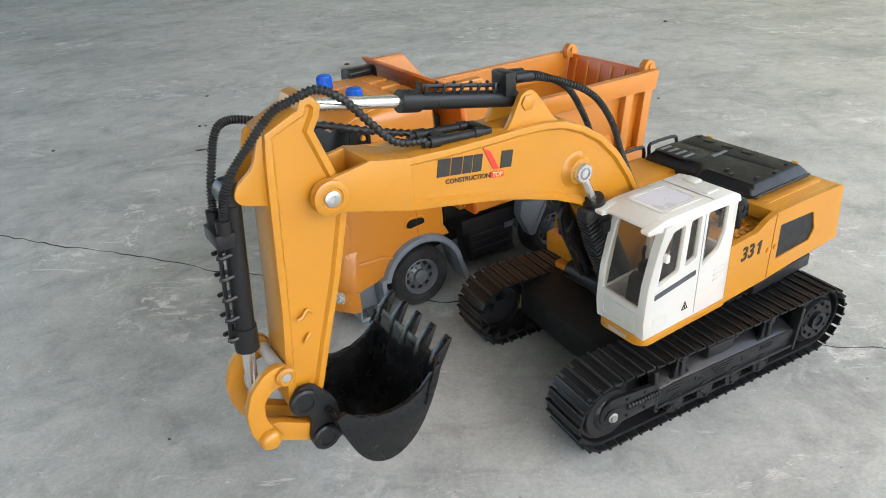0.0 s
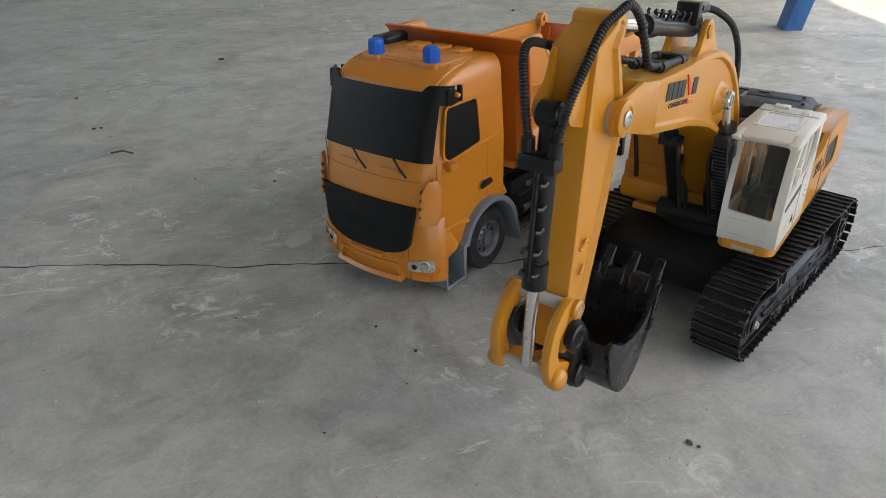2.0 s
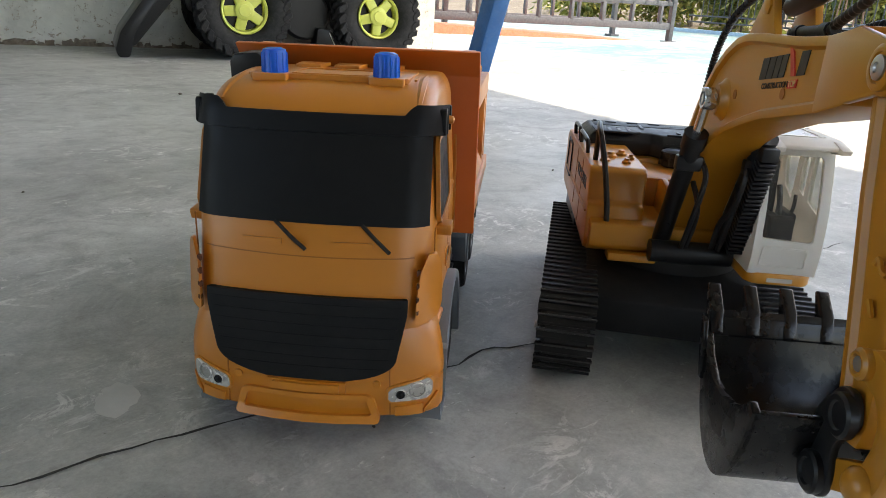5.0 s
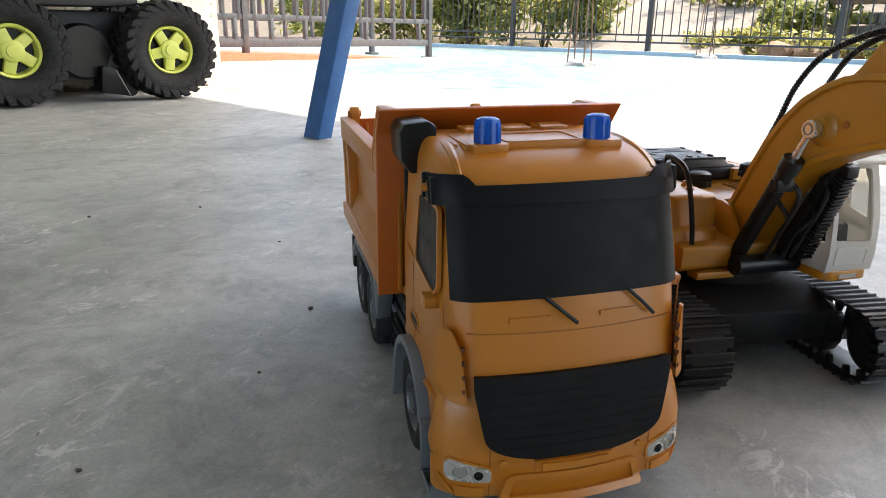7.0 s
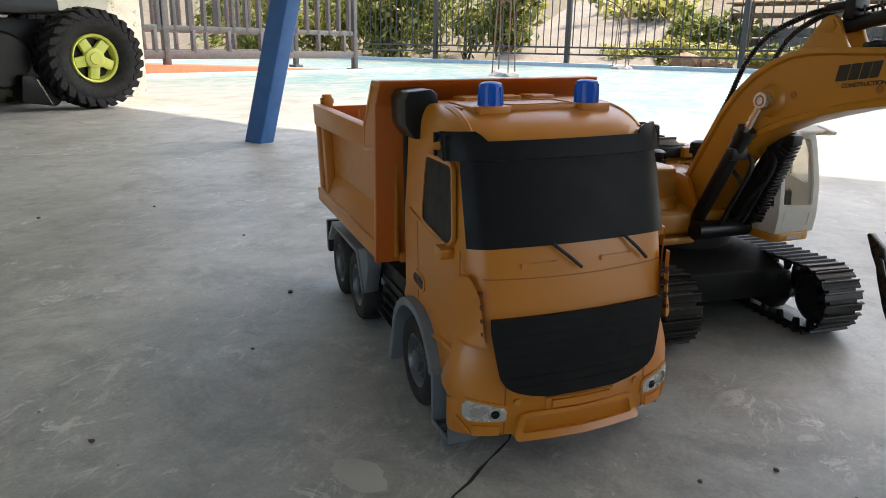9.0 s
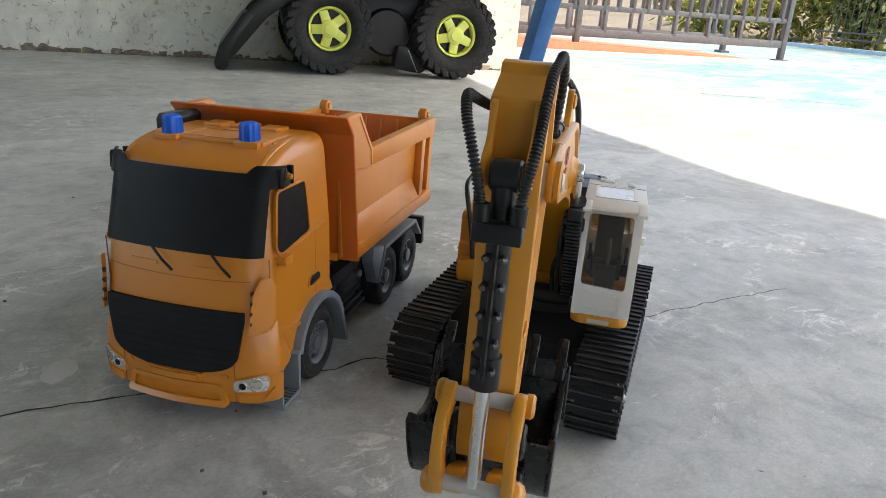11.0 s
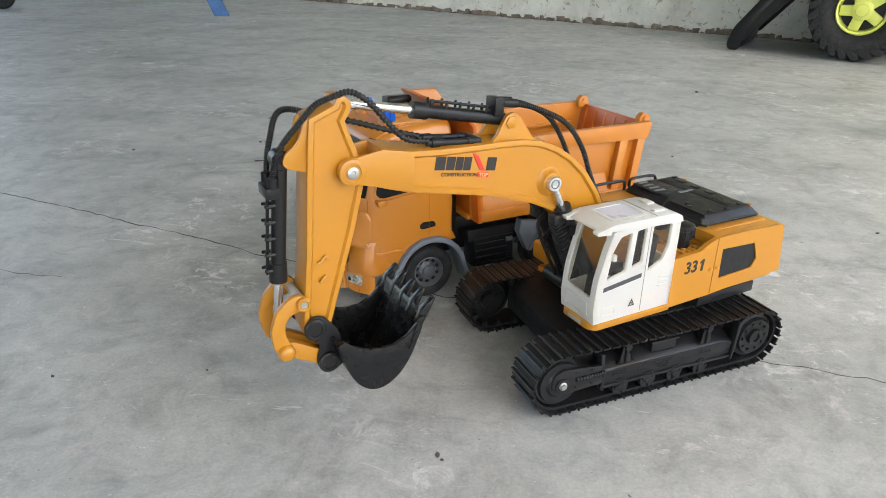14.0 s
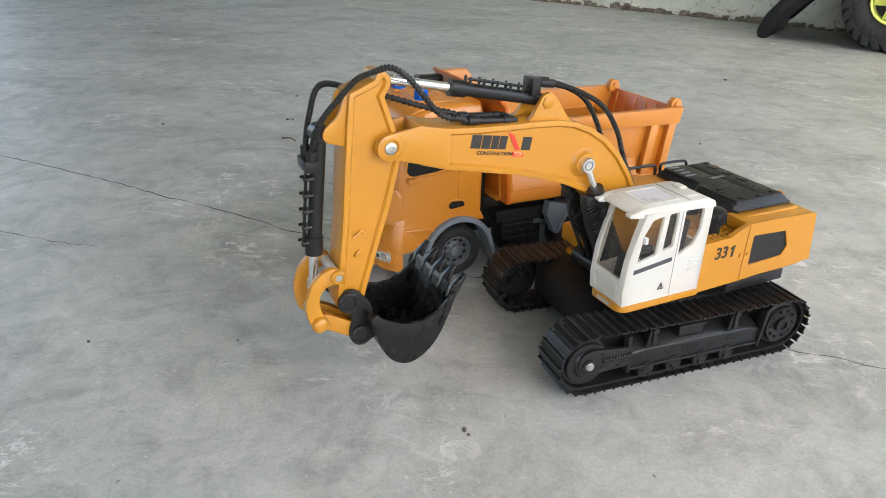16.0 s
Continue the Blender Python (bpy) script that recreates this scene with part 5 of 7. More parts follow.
def along_track(s):
    """Place and direction at length s round the belt's middle line (x, z, angle)."""
    s %= LOOP
    if s < STRAIGHT:
        sag = -0.0012 * math.sin(math.pi * s / STRAIGHT) * 1.0
        return TR_X - s, TR_Z + TR_R + sag, 180.0
    s -= STRAIGHT
    if s < math.pi * TR_R:
        a = 90 + math.degrees(s / TR_R)
        return -TR_X + TR_R * math.cos(radians(a)), TR_Z + TR_R * math.sin(radians(a)), a + 90
    s -= math.pi * TR_R
    if s < STRAIGHT:
        return -TR_X + s, TR_Z - TR_R, 0.0
    s -= STRAIGHT
    a = -90 + math.degrees(s / TR_R)
    return TR_X + TR_R * math.cos(radians(a)), TR_Z + TR_R * math.sin(radians(a)), a + 90


shoe_bm = B()
P = LOOP / SHOES
box(-P * 0.42, P * 0.36, -0.0195, 0.0195, -0.0012, 0.0004, 0.0, bm=shoe_bm)
prism([(-P * 0.42, 0.0002), (-P * 0.20, 0.0002), (-P * 0.25, 0.0021), (-P * 0.38, 0.0021)], -0.0200, 0.0200, "y", 0.0003, 1, bm=shoe_bm)
# rib tops take a paler second material that paints their highlights
for face in shoe_bm.faces:
    face.material_index = 1 if min(vert.co.z for vert in face.verts) > 0.0015 else 0
prism([(P * 0.16, 0.0002), (P * 0.36, 0.0002), (P * 0.32, 0.0007), (P * 0.18, 0.0007)], -0.0190, 0.0190, "y", 0.0002, 1, bm=shoe_bm)
shoe_mesh = finish(shoe_bm, 30)
shoe_mesh.materials.append(SHOE)
shoe_mesh.materials.append(plastic("track_rib_highlight", (0.035, 0.035, 0.037), 0.4, 0.3, 0.03, 500, 0.05, 0.3))
lug_mesh = finish(prism([(-0.0036, -0.0030), (0.0036, -0.0030), (0.0016, -0.0100), (-0.0016, -0.0100)], -0.0022, 0.0022, "y", 0.0005), 30)
lug_mesh.materials.append(SHOE)
for s in (1, -1):
    UNDER = Matrix.Rotation(radians(-6.0), 4, "Z") @ Matrix.Translation((0, 0, 0) if s > 0 else (-0.009, -0.0055, 0))
    yc = s * 0.0725
    # inner belt ring that carries the shoes
    ring_out = []
    for k in range(72):
        x, z, a = along_track(LOOP * k / 72)
        ring_out.append((x + 0.0002 * math.cos(radians(a - 90)), z + 0.0002 * math.sin(radians(a - 90))))
    ring_in = []
    for x, z in ring_out:
        cx = max(-TR_X, min(TR_X, x))
        d = Vector((x - cx, z - TR_Z))
        d = d.normalized() * (d.length - 0.0040)
        ring_in.append((cx + d.x, TR_Z + d.y))
    t = B()
    for w0, w1 in ((yc - 0.014, yc + 0.014),):
        rows = [[t.verts.new((x, w, z)) for x, z in ring] for ring, w in ((ring_out, w0), (ring_out, w1), (ring_in, w1), (ring_in, w0))]
        for a, c in zip(rows, rows[1:] + rows[:1]):
            for k in range(72):
                t.faces.new((a[k], a[(k + 1) % 72], c[(k + 1) % 72], c[k]))
    belt = under("track_belt", t, BLACK_DUSTY, None, "black plastic crawler belt of ridged shoes")
    for k in range(SHOES):
        x, z, a = along_track((k + 0.3 * (s > 0)) * P)
        ob = new("track_shoe", shoe_mesh)
        ob.parent = belt
        ob.matrix_local = UNDER @ Matrix.Translation((x, yc, z)) @ Matrix.Rotation(radians(-a + 180), 4, "Y")
    # guide lugs on the inside of the belt
    for k in range(0, SHOES, 2):
        x, z, a = along_track((k + 0.3 * (s > 0)) * P)
        lug = new("guide_lug", lug_mesh)
        lug.parent = belt
        lug.matrix_local = UNDER @ Matrix.Translation((x, yc - s * 0.0145, z)) @ Matrix.Rotation(radians(-a + 180), 4, "Y")
    # teeth on the belt's edge between the shoes
    o = s * 0.0895

    def yy(a, b):
        lo, hi = sorted((s * a, s * b))
        return lo, hi
    y0, y1 = yy(0.052, 0.068)
    frame_ = under("track_frame", prism([(-0.098, 0.022), (-0.090, 0.012), (0.082, 0.012), (0.088, 0.022), (0.085, 0.046), (0.070, 0.050), (-0.075, 0.050), (-0.098, 0.046)], y0, y1, "y", 0.0015), BLACK, None, "black plastic track frame")
    y0, y1 = yy(0.085, 0.0885)
    under("side_plate", prism(round_poly([(-0.086, 0.018), (0.068, 0.018), (0.070, 0.0325), (0.05, 0.0340), (-0.07, 0.0340), (-0.086, 0.0325)], 0.002), y0, y1, "y", 0.0008), BLACK, frame_)
    under("plate_lip", box(-0.083, 0.070, *yy(0.0875, 0.0905), 0.0165, 0.0195, 0.0006), BLACK, frame_)
    for x0, w in ((0.05, 0.014), (-0.05, 0.014)):
        for k in range(2):
            under("raised_bar", box(x0 - w / 2, x0 + w / 2, *yy(0.088, 0.0892), 0.0272 + k * 0.0025, 0.0285 + k * 0.0025), BLACK, frame_)
    for k in range(4):
        w = 0.011 - k * 0.0022
        under("raised_bar", box(-w, w, *yy(0.088, 0.0892), 0.0305 - k * 0.0024, 0.0316 - k * 0.0024), BLACK, frame_)
    for x in (0.024, -0.026):
        under("notch_bar", prism([(x - 0.004, 0.0255), (x + 0.004, 0.0255), (x + 0.004, 0.030), (x + 0.0028, 0.030), (x + 0.0028, 0.0267), (x - 0.004, 0.0267)], *yy(0.088, 0.0892), "y"), BLACK, frame_)
    under("frame_bevel", prism([(s * 0.064, 0.0460), (s * 0.0868, 0.0350), (s * 0.0882, 0.0332), (s * 0.0882, 0.020), (s * 0.064, 0.020)], -0.080, 0.066, "x", 0.0006), BLACK, frame_)
    # carrier supports and step box
    for x in (0.043, -0.050):
        sup = under("carrier_support", prism(round_poly([(x - 0.0065, 0.036), (x + 0.0065, 0.036), (x + 0.0045, 0.0480), (x + 0.0030, 0.0585), (x - 0.0030, 0.0585), (x - 0.0045, 0.0480)], 0.0012), *yy(0.0835, 0.0865), "y", 0.0008), BLACK, frame_)
        under("rib", box(x - 0.0014, x + 0.0014, *yy(0.074, 0.0885), 0.037, 0.0560, 0.0006), BLACK, sup)
        under("foot", box(x - 0.0105, x + 0.0080, *yy(0.0720, 0.0860), 0.0345, 0.0372, 0.0006), BLACK, sup)
        under("cap", rod((x, s * 0.0855, 0.0540), (x, s * 0.0900, 0.0540), 0.0032, n=10), BLACK, sup)
    under("step_box", box(-0.015, 0.013, *yy(0.0745, 0.0850), 0.0395, 0.0500, 0.0012), BLACK, frame_)
    under("step_lid", box(-0.017, 0.015, *yy(0.0740, 0.0868), 0.0495, 0.0515, 0.0008), BLACK_DUSTY, frame_)
    # lower rollers
    for k in range(4):
        x = 0.047 - k * 0.031
        roll = under("roller", lathe([(0.0, 0.004), (0.0035, 0.004), (0.0045, 0.0025), (0.0085, 0.0025), (0.009, 0.001), (0.009, -0.004), (0, -0.004)] if s > 0 else [(0, 0.004), (0.009, 0.004), (0.009, -0.001), (0.0085, -0.0025), (0.0045, -0.0025), (0.0035, -0.004), (0, -0.004)], 18, (x, s * 0.0868, 0.0135), "y"), BLACK, frame_)
        for q in range(3):
            a = radians(q * 120 + 20 * k)
            under("spoke", box(x + 0.0055 * math.cos(a) - 0.0016, x + 0.0055 * math.cos(a) + 0.0016, *yy(0.0885, 0.0908), 0.0135 + 0.0055 * math.sin(a) - 0.0016, 0.0135 + 0.0055 * math.sin(a) + 0.0016, 0.0005), BLACK, roll)
    # front idler with its tensioner
    sgn = 1 if s > 0 else -1
    prof = [(0, 0.008), (0.012, 0.008), (0.014, 0.006), (0.020, 0.006), (0.0215, 0.003), (0.0235, 0.003), (0.024, -0.010), (0.0195, -0.0125), (0.0185, -0.009), (0.010, -0.009), (0.009, -0.015), (0, -0.015)]
    idler = under("idler", lathe(prof if s > 0 else [(r, -h) for r, h in prof][::-1], 30, (TR_X, s * 0.081, TR_Z), "y"), BLACK, None, "black front idler wheel with a bolt")
    under("idler_arm", prism(round_poly([(0.066, 0.023), (0.112, 0.0205), (0.122, 0.027), (0.122, 0.040), (0.112, 0.0465), (0.066, 0.042)], 0.006), *yy(0.086, 0.0905), "y", 0.001), BLACK, idler)
    under("bolt_seat", lathe([(0.0068, 0), (0.0068, 0.0012), (0.0050, 0.0014), (0, 0.0014)] if s > 0 else [(0, -0.0014), (0.0050, -0.0014), (0.0068, -0.0012), (0.0068, 0)], 20, (TR_X, s * 0.0905, TR_Z), "y"), BLACK_DUSTY, idler)
    under("bolt", lathe([(0.0040, 0), (0.0040, 0.0020), (0.0030, 0.0024), (0.0027, 0.0036), (0, 0.0038)] if s > 0 else [(0, -0.0038), (0.0027, -0.0036), (0.0030, -0.0024), (0.0040, -0.0020), (0.0040, 0)], 14, (TR_X, s * 0.0905, TR_Z), "y"), SCREW, idler, "steel bolt head")
    for bx, bz in ((0.098, 0.0415), (0.098, 0.0265), (0.081, 0.0405), (0.081, 0.0265)):
        under("stud", rod((bx, s * 0.0900, bz), (bx, s * 0.0915, bz), 0.0012, n=6), BLACK_DUSTY, idler)
    under("spring", corrugated([(0.068, s * 0.0905, 0.0345), (0.082, s * 0.0908, 0.0343), (0.098, s * 0.0905, 0.0340)], 0.0028, 0.0026), BLACK, idler)
    # rear sprocket
    prof = [(0, 0.007), (0.0045, 0.007), (0.005, 0.009), (0.008, 0.009), (0.0085, 0.0055), (0.0185, 0.0065), (0.020, 0.003), (0.0235, 0.002), (0.024, -0.02), (0, -0.02)]
    sprocket = under("sprocket", lathe(prof if s > 0 else [(r, -h) for r, h in prof][::-1], 30, (-TR_X, s * 0.081, TR_Z), "y"), BLACK, None, "black drive sprocket with bolt holes")
    for k in range(10):
        a = 2 * math.pi * k / 10
        under("sprocket_bolt", rod((-TR_X + 0.0145 * math.cos(a), s * 0.0855, TR_Z + 0.0145 * math.sin(a)), (-TR_X + 0.0145 * math.cos(a), s * 0.0888, TR_Z + 0.0145 * math.sin(a)), 0.0017, n=6), BLACK_DUSTY, sprocket)
    under("guard", prism([(-0.083, 0.014), (-0.080, 0.014), (-0.084, 0.054), (-0.088, 0.054)], *yy(0.083, 0.0915), "y", 0.0006), BLACK, frame_)
    under("guard", prism([(0.066, 0.014), (0.069, 0.014), (0.073, 0.054), (0.069, 0.054)], *yy(0.083, 0.0905), "y", 0.0006), BLACK, frame_)

UNDER = Matrix.Rotation(radians(-6.0), 4, "Z")
under("car_body", prism([(-0.085, 0.024), (0.085, 0.024), (0.085, 0.05), (0.055, 0.062), (-0.06, 0.062), (-0.085, 0.05)], -0.0665, 0.0585, "y", 0.002), GRILLE, None, "black undercarriage centre box")
part("rear_box", box(-0.118, -0.040, -0.0738, 0.0738, 0.0675, 0.079, 0.001), BLACK, exc, "flat black box under the counterweight")
part("slew_ring", rod((0, 0, 0.058), (0, 0, 0.076), 0.052, n=40), BLACK, exc)

# ---- upper body ----
part("body", prism(round_poly([(0.04, 0.074), (0.05, 0.080), (0.05, 0.098), (-0.02, 0.104), (-0.06, 0.128), (-0.146, 0.128), (-0.151, 0.084), (-0.14, 0.0795)], 0.003), -0.0725, 0.0725, "y", 0.0012), EX_YELLOW, exc)
# cab-side engine cover with a window and the model number
side_out = [(0.004, 0.078), (-0.052, 0.0795), (-0.097, 0.0825), (-0.151, 0.0845), (-0.1445, 0.134), (-0.141, 0.1365), (-0.085, 0.1385), (-0.052, 0.1385), (-0.040, 0.1345), (-0.030, 0.129), (0.004, 0.1275)]
window = round_poly([(-0.061, 0.0945), (-0.106, 0.0965), (-0.1115, 0.106), (-0.1045, 0.1235), (-0.060, 0.1255)], 0.0015)
side_panel = part("side_panel", holed(side_out, [window], lambda a, c, w: Vector((a, 0.0705 + w, c)), 0.0048), EX_YELLOW, exc)
part("grille_window", holed(window, [], lambda a, c, w: Vector((a, 0.0728 + w, c)), 0.0012), BLACK_DUSTY, side_panel, "black louvred window")
part("seam", box(-0.0523, -0.0515, 0.0746, 0.0757, 0.081, 0.138), SEAM, side_panel, "moulded panel seam")
for x in (-0.0475, -0.0565):
    part("latch", lathe([(0.0026, 0), (0.0026, 0.001), (0.0012, 0.0014), (0, 0.0014)], 12, (x, 0.0752, 0.1075), "y"), EX_YELLOW, side_panel)
TURN_OUT = Matrix(((-1, 0, 0, 0), (0, 0, 1, 0), (0, 1, 0, 0), (0, 0, 0, 1)))
letters("33", 0.0165, INK, "model_number", exc, Matrix.Translation((-0.0205, 0.0756, 0.1145)) @ TURN_OUT, "bold black number 331", 0.0002, 0.08, 1.0, 0.018)
one = [(0.0, -0.0058), (0.0028, -0.0058), (0.0037, 0.0058), (0.0016, 0.0058), (-0.0016, 0.0036), (-0.0014, 0.0020), (0.0007, 0.0032)]
part("model_number", holed(one, [], lambda a, c, w: Vector((-0.0335 - a, 0.0754 + w, 0.1145 + c)), 0.0004), INK, exc, "bold black digit one")
# top shelf of the cab-side cover and counterweight
part("side_shelf", prism([(-0.051, 0.139), (-0.141, 0.137), (-0.144, 0.128), (-0.051, 0.128)], 0.046, 0.0712, "y", 0.0012), EX_YELLOW, exc)
part("counterweight", prism(round_poly([(-0.118, 0.083), (-0.151, 0.0845), (-0.1445, 0.1345), (-0.118, 0.1375)], 0.004), -0.0715, 0.0715, "y", 0.0018), EX_YELLOW, exc)
part("vent_strip", box(-0.132, -0.062, 0.0555, 0.0615, 0.1368, 0.1395, 0.0006), EX_YELLOW, exc)
for y0, x0 in ((-0.058, -0.148), (0.03, -0.149)):
    part("lifting_lug", prism(round_poly([(x0, 0.132), (x0 + 0.008, 0.132), (x0 + 0.006, 0.1425), (x0 + 0.002, 0.1425)], 0.002), y0 - 0.003, y0 + 0.003, "y", 0.001), EX_YELLOW, exc)
# far-side block: tank and tool box with a stepped front
right_out = [(0.037, 0.074), (0.040, 0.080), (0.038, 0.109), (0.0335, 0.1105), (0.0325, 0.1335), (0.028, 0.1365), (-0.05, 0.1365), (-0.14, 0.1355), (-0.148, 0.131), (-0.152, 0.090), (-0.14, 0.082)]
far_side = part("tank_block", prism(right_out, -0.0755, -0.033, "y", 0.0018), EX_YELLOW, exc)
part("door_line", box(-0.052, -0.051, -0.0759, -0.0752, 0.086, 0.134), SEAM, far_side, "moulded panel seam")
part("door_line", box(-0.012, -0.011, -0.0759, -0.0752, 0.081, 0.134), SEAM, far_side, "moulded panel seam")
part("ridge", box(-0.14, 0.034, -0.077, -0.0745, 0.102, 0.1035, 0.0004), EX_YELLOW, far_side)
part("side_window", holed(round_poly([(-0.13, 0.1), (-0.095, 0.098), (-0.095, 0.13), (-0.125, 0.132)], 0.003), [round_poly([(-0.127, 0.103), (-0.098, 0.101), (-0.098, 0.127), (-0.123, 0.129)], 0.002)], lambda a, c, w: Vector((a, -0.0765 + w, c)), 0.0015), BLACK_DUSTY, far_side)
letters("TOP POWER", 0.0125, INK, "printed_words", far_side, Matrix.Translation((-0.012, -0.0757, 0.1195)) @ Matrix.Rotation(math.pi / 2, 4, "X"), "bold black printed words", 0.0002, 0.0, 0.86, 0.02)
part("step", box(0.038, 0.053, -0.058, -0.022, 0.070, 0.0765, 0.0015), EX_YELLOW, exc)
for x, y, r in ((-0.01, -0.055, 0.005), (0.008, -0.062, 0.004), (-0.02, -0.045, 0.0045), (0.012, -0.046, 0.0035), (-0.004, -0.040, 0.003)):
    part("filler_cap", lathe([(r, 0), (r, 0.002), (r * 0.6, 0.003), (r * 0.55, 0.0045), (0, 0.0047)], 14, (x, y, 0.136), "z"), EX_YELLOW, far_side)


def handrail(points, r=0.0021):
    return part("handrail", tube(curve_points(points, 26), r, 8), BLACK, exc, "bent black plastic handrail")


handrail([(0.006, -0.069, 0.135), (0.008, -0.069, 0.160), (0.012, -0.070, 0.166), (0.030, -0.072, 0.1645), (0.040, -0.071, 0.158), (0.043, -0.066, 0.135), (0.044, -0.062, 0.110), (0.043, -0.060, 0.090), (0.039, -0.0605, 0.082)])
handrail([(-0.020, -0.072, 0.135), (-0.020, -0.0725, 0.144), (-0.026, -0.073, 0.147), (-0.062, -0.073, 0.147), (-0.068, -0.0725, 0.144), (-0.068, -0.072, 0.134)], 0.0017)
handrail([(-0.076, -0.072, 0.134), (-0.076, -0.073, 0.145), (-0.082, -0.073, 0.1475), (-0.108, -0.073, 0.147), (-0.114, -0.073, 0.143), (-0.114, -0.072, 0.132)], 0.0017)
# engine hood
hood_plan = [(-0.056, 0.049), (-0.137, 0.049), (-0.137, -0.068), (-0.066, -0.068), (-0.066, -0.012), (-0.056, -0.004)]
t = B()
lo = [t.verts.new((a, c, 0.128)) for a, c in hood_plan]
mid = [t.verts.new((a, c, 0.1395)) for a, c in hood_plan]
cx, cy = -0.098, -0.01
hi = [t.verts.new((a + (0.006 if a < cx else -0.007), c + (0.007 if c < -0.03 else (-0.007 if c > 0.03 else 0)), 0.1472)) for a, c in hood_plan]
t.faces.new(lo)
t.faces.new(hi[::-1])
for a, c in ((lo, mid), (mid, hi)):
    for i in range(len(lo)):
        j = (i + 1) % len(lo)
        t.faces.new((a[i], a[j], c[j], c[i]))
bmesh.ops.recalc_face_normals(t, faces=t.faces)
bevel(t, 0.0018, 2, 12)
hood = part("engine_hood", t, BLACK_DUSTY, exc, "matt black engine hood with louvre slots")
slot_grey = plastic("slot_grey", (0.16, 0.17, 0.18), 0.5, 0.1, 0.1)
for k in range(4):
    part("louvre", box(-0.086 + 0.0001, -0.072, -0.058 + k * 0.0085, -0.0545 + k * 0.0085, 0.1468, 0.1482, 0.0004), slot_grey, hood, "pale grey louvre slot")
    part("louvre_end", box(-0.0905, -0.0875, -0.0575 + k * 0.0085, -0.0545 + k * 0.0085, 0.1468, 0.1481, 0.0003), BLACK, hood)
part("louvre", box(-0.112, -0.092, -0.018, -0.0145, 0.1468, 0.1482, 0.0004), slot_grey, hood, "pale grey louvre slot")
for k in range(10):
    part("vent_slit", box(-0.118, -0.111, 0.008 + k * 0.0022 - 0.0005, 0.008 + k * 0.0022 + 0.0007, 0.147, 0.148), BLACK, hood)
for x, y in ((-0.125, -0.055), (-0.075, 0.012), (-0.122, 0.036), (-0.078, 0.038), (-0.1, 0.040), (-0.069, 0.02)):
    part("hood_clip", box(x - 0.003, x + 0.003, y - 0.0015, y + 0.0015, 0.147, 0.1488, 0.0004), BLACK, hood)
part("hood_panel", prism(round_poly([(-0.068, -0.061), (-0.098, -0.061), (-0.098, -0.020), (-0.074, -0.020), (-0.068, -0.030)], 0.003), 0.1460, 0.1478, "z", 0.0006), BLACK_DUSTY, hood)
part("hood_panel", prism(round_poly([(-0.102, -0.058), (-0.129, -0.058), (-0.129, 0.036), (-0.106, 0.036)], 0.003), 0.1460, 0.1477, "z", 0.0006), BLACK_DUSTY, hood)
part("hood_lip", tube(curve_points([(-0.058, -0.002, 0.1405), (-0.058, 0.047, 0.1405), (-0.070, 0.0500, 0.1405), (-0.134, 0.0500, 0.1400)], 24), 0.0011, 6), BLACK_DUSTY, hood)
for k in range(3):
    part("hood_pad", box(-0.1235 + k * 0.0001, -0.1175, -0.046 + k * 0.020, -0.036 + k * 0.020, 0.1474, 0.1486, 0.0004), BLACK, hood)
part("hood_ridge", box(-0.066, -0.063, 0.0, 0.045, 0.1435, 0.1485, 0.0006), BLACK_DUSTY, hood)
# air filter cap behind the cab
for fx, fy, fz in ((-0.046, 0.004, 0.114), (-0.030, 0.050, 0.1235)):
    cap = part("air_filter", lathe([(0.0085, 0.0), (0.0085, 0.012), (0.0115, 0.0125), (0.0118, 0.0165), (0.0105, 0.0175), (0.0105, 0.0195), (0.0112, 0.020), (0.0108, 0.0235), (0.007, 0.0255), (0, 0.0258)], 22, (fx, fy, fz), "z"), BLACK, exc, "ribbed black air filter cap")
    cap_rib = part("cap_rib", rod((0.0115, 0, 0.012), (0.011, 0, 0.0225), 0.0009, n=5), BLACK, cap)
    for k in range(12):
        m = Matrix.Translation((fx, fy, fz)) @ Matrix.Rotation(2 * math.pi * k / 12, 4, "Z")
        if k == 0:
            cap_rib.matrix_local = m
        else:
            share("cap_rib", cap_rib, cap, m)
part("deck", box(-0.058, 0.004, -0.034, 0.07, 0.10, 0.1245, 0.001), EX_YELLOW, exc)
deck_stud = part("deck_stud", box(-0.00225, 0.00225, -0.00225, 0.00225, 0.0, 0.0022, 0.0004, 1), EX_YELLOW, exc)
deck_stud.matrix_local = Matrix.Translation((-0.04775, 0.03625, 0.124))
for k in range(1, 25):
    share("deck_stud", deck_stud, exc, Matrix.Translation((-0.04775 + (k // 5) * 0.007, 0.03625 + (k % 5) * 0.007, 0.124)))

# ---- cab ----
CY0, CY1 = 0.0305, 0.0755
cab_x = [(0.083, 0.0905), (0.100, 0.0925), (0.125, 0.0905), (0.150, 0.0845), (0.168, 0.0785)]


def cab_front(z):
    for (z0, x0), (z1, x1) in zip(cab_x, cab_x[1:]):
        if z <= z1:
            return x0 + (x1 - x0) * (z - z0) / (z1 - z0)
    return cab_x[-1][1]


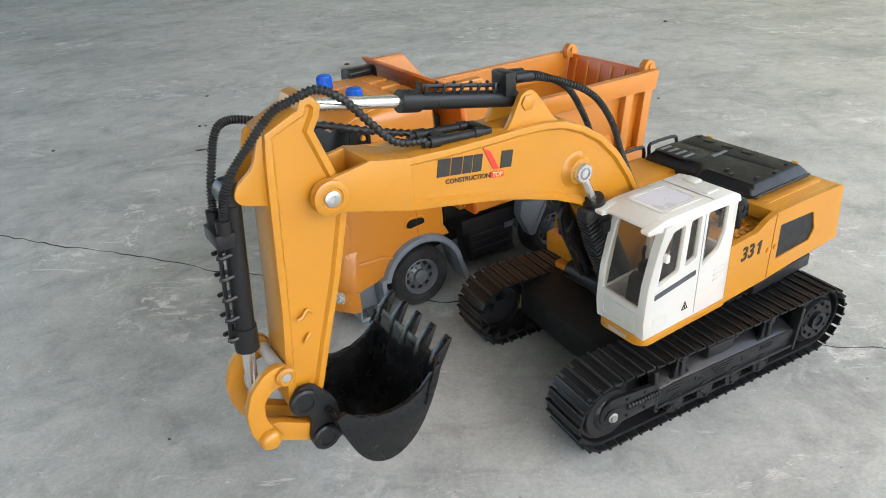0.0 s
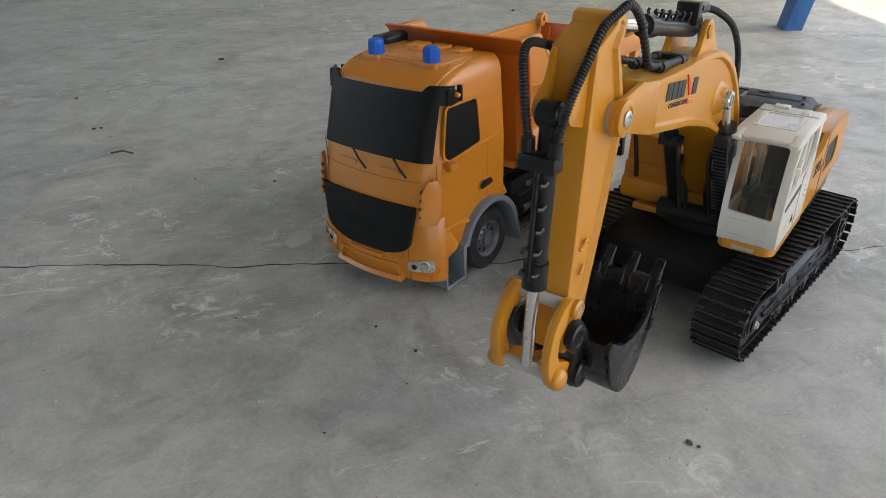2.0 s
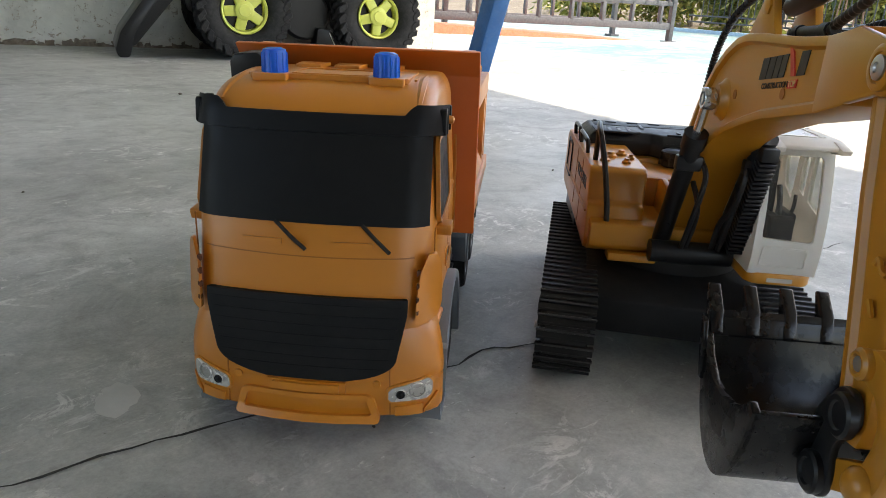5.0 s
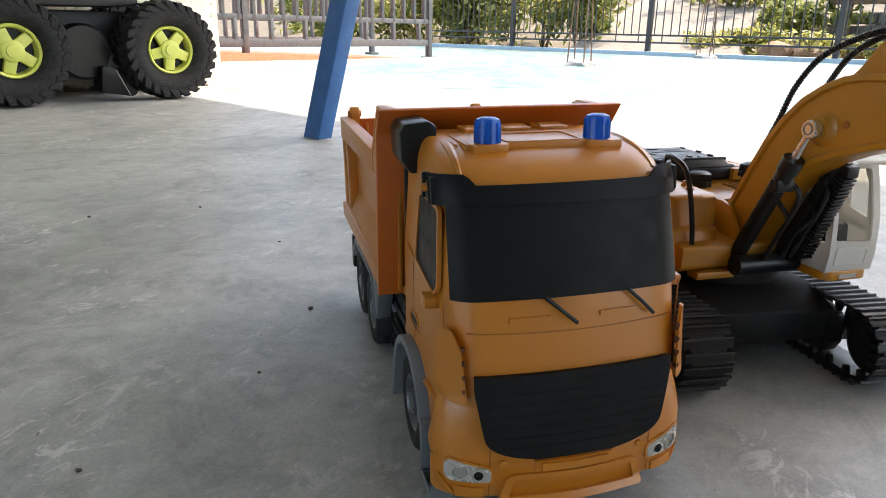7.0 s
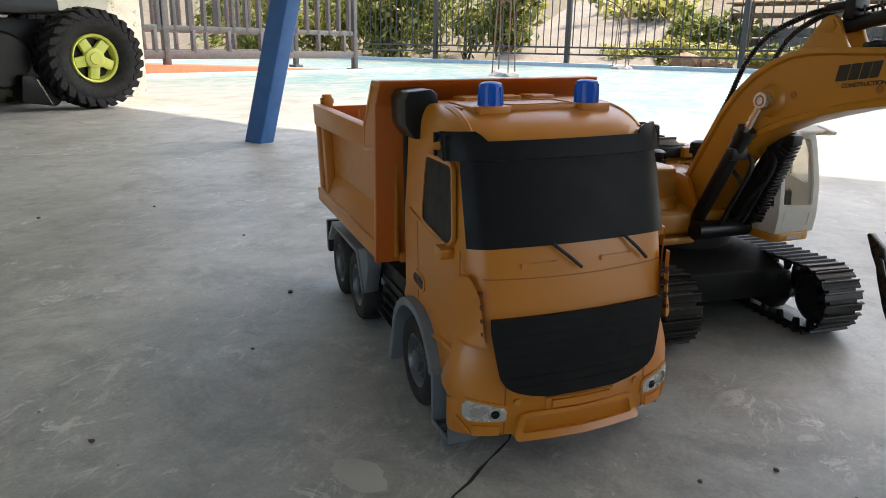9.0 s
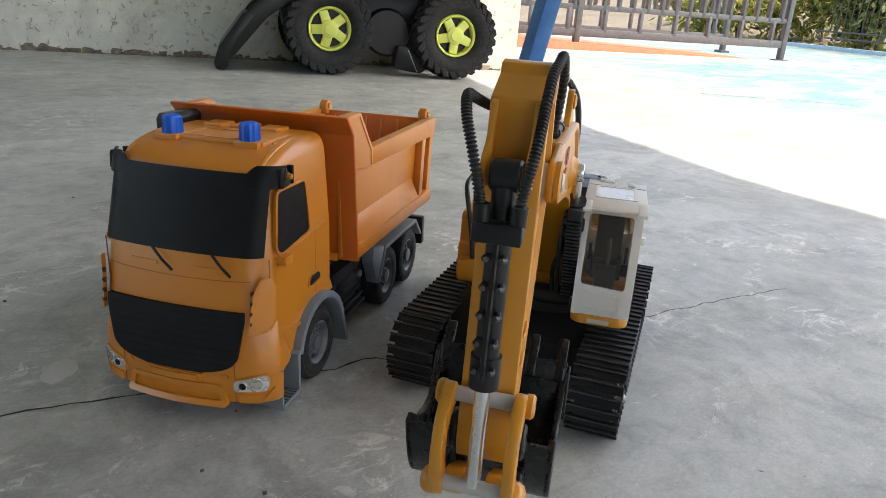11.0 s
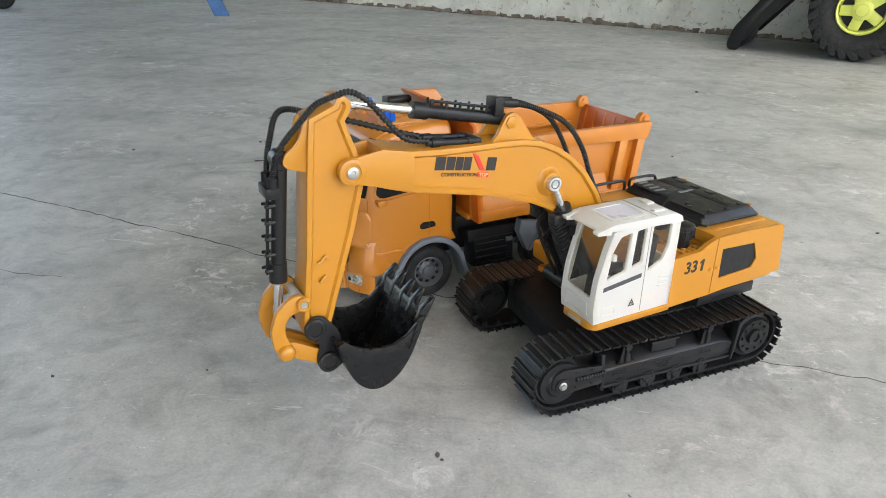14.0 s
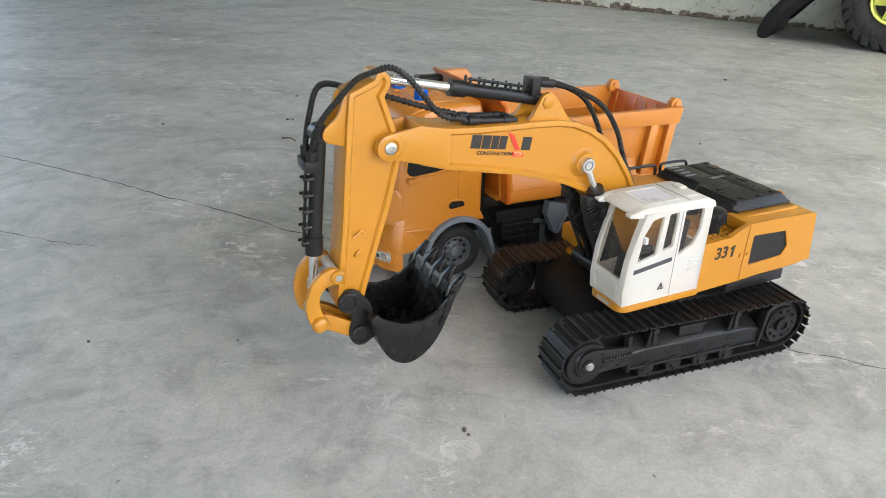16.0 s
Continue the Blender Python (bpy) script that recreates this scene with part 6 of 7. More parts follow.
cab_base = part("cab_base", prism(round_poly([(-0.002, CY0), (0.086, CY0), (0.092, CY0 + 0.005), (0.092, CY1 - 0.006), (0.086, CY1), (-0.002, CY1)], 0.004), 0.0755, 0.0835, "z", 0.0015), EX_YELLOW, exc, "orange sill under the cab")
part("sill_label", box(0.0915, 0.0926, 0.044, 0.061, 0.0775, 0.0805), PALE_GREY, cab_base, "small pale label")
outer = [(0.0025, 0.083)] + [(x, z) for z, x in cab_x] + [(0.012, 0.1705), (0.0035, 0.165), (0.0025, 0.15)]
side_holes = [round_poly([(0.0605, 0.1285), (0.0815, 0.1235), (0.0775, 0.150), (0.0705, 0.1625), (0.058, 0.1645)], 0.002),
              round_poly([(0.0425, 0.1335), (0.0545, 0.1300), (0.0525, 0.1650), (0.0415, 0.1660)], 0.002),
              round_poly([(0.0350, 0.1230), (0.0345, 0.1660), (0.0125, 0.1650), (0.0125, 0.145), (0.0185, 0.131)], 0.002)]
cab_frame = part("cab_frame", holed(outer, side_holes, lambda a, c, w: Vector((a, CY1 - w, c)), 0.0032, 2), WHITE, exc, "white plastic cab with open-framed windows")
part("cab_inner_side", holed(outer, [round_poly([(0.0425, 0.108), (0.0865, 0.106), (0.0755, 0.1625), (0.0425, 0.1645)], 0.003), round_poly([(0.008, 0.110), (0.0385, 0.108), (0.0385, 0.1645), (0.008, 0.163)], 0.003)], lambda a, c, w: Vector((a, CY0 + w, c)), 0.0032, 2), WHITE, cab_frame)
front_hole = round_poly([(CY0 + 0.0045, 0.1085), (CY1 - 0.0065, 0.1065), (CY1 - 0.0065, 0.1635), (CY0 + 0.0045, 0.1635)], 0.003)
part("cab_front", holed([(CY0, 0.083), (CY1, 0.083), (CY1, 0.168), (CY0, 0.168)], [front_hole], lambda a, c, w: Vector((cab_front(c) + 0.0003 - w, a, c)), 0.0035, 6), WHITE, cab_frame)
part("front_panel", holed(round_poly([(CY0 + 0.006, 0.0885), (CY1 - 0.008, 0.0875), (CY1 - 0.008, 0.1025), (CY0 + 0.006, 0.1035)], 0.002), [round_poly([(CY0 + 0.0075, 0.0897), (CY1 - 0.0095, 0.0889), (CY1 - 0.0095, 0.1011), (CY0 + 0.0075, 0.1021)], 0.001)], lambda a, c, w: Vector((cab_front(c) + 0.0002 + w, a, c)), 0.0008), WHITE, cab_frame)
part("cab_back", holed([(CY0, 0.083), (CY1, 0.083), (CY1, 0.166), (CY0, 0.166)], [round_poly([(CY0 + 0.005, 0.128), (CY1 - 0.005, 0.128), (CY1 - 0.005, 0.161), (CY0 + 0.005, 0.161)], 0.003)], lambda a, c, w: Vector((0.0025 + w, a, c)), 0.003), WHITE, cab_frame)
roof = part("cab_roof", prism(round_poly([(0.0005, 0.165), (0.0835, 0.1695), (0.0935, 0.1695), (0.0935, 0.1722), (0.08, 0.1755), (0.012, 0.1745), (0.003, 0.171)], 0.0015), CY0 - 0.001, CY1 + 0.001, "y", 0.0018), WHITE, exc, "white cab roof with a raised hatch")
for y in (CY0 + 0.002, CY1 - 0.002):
    part("roof_horn", prism(round_poly([(0.083, 0.167), (0.0975, 0.1685), (0.0985, 0.1715), (0.083, 0.175)], 0.001), y - 0.0032, y + 0.0032, "y", 0.0008), WHITE, roof)
part("roof_hatch", holed(rounded(0.036, 0.076, CY0 + 0.006, CY1 - 0.006, 0.003), [rounded(0.039, 0.073, CY0 + 0.009, CY1 - 0.009, 0.002)], lambda a, c, w: Vector((a, c, 0.1748 + w)), 0.0012), WHITE, roof)
part("hatch_pane", box(0.0385, 0.0735, CY0 + 0.0085, CY1 - 0.0085, 0.1745, 0.1754), plastic("hatch_pane_grey", (0.62, 0.60, 0.64), 0.3, 0.04, 0.1), roof, "pale lilac-grey hatch pane")
part("roof_seam", box(0.0315, 0.0322, CY0, CY1, 0.1746, 0.1753), SEAM_GREY, roof, "moulded seam")
part("roof_bump", box(0.012, 0.020, CY0 + 0.008, CY0 + 0.02, 0.1738, 0.1765, 0.001), WHITE, roof)
part("roof_bump", box(0.016, 0.028, CY1 - 0.014, CY1 - 0.008, 0.174, 0.1762, 0.0008), WHITE, roof)
# door details
part("door_stripe", holed([(0.0835, 0.1175), (0.0835, 0.1135), (0.0415, 0.1190), (0.0415, 0.1230)], [], lambda a, c, w: Vector((a, CY1 - 0.0004 + w, c)), 0.0009), plastic("stripe_grey", (0.05, 0.055, 0.06), 0.45), cab_frame, "dark slanted stripe")
part("door_seam", box(0.0375, 0.0381, CY1 - 0.0004, CY1 + 0.0003, 0.085, 0.166), SEAM_GREY, cab_frame, "door seam")
part("door_handle", box(0.0755, 0.079, CY1 - 0.001, CY1 + 0.0035, 0.1425, 0.1485, 0.0008), WHITE, cab_frame)
part("warning_sign", holed([(0.0525, 0.0925), (0.0455, 0.0925), (0.049, 0.0995)], [[(0.0512, 0.0932), (0.0468, 0.0932), (0.049, 0.0978)]], lambda a, c, w: Vector((a, CY1 - 0.0002 + w, c)), 0.0006), INK, cab_frame, "small black warning triangle")
part("warning_dot", box(0.0486, 0.0494, CY1 - 0.0002, CY1 + 0.0004, 0.0938, 0.0962), INK, cab_frame)
for k in range(3):
    part("vent_ridge", box(0.008, 0.020, CY1 - 0.0002, CY1 + 0.0008, 0.105 + k * 0.0045, 0.1065 + k * 0.0045, 0.0003), WHITE, cab_frame)
part("small_panel", holed(rounded(0.068, 0.083, 0.089, 0.097, 0.001), [rounded(0.0687, 0.0823, 0.0897, 0.0963, 0.0008)], lambda a, c, w: Vector((a, CY1 - 0.0002 + w, c)), 0.0005), WHITE, cab_frame)
for hole in side_holes:
    part("side_pane", holed([(0.9995 * a, c) for a, c in hole], [], lambda a, c, w: Vector((a, CY1 - 0.0024 + w, c)), 0.0006), CAB_GLASS, cab_frame, "clear plastic window pane").visible_shadow = False
part("front_pane", holed(front_hole, [], lambda a, c, w: Vector((cab_front(c) - 0.0022 + w, a, c)), 0.0006, 3), CAB_GLASS, cab_frame, "clear plastic windscreen").visible_shadow = False
# inside the cab
seat = part("seat", box(0.016, 0.046, 0.040, 0.066, 0.0835, 0.112, 0.004, 3), BLACK, exc, "black plastic driver's seat")
part("seat_back", prism(round_poly([(0.018, 0.108), (0.030, 0.108), (0.024, 0.150), (0.014, 0.150)], 0.003), 0.042, 0.064, "y", 0.002), BLACK, seat)
for y in (0.0385, 0.0675):
    part("armrest", box(0.030, 0.056, y - 0.003, y + 0.003, 0.106, 0.117, 0.0015), BLACK, seat)
    part("joystick", tube(curve_points([(0.052, y, 0.116), (0.054, y, 0.124), (0.053, y, 0.131)], 6), 0.0014, 6), BLACK, seat)
part("console", prism(round_poly([(0.062, 0.0835), (0.080, 0.0835), (0.076, 0.118), (0.068, 0.120)], 0.003), 0.045, 0.061, "y", 0.0015), BLACK, exc, "black plastic control console")
part("steering_column", tube(curve_points([(0.068, 0.053, 0.115), (0.063, 0.053, 0.130), (0.058, 0.053, 0.138)], 6), 0.002, 8), BLACK, exc)

# ---- boom ----
AY = 0.003
CW = {1: 0.0205, -1: 0.0235}
boom_out = [(0.262, 0.2475), (0.243, 0.2430), (0.210, 0.2410), (0.180, 0.2405), (0.155, 0.2405), (0.135, 0.2395), (0.118, 0.2365), (0.101, 0.2295), (0.084, 0.2190), (0.067, 0.2030), (0.052, 0.1830), (0.038, 0.1580), (0.022, 0.1280), (0.008, 0.1040), (0.012, 0.0900), (0.030, 0.0850), (0.044, 0.0940), (0.056, 0.1180), (0.070, 0.1430), (0.086, 0.1610), (0.104, 0.1735), (0.124, 0.1825), (0.149, 0.1905), (0.174, 0.1975), (0.212, 0.2050), (0.240, 0.2105), (0.262, 0.2170)]
boom = part("boom", prism(boom_out, AY - 0.0165, AY + 0.0165, "y", 0.0008, 2, (0.0034, 0.0023)), EX_YELLOW, exc, "curved yellow boom arm with raised edges")
for s in (1, -1):
    fork = arc(0.287, 0.2335, 0.0103, -105, 105, 12) + [(0.262, 0.2470), (0.236, 0.2425), (0.236, 0.2100), (0.262, 0.2175)]
    lo, hi = sorted((AY + s * 0.0130, AY + s * 0.0168))
    part("boom_fork", prism(fork, lo, hi, "y", 0.001, 2), EX_YELLOW, boom)
    prof = [(0.0101, 0), (0.0101, 0.0022), (0.0088, 0.003), (0.0066, 0.003), (0.0061, 0.0022), (0.0, 0.0022)] if s > 0 else [(0.0085, 0), (0.0085, 0.0016), (0.0075, 0.0022), (0.0058, 0.0022), (0.0054, 0.0014), (0.0, 0.0014)]
    c = (0.287, AY + s * 0.0168, 0.2335)
    boss = part("pin_boss", lathe(prof if s > 0 else [(r, -h) for r, h in prof][::-1], 26, c, "y"), EX_YELLOW, boom)
    prof = [(0.0046, 0.0), (0.0046, 0.0034), (0.0036, 0.0041), (0.0020, 0.0041), (0.0015, 0.0031), (0, 0.0031)] if s > 0 else [(0.0046, 0.0), (0.0046, 0.0024), (0.0036, 0.0030), (0.0020, 0.0030), (0.0014, 0.0022), (0, 0.0022)]
    part("pin_screw", lathe(prof if s > 0 else [(r, -h) for r, h in prof][::-1], 18, c, "y"), SCREW, boss, "shiny steel pin screw")
    # boom cylinder
    prof = [(0.0130, -0.0008), (0.0112, 0.0004), (0.0098, 0.0024), (0.0090, 0.0040), (0.0, 0.0040)]
    c = (0.1065, AY + s * 0.0152, 0.1995)
    part("cylinder_boss", lathe(prof if s > 0 else [(r, -h) for r, h in prof][::-1], 22, c, "y"), EX_YELLOW, boom)
    cyl = part("boom_cylinder_rod", rod((0.1065, AY + s * CW[s], 0.1995), (0.080, AY + s * CW[s], 0.147), 0.0030, n=14), STEEL, exc, "polished boom cylinder rod")
    ring_prof = [(0.0032, -0.0036), (0.0062, -0.0036), (0.0068, -0.0028), (0.0068, 0.0028), (0.0062, 0.0036), (0.0032, 0.0036)]
    part("rod_eye", lathe(ring_prof, 22, (0.1065, AY + s * CW[s], 0.1995), "y"), STEEL, cyl)
    part("eye_bolt", rod((0.1065, AY + s * 0.0165, 0.1995), (0.1065, AY + s * (CW[s] + 0.0023), 0.1995), 0.0034, n=12), SCREW, cyl)
    gap_prof = [(0.0033, 0.0), (0.0033, 0.0006), (0.0042, 0.0006), (0.0042, 0.0)]
    part("eye_gap", lathe(gap_prof if s > 0 else [(r, -h) for r, h in gap_prof][::-1], 18, (0.1065, AY + s * (CW[s] + 0.0034), 0.1995), "y", caps=False), GREY, cyl)
    barrel = part("boom_cylinder", rod((0.0925, AY + s * CW[s], 0.1725), (0.047, AY + s * CW[s], 0.0845), 0.0066, n=18), BLACK, exc, "black boom cylinder barrel")
    part("collar", rod((0.0945, AY + s * CW[s], 0.1762), (0.0895, AY + s * CW[s], 0.1665), 0.0078, n=18), BLACK, barrel)
    part("clamp", box(0.083, 0.091, AY + s * CW[s] - 0.0085, AY + s * CW[s] + 0.0085, 0.150, 0.160, 0.0015), BLACK, barrel)
    for k, (x0, z0) in enumerate(((0.088, 0.158), (0.080, 0.140))):
        part("hose", tube(curve_points([(x0 - 0.004, AY + s * 0.0150, z0), (x0 + 0.006, AY + s * 0.0125, z0 - 0.012), (0.079 - 0.004 * k, AY + s * (0.0125 - 0.004 * k), 0.112), (0.068 - 0.003 * k, AY + s * (0.013 - 0.004 * k), 0.090)], 18), 0.0019, 8), HOSE, exc, "thin black hose")
    part("foot_bracket", prism(round_poly([(-0.01, 0.095), (0.050, 0.080), (0.052, 0.092), (0.030, 0.125), (0.016, 0.128), (-0.008, 0.118)], 0.003), *sorted((AY + s * 0.0172, AY + s * 0.0212)), "y", 0.001), EX_YELLOW, exc)
for x, z in ((0.195, 0.2135), (0.252, 0.2350), (0.126, 0.2050)):
    part("screw_hole", lathe([(0, -0.0004), (0.0028, -0.0004), (0.0028, 0.0006), (0, 0.0006)], 14, (x, AY - 0.0143, z), "y"), SEAM, boom, "small dark screw hole")
part("hose_manifold", rod((0.060, -0.030, 0.0835), (0.060, 0.028, 0.0835), 0.0082, n=18), BLACK, exc, "black hose manifold at the boom foot")
# ribbed hose chain beside the cab
G0, G1 = Vector((0.069, 0.0255, 0.092)), Vector((0.0990, 0.0245, 0.1640))
gd = (G1 - G0).normalized()
gn = Vector((gd.z, 0, -gd.x))
chain = part("hose_chain", tube([G0, G1], 0.0042, 8), BLACK, exc, "ribbed black hose chain beside the cab")
for k in range(22):
    q = G0.lerp(G1, (k + 0.5) / 22)
    link_bm = box(-0.0011, 0.0011, -0.0055, 0.0055, -0.0040, 0.0068, 0.0004, 1)
    link_bm.transform(Matrix(((gd.x, 0, gn.x, q.x), (0, 1, 0, q.y), (gd.z, 0, gn.z, q.z), (0, 0, 0, 1))))
    part("chain_link", link_bm, BLACK, chain)
part("chain_end", box(0.094, 0.106, 0.019, 0.030, 0.162, 0.171, 0.0015), BLACK_DUSTY, chain)
# cable stay lug and stick cylinder
for s in (1, -1):
    part("cylinder_lug", prism(round_poly([(0.166, 0.238), (0.160, 0.245), (0.152, 0.2605), (0.145, 0.2625), (0.139, 0.258), (0.126, 0.241), (0.120, 0.2365), (0.15, 0.236)], 0.003), *sorted((AY + s * 0.0085, AY + s * 0.0125)), "y", 0.0009), EX_YELLOW, boom)
    prof = [(0.0052, 0), (0.0052, 0.0012), (0.003, 0.002), (0, 0.002)]
    part("lug_cap", lathe(prof if s > 0 else [(r, -h) for r, h in prof][::-1], 6, (0.1475, AY + s * 0.0125, 0.2545), "y"), EX_YELLOW, boom)
C0, C1, C2 = Vector((0.1475, AY, 0.2545)), Vector((0.230, AY, 0.2700)), Vector((0.286, AY, 0.2800))
stick_cyl = part("stick_cylinder", rod(C0, C1, 0.0053, n=20), BLACK, exc, "glossy black stick cylinder barrel")
part("collar", rod(C1 - (C1 - C0).normalized() * 0.012, C1 + (C1 - C0).normalized() * 0.001, 0.0066, n=20), BLACK, stick_cyl)
part("stick_cylinder_rod", rod(C1, C2, 0.0036, n=16), STEEL, exc, "polished stick cylinder rod")
# clip rail over the barrel
d = (C1 - C0).normalized()
n_up = Vector((-d.z, 0, d.x))
part("clip_rail", tube([C0 + d * 0.012 + n_up * 0.0084, C0 + d * 0.070 + n_up * 0.0082], 0.0013, 6), BLACK, stick_cyl)
for k in range(5):
    p = C0 + d * (0.020 + k * 0.0125)
    clip = B()
    tube([p + n_up * 0.004 + Vector((0, 0.003, 0)), p + n_up * 0.0085 + Vector((0, 0.0045, 0)), p + n_up * 0.0100 + Vector((0, 0.0038, 0))], 0.0011, 6, clip)
    tube([p + n_up * 0.004 - Vector((0, 0.003, 0)), p + n_up * 0.0085 - Vector((0, 0.0045, 0)), p + n_up * 0.0100 - Vector((0, 0.0038, 0))], 0.0011, 6, clip)
    part("hose_clip", clip, BLACK, stick_cyl)
block = part("hose_block", box(0.1515, 0.1600, AY - 0.0075, AY + 0.0075, 0.2590, 0.2735, 0.0010), BLACK, exc, "black hose coupling block")
for s in (1, -1):
    part("coupling", rod((0.152, AY + s * 0.0045, 0.2690), (0.138, AY + s * 0.0045, 0.2675), 0.0036, n=12), BLACK, block)
    part("hose", corrugated([(0.140, AY + s * 0.0045, 0.2677), (0.118, AY + s * 0.008, 0.2615), (0.092, AY + s * 0.012, 0.2480), (0.074, AY + s * 0.014, 0.2260), (0.060, AY + s * 0.013, 0.1980), (0.042, AY + s * 0.012, 0.1660)], 0.0024, 0.0024), HOSE, exc, "ribbed black hose over the boom back")
    fit_ = part("hose_fitting", rod((0.222, AY + s * 0.008, 0.2450), (0.178, AY + s * 0.008, 0.2420), 0.0026, n=12), BLACK_DUSTY, exc, "black hose pipe clipped to the boom top")
    part("pipe_clip", rod((0.218, AY + s * 0.008, 0.2447), (0.211, AY + s * 0.008, 0.2442), 0.0036, n=12), BLACK_DUSTY, fit_)
    part("pipe_clip", rod((0.186, AY + s * 0.008, 0.2425), (0.181, AY + s * 0.008, 0.2422), 0.0034, n=12), BLACK_DUSTY, fit_)
part("pipe_cap", box(0.173, 0.180, AY - 0.0105, AY + 0.0105, 0.2385, 0.2440, 0.0014), BLACK_DUSTY, exc)
part("pipe_bridge", box(0.202, 0.210, AY - 0.0085, AY + 0.0085, 0.2408, 0.2452, 0.0012), BLACK_DUSTY, exc)
# printed badge on both sides of the boom: plain bars and a red slash, with the readable line under it
for s in (1, -1):
    y = AY + s * 0.0143
    flip = -1 if s > 0 else 1

    def badge(a, c, w, s=s, y=y):
        # a runs along the boom in reading direction, c up
        return Vector((0.189 - s * a, y + s * w, 0.2262 + c - s * a * 0.140))
    shapes = [[(a0, -0.0055), (a0 + wd, -0.0055), (a0 + wd + 0.0018, 0.0055), (a0 + 0.0018, 0.0055)] for a0, wd in ((-0.0290, 0.0088), (-0.0192, 0.0076), (-0.0106, 0.0064), (-0.0034, 0.0066), (0.0180, 0.0086))]
    for shape in shapes:
        part("badge_bar", holed(shape, [], badge, 0.0004), INK, boom, "black printed badge shape")
    part("badge_slash", holed([(0.0050, 0.0090), (0.0105, 0.0065), (0.0170, -0.0055), (0.0125, -0.0055)], [], badge, 0.0006), RED_INK, boom, "red slash of the printed badge")
    part("badge_tag", holed([(0.0105, -0.0112), (0.0205, -0.0112), (0.0205, -0.0072), (0.0105, -0.0072)], [], badge, 0.0004), RED_INK, boom, "small red printed tag")
    ex_dir = Vector((-s, 0, -s * 0.140)).normalized()
    up_dir = Vector((0, 0, 1)) - ex_dir * ex_dir.z
    up_dir.normalize()
    nrm = ex_dir.cross(up_dir)
    for text, a, mat, nm, lift_ in (("CONSTRUCTION", -0.0065, INK, "badge_line", 0.0003), ("TOP", 0.0155, plastic("pale_ink", (0.7, 0.45, 0.2), 0.5), "badge_word", 0.0006)):
        o = badge(a, -0.0092, lift_)
        m = Matrix(((ex_dir.x, up_dir.x, nrm.x, o.x), (ex_dir.y, up_dir.y, nrm.y, o.y), (ex_dir.z, up_dir.z, nrm.z, o.z), (0, 0, 0, 1)))
        letters(text, 0.0042, mat, nm, boom, m, "small printed word line", 0.0001, 0.0, 1.0 if text == "TOP" else 1.02)

# ---- stick ----
stick_out = [(0.2962, 0.2822), (0.2945, 0.2868), (0.2880, 0.2880), (0.2835, 0.2825), (0.2850, 0.2760), (0.2890, 0.2700), (0.2780, 0.2400), (0.2760, 0.2220), (0.2850, 0.1850), (0.2985, 0.1400), (0.3085, 0.1060), (0.3150, 0.0985), (0.3265, 0.1010), (0.3290, 0.1110), (0.3262, 0.1440), (0.3232, 0.1720), (0.3212, 0.2020), (0.3190, 0.2320), (0.3172, 0.2560), (0.3152, 0.2740)]
stick = part("stick", prism(stick_out, AY - 0.0128, AY + 0.0128, "y", 0.0008, 2, (0.0032, 0.0023)), EX_YELLOW, exc, "yellow dipper stick hanging down")
for s in (1, -1):
    part("raised_mark", tube(curve_points([(0.3060, AY + s * 0.0122, 0.1660), (0.3090, AY + s * 0.0126, 0.1690), (0.3120, AY + s * 0.0126, 0.1655), (0.3150, AY + s * 0.0122, 0.1645)], 8), 0.0011, 6), EX_YELLOW, stick)
    part("raised_mark", tube(curve_points([(0.3090, AY + s * 0.0122, 0.1530), (0.3120, AY + s * 0.0126, 0.1505), (0.3130, AY + s * 0.0122, 0.1480)], 6), 0.0011, 6), EX_YELLOW, stick)
for s in (1, -1):
    # thin cheek plate that carries the bucket cylinder's upper pin
    part("cheek_plate", prism(round_poly([(0.2900, 0.2800), (0.3000, 0.2790), (0.3120, 0.2738), (0.3180, 0.2722), (0.3215, 0.2610), (0.3245, 0.2562), (0.3330, 0.2500), (0.3352, 0.2440), (0.3320, 0.2396), (0.3170, 0.2352), (0.3060, 0.2400)], 0.0022, 3), *sorted((AY + s * 0.0070, AY + s * 0.0096) if s > 0 else (AY - 0.0090, AY - 0.0118)), "y", 0.0006), EX_YELLOW, stick)
part("pivot_sleeve", rod((0.287, AY - 0.0135, 0.2335), (0.287, AY + 0.0135, 0.2335), 0.0085, n=22), PALE_GREY, exc, "pale pivot sleeve in the boom fork")
# bucket cylinder down the front of the stick
B0, B1, B2 = Vector((0.3345, AY, 0.2450)), Vector((0.3425, AY, 0.1520)), Vector((0.3462, AY, 0.1000))
bcyl = part("bucket_cylinder", rod(B0, B1, 0.0056, n=20), BLACK, exc, "glossy black bucket cylinder barrel")
part("collar", rod(B1 + Vector((-0.0006, 0, 0.014)), B1 - Vector((0, 0, 0.001)), 0.0070, n=20), BLACK, bcyl)
part("cylinder_head", lathe([(0, -0.0066), (0.0060, -0.0066), (0.0070, -0.0055), (0.0070, 0.0055), (0.0060, 0.0066), (0, 0.0066)], 20, B0, "y"), BLACK, bcyl)
part("bucket_cylinder_rod", rod(B1, B2, 0.0036, n=16), STEEL, exc, "polished bucket cylinder rod")
part("clip_rail", tube([Vector((0.3452, AY, 0.2195)), Vector((0.3502, AY, 0.158))], 0.0013, 6), BLACK, bcyl)
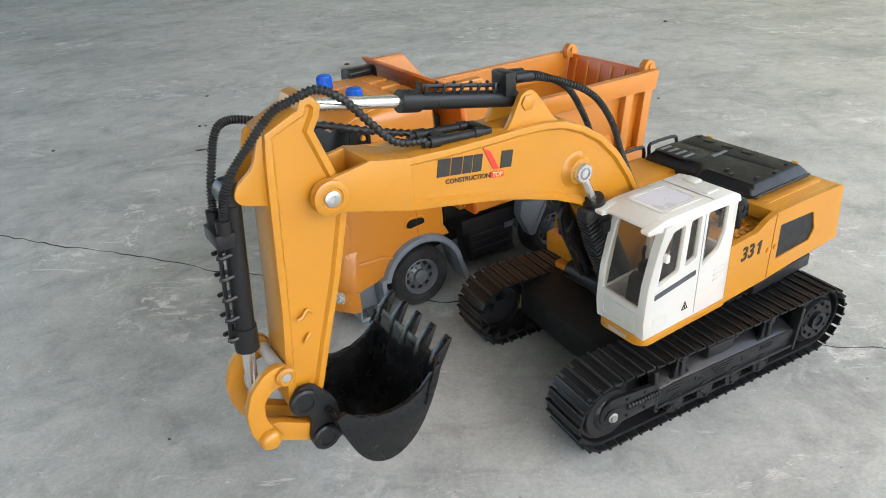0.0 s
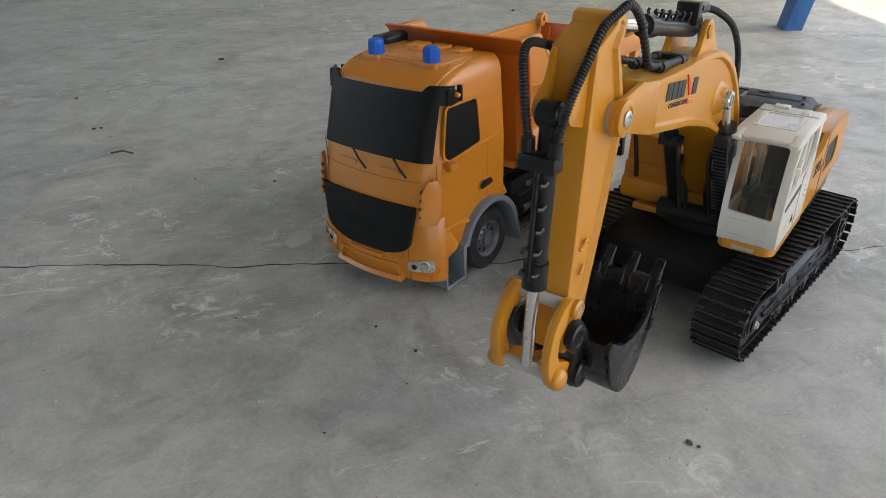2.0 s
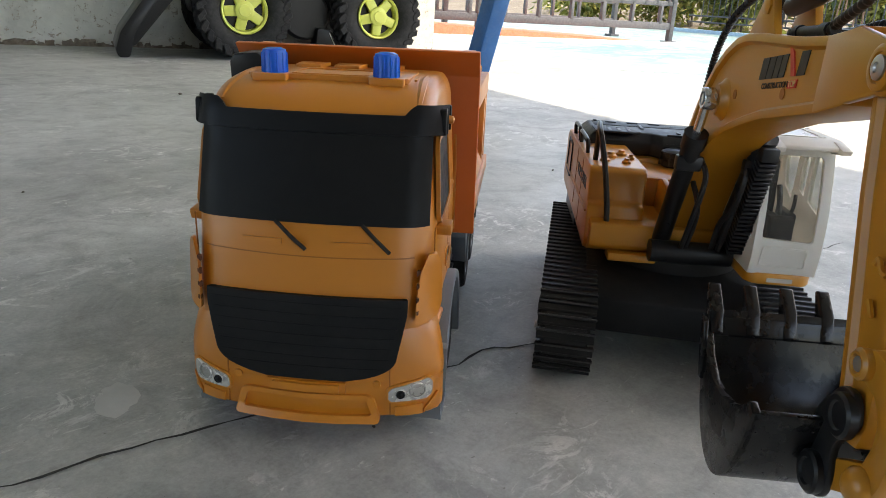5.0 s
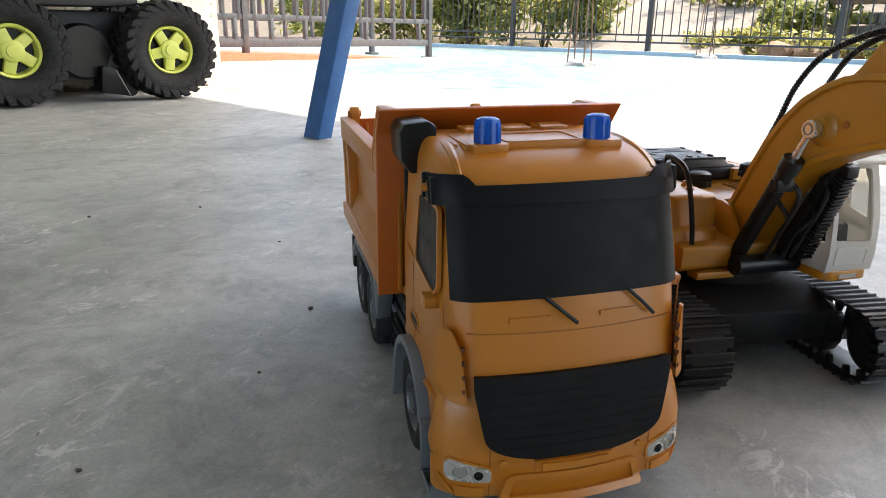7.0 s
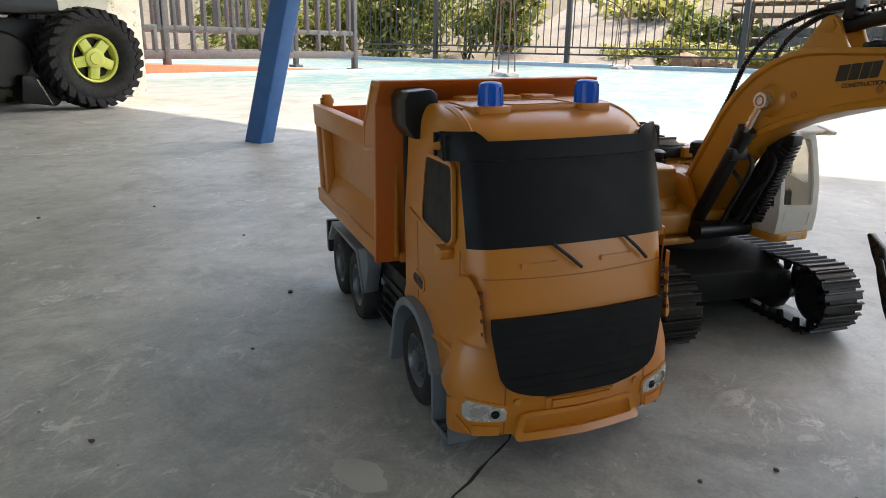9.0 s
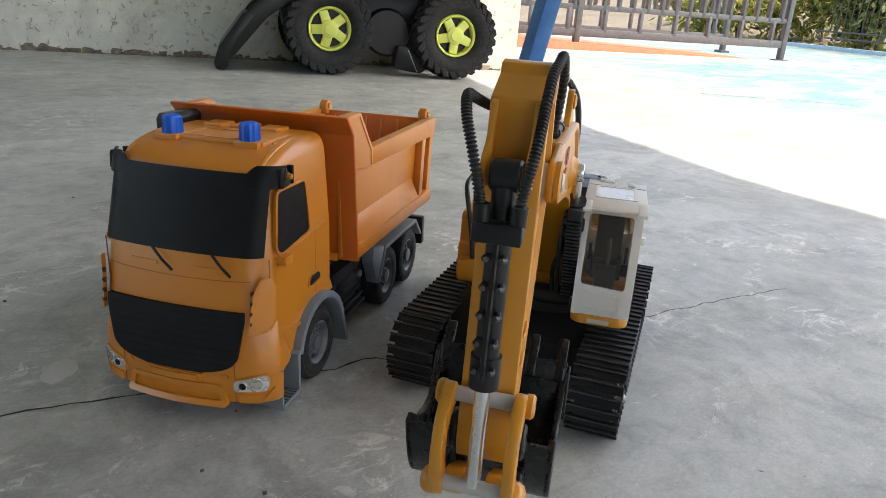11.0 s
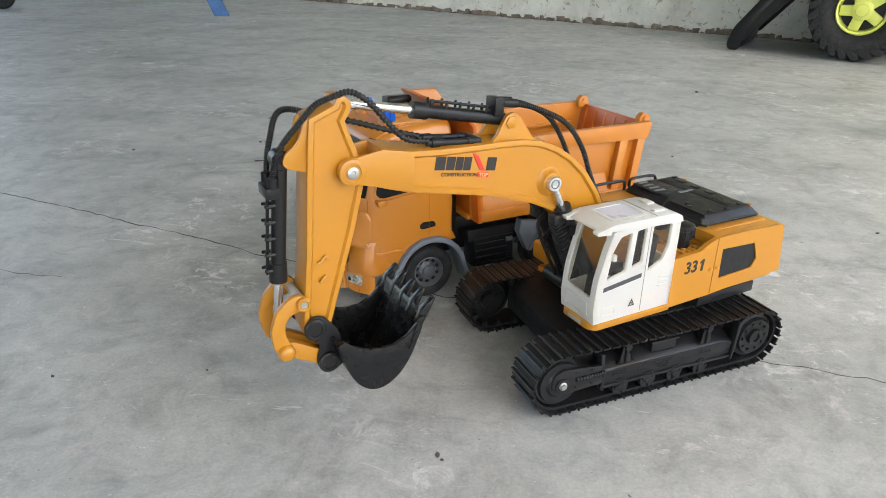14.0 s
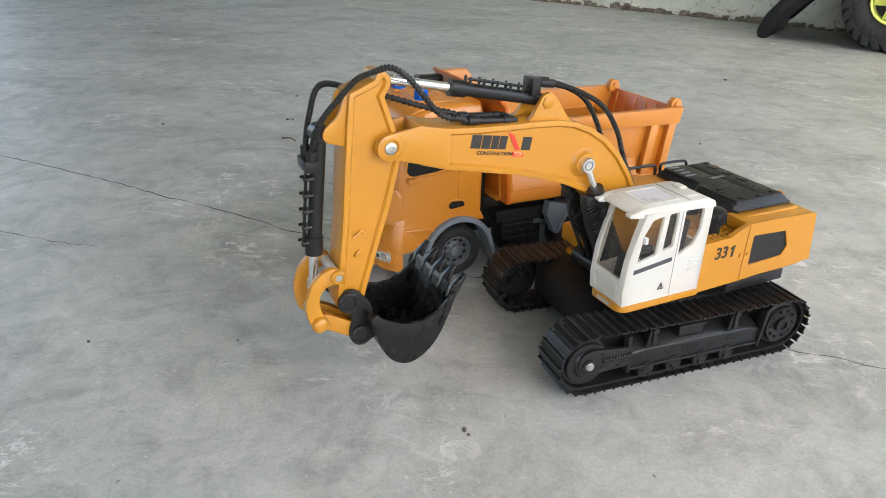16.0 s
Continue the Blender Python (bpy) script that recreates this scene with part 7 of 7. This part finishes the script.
for k in range(5):
    z = 0.212 - k * 0.0125
    x = 0.3460 + (0.216 - z) * 0.080
    clip = B()
    tube([Vector((x - 0.007, AY + 0.003, z)), Vector((x, AY + 0.0045, z)), Vector((x + 0.0022, AY + 0.0032, z + 0.0005))], 0.0013, 6, clip)
    tube([Vector((x - 0.007, AY - 0.003, z)), Vector((x, AY - 0.0045, z)), Vector((x + 0.0022, AY - 0.0032, z + 0.0005))], 0.0013, 6, clip)
    part("hose_clip", clip, BLACK, bcyl)
fblock = part("hose_block", box(0.3385, 0.3485, AY - 0.0105, AY + 0.0105, 0.2190, 0.2275, 0.0010), BLACK, exc, "black hose coupling block")
for s, pts in ((1, [(0.220, 0.0110, 0.2465), (0.240, 0.0125, 0.2510), (0.256, 0.0150, 0.2660), (0.270, 0.0165, 0.2815), (0.2845, 0.0165, 0.2905), (0.2980, 0.0160, 0.2880), (0.3085, 0.0150, 0.2842), (0.3165, 0.0147, 0.2775), (0.3240, 0.0145, 0.2695), (0.3308, 0.0145, 0.2628), (0.3362, 0.0140, 0.2555), (0.3395, 0.0130, 0.2475), (0.3415, 0.0115, 0.2390), (0.3425, 0.0105, 0.2310)]),
               (-1, [(0.220, -0.0050, 0.2465), (0.246, -0.0090, 0.2535), (0.274, -0.0125, 0.2625), (0.300, -0.0155, 0.2690), (0.3100, -0.0178, 0.2722), (0.3200, -0.0182, 0.2746), (0.3272, -0.0176, 0.2730), (0.3318, -0.0160, 0.2665), (0.3352, -0.0130, 0.2580), (0.3390, -0.0095, 0.2480), (0.3415, -0.0065, 0.2380), (0.3425, -0.0050, 0.2310)])):
    part("hose", corrugated(pts, 0.0025, 0.0024), HOSE, exc, "ribbed black hose looping over the stick")
    part("coupling", rod((0.3430, AY + s * 0.0075, 0.2265), (0.3427, AY + s * 0.0078, 0.2345), 0.0037, n=12), BLACK, fblock)
# bucket linkage
for s in (1, -1):
    centre = (0.3330, 0.1180)
    ring = [(0.3262, 0.1412), (0.3335, 0.1450), (0.3420, 0.1425), (0.3510, 0.1340), (0.3560, 0.1200), (0.3555, 0.1060), (0.3505, 0.0935), (0.3430, 0.0925), (0.3395, 0.0985), (0.3425, 0.1050), (0.3455, 0.1150), (0.3445, 0.1240), (0.3390, 0.1300), (0.3330, 0.1305), (0.3268, 0.1330)]
    yl, yh = sorted((AY + s * 0.0138, AY + s * 0.0195))
    rocker = part("rocker_link", prism(round_poly(ring, 0.003, 2), yl, yh, "y", 0.0012), EX_YELLOW, exc, "curved yellow rocker link")
    prof = [(0.0058, 0.0), (0.0058, 0.0030), (0.0046, 0.0042), (0.0036, 0.0042), (0.003, 0.0032), (0, 0.0032)]
    part("link_boss", lathe(prof if s > 0 else [(r, -h) for r, h in prof][::-1], 20, (0.3305, AY + s * 0.0190, 0.1375), "y"), EX_YELLOW, rocker)
    part("link_screw", rod((0.3305, AY + s * 0.0190, 0.1375), (0.3305, AY + s * 0.0227, 0.1375), 0.0028, n=12), SCREW, rocker, "small dull screw")
    prof = [(0.0068, -0.001), (0.0068, 0.0030), (0.0050, 0.0054), (0.0025, 0.0063), (0, 0.0065)]
    part("ball_cap", lathe(prof if s > 0 else [(r, -h) for r, h in prof][::-1], 20, (0.3460, AY + s * 0.0184, 0.0990), "y"), EX_YELLOW, rocker)
    # arm from the rocker to the bucket
    yl, yh = sorted((AY + s * 0.0055, AY + s * 0.0140))
    part("bucket_link", prism(round_poly([(0.3500, 0.1010), (0.3455, 0.0925), (0.3140, 0.0745), (0.3070, 0.0800), (0.3110, 0.0870), (0.3400, 0.1040)], 0.004), yl, yh, "y", 0.0012), EX_YELLOW, exc, "yellow push link to the bucket")
part("cross_sleeve", rod((0.3460, AY - 0.016, 0.0990), (0.3460, AY + 0.016, 0.0990), 0.0036, n=16), PALE_GREY, exc, "pale cross pin")
part("upper_sleeve", rod((0.3305, AY - 0.016, 0.1375), (0.3305, AY + 0.016, 0.1375), 0.0038, n=16), PALE_GREY, exc, "pale cross pin")

# ---- bucket ----
BW = 0.0385
shell = [(0.2365, 0.1115), (0.2395, 0.0985), (0.2455, 0.0805), (0.2560, 0.0640), (0.2690, 0.0545), (0.2810, 0.0535), (0.2920, 0.0600), (0.3000, 0.0720), (0.3060, 0.0880), (0.3095, 0.1020)]
shell = [(q.x, q.z) for q in curve_points([(x, 0, z) for x, z in shell], 30)]
inner = []
for i, p in enumerate(shell):
    a, c = Vector(shell[max(i - 1, 0)]), Vector(shell[min(i + 1, len(shell) - 1)])
    dd = (c - a).normalized()
    nrm2 = Vector((-dd.y, dd.x))
    inner.append((p[0] + nrm2.x * 0.0026, p[1] + nrm2.y * 0.0026))
BY = AY - 0.005
bucket = part("bucket", prism(shell + inner[::-1], BY - BW, BY + BW, "y", 0.0006), BUCKET, exc, "scuffed black bucket with five teeth")
for s in (1, -1):
    cheek = shell + [(0.3040, 0.1045), (0.2960, 0.0975), (0.2860, 0.0925), (0.2740, 0.0900), (0.2620, 0.0905), (0.2510, 0.0955), (0.2430, 0.1035)]
    part("bucket_cheek", prism(cheek, *sorted((BY + s * (BW - 0.003), BY + s * (BW + 0.0006))), "y", 0.0007), BUCKET, bucket)
    part("cutter", prism([(0.2355, 0.1120), (0.2400, 0.0970), (0.2460, 0.0830), (0.2500, 0.0835), (0.2450, 0.1000), (0.2410, 0.1100)], *sorted((BY + s * BW, BY + s * (BW + 0.0022))), "y", 0.0005), BUCKET, bucket)
part("lip", prism([(0.2385, 0.1010), (0.2355, 0.1135), (0.2372, 0.1150), (0.2420, 0.1035)], BY - BW, BY + BW, "y", 0.0006), BUCKET, bucket)
for k in range(5):
    y = BY - BW + 0.004 + k * (2 * BW - 0.008) / 4
    part("tooth", prism([(0.2400, 0.1010), (0.2385, 0.0985), (0.2310, 0.1110), (0.2250, 0.1235), (0.2268, 0.1243), (0.2375, 0.1155), (0.2425, 0.1045)], y - 0.0031, y + 0.0031, "y", 0.0008), BUCKET, bucket, "wedge-shaped digging tooth")
for s in (1, -1):
    lo, hi = sorted((AY + s * 0.0132, AY + s * 0.0168))
    part("bucket_bracket", prism(round_poly([(0.3300, 0.1120), (0.3240, 0.1225), (0.3140, 0.1210), (0.3020, 0.1050), (0.2980, 0.0760), (0.3080, 0.0690), (0.3190, 0.0720), (0.3220, 0.0820), (0.3180, 0.0960)], 0.005), lo, hi, "y", 0.001), BLACK, bucket)
    prof = [(0.0088, 0.0), (0.0088, 0.0030), (0.0076, 0.0040), (0.0056, 0.0040), (0.0050, 0.0030), (0, 0.0030)]
    for c in ((0.3220, 0.1120), (0.3120, 0.0800)):
        part("bucket_pin", lathe(prof if s > 0 else [(r, -h) for r, h in prof][::-1], 26, (c[0], AY + s * 0.0162, c[1]), "y"), BLACK, bucket, "round black pin cap")


# ---- ride-on toy tractor by the wall ----
ride = thing("ride_on_tractor", site_pose(0.008, 3.039), "black and lime ride-on toy tractor with chunky wheels by the wall", "ride-on toy")
WR = 0.172


def lug_mesh(side):
    t = prism([(-0.011, 0.146), (0.012, 0.146), (0.008, 0.1722), (-0.007, 0.1722)], 0.0, 0.066, "y", 0.002, 1)
    for v in t.verts:
        v.co.x -= v.co.y * 0.45
        if v.co.y > 0.05:
            v.co.z -= 0.010
    cheek = prism([(-0.009, 0.128), (0.010, 0.128), (0.012, 0.163), (-0.011, 0.163)], 0.050, 0.0690, "y", 0.002, 1)
    for v in cheek.verts:
        v.co.x += (v.co.z - 0.163) * 0.5 - 0.028
    merge(t, cheek)
    if side < 0:
        t.transform(Matrix.Diagonal((1, -1, 1, 1)))
    return t


LUG = part("lug_source", lug_mesh(1), RUBBER)
LUG_INNER = part("lug_source", lug_mesh(-1), RUBBER)


def tractor_wheel(x, y, s, spin):
    tyre_prof = [(0.078, -0.045), (0.112, -0.062), (0.140, -0.066), (0.156, -0.058), (0.159, 0.0), (0.156, 0.058), (0.140, 0.066), (0.126, 0.067), (0.108, 0.064), (0.094, 0.054), (0.084, 0.042), (0.079, 0.03)]
    m = pose(x, y, WR, 0, spin, 0 if s > 0 else 180)
    tyre = part("tyre", lathe(tyre_prof, 48, caps=False), RUBBER, ride, "chunky black tractor tyre")
    tyre.matrix_local = m
    for k in range(26):
        share("tread_lug", LUG, tyre, Matrix.Rotation(radians(360 / 26 * k), 4, "Y"))
        share("tread_lug", LUG_INNER, tyre, Matrix.Rotation(radians(360 / 26 * (k + 0.5)), 4, "Y"))
    rim = part("rim", lathe([(0.079, 0.03), (0.0835, 0.044), (0.080, 0.050), (0.074, 0.046), (0.069, 0.018), (0.068, 0.004)], 40, caps=False), LIME, ride, "lime plastic wheel hub with five broad spokes")
    rim.matrix_local = m
    spoke = part("spoke", prism([(-0.017, 0.0), (0.021, 0.0), (0.025, 0.068), (-0.009, 0.071)], 0.018, 0.040, "y", 0.003), LIME, rim)
    for k in range(1, 5):
        share("spoke", spoke, rim, Matrix.Rotation(radians(72 * k), 4, "Y"))
    part("hub_cap", lathe([(0.034, 0.03), (0.034, 0.046), (0.029, 0.049), (0.021, 0.050), (0.020, 0.054), (0.0, 0.055)], 24), LIME, rim)
    # black disc added to stand for the shade between the spokes
    part("rim_shade_plate", lathe([(0.069, 0.006), (0.069, 0.012), (0.0, 0.012)], 32), BLACK, rim)


for x in (0.0, 0.505):
    tractor_wheel(x, -0.155, -1, 15 + 20 * x)
    tractor_wheel(x, 0.19, 1, 40)
for ob in (LUG, LUG_INNER):
    bpy.data.objects.remove(ob)
for x in (0.0, 0.505):
    part("axle", rod((x, -0.14, WR), (x, 0.18, WR), 0.022, n=14), BLACK, ride)
part("chassis", prism(round_poly([(-0.16, 0.15), (0.46, 0.15), (0.46, 0.30), (-0.18, 0.30)], 0.02), -0.06, 0.12, "y", 0.006), BLACK_DUSTY, ride, "black plastic tractor chassis")
part("gear_housing", lathe([(0.0, -0.03), (0.085, -0.03), (0.095, -0.015), (0.095, 0.015), (0.085, 0.03), (0, 0.03)], 30, (0.245, -0.075, 0.165), "y"), BLACK, ride, "round black gear housing")
part("footrest", prism(round_poly([(0.27, 0.03), (0.38, 0.012), (0.40, 0.03), (0.33, 0.115), (0.28, 0.12)], 0.012), -0.15, -0.07, "y", 0.004), BLACK, ride)
part("footrest_edge", tube([Vector((0.325, -0.152, 0.105)), Vector((0.365, -0.152, 0.02))], 0.004, 6), STEEL, ride)
part("body", prism(round_poly([(-0.32, 0.31), (0.43, 0.315), (0.43, 0.365), (-0.32, 0.36)], 0.01), -0.14, 0.17, "y", 0.006), BLACK, ride, "black plastic tractor body tub")
part("side_panel", prism(round_poly([(-0.10, 0.372), (0.46, 0.366), (0.50, 0.60), (0.30, 0.72), (-0.10, 0.62)], 0.03), -0.15, 0.18, "y", 0.01), LIME, ride, "lime green tractor bodywork")
part("front_hood", prism(round_poly([(-0.48, 0.30), (-0.10, 0.365), (-0.10, 0.58), (-0.44, 0.52)], 0.03), -0.11, 0.14, "y", 0.01), LIME, ride)
# loader arms and blade in front
for s in (1, -1):
    part("loader_arm", prism(round_poly([(-0.02, 0.40), (0.0, 0.36), (-0.23, 0.20), (-0.37, 0.035), (-0.41, 0.05), (-0.29, 0.24)], 0.015), 0.015 + s * 0.17 - 0.014, 0.015 + s * 0.17 + 0.014, "y", 0.004), BLACK, ride, "black loader arm")
blade = [(-0.385, 0.0), (-0.422, 0.0), (-0.430, 0.025), (-0.410, 0.085), (-0.315, 0.215), (-0.275, 0.205), (-0.365, 0.08)]
part("loader_bucket", prism(round_poly(blade, 0.012), -0.17, 0.20, "y", 0.003), BLACK, ride, "black plastic loader bucket resting on the floor")

# small dark toy wheel far off on the floor
far_toy = thing("toy_cart", pose(-2.55, 3.35, 0, 0, 0, 30), "small dark toy cart wheel standing far off on the floor", "toy")
tyre = part("tyre", lathe([(0.03, -0.025), (0.052, -0.028), (0.06, -0.018), (0.06, 0.018), (0.052, 0.028), (0.03, 0.025)], 26, (0, 0, 0.06)), RUBBER, far_toy)
part("hub", lathe([(0.031, -0.02), (0.02, -0.024), (0, -0.024)][::-1] + [(0.031, 0.0)], 18, (0, 0, 0.06)), PALE_GREY, far_toy)
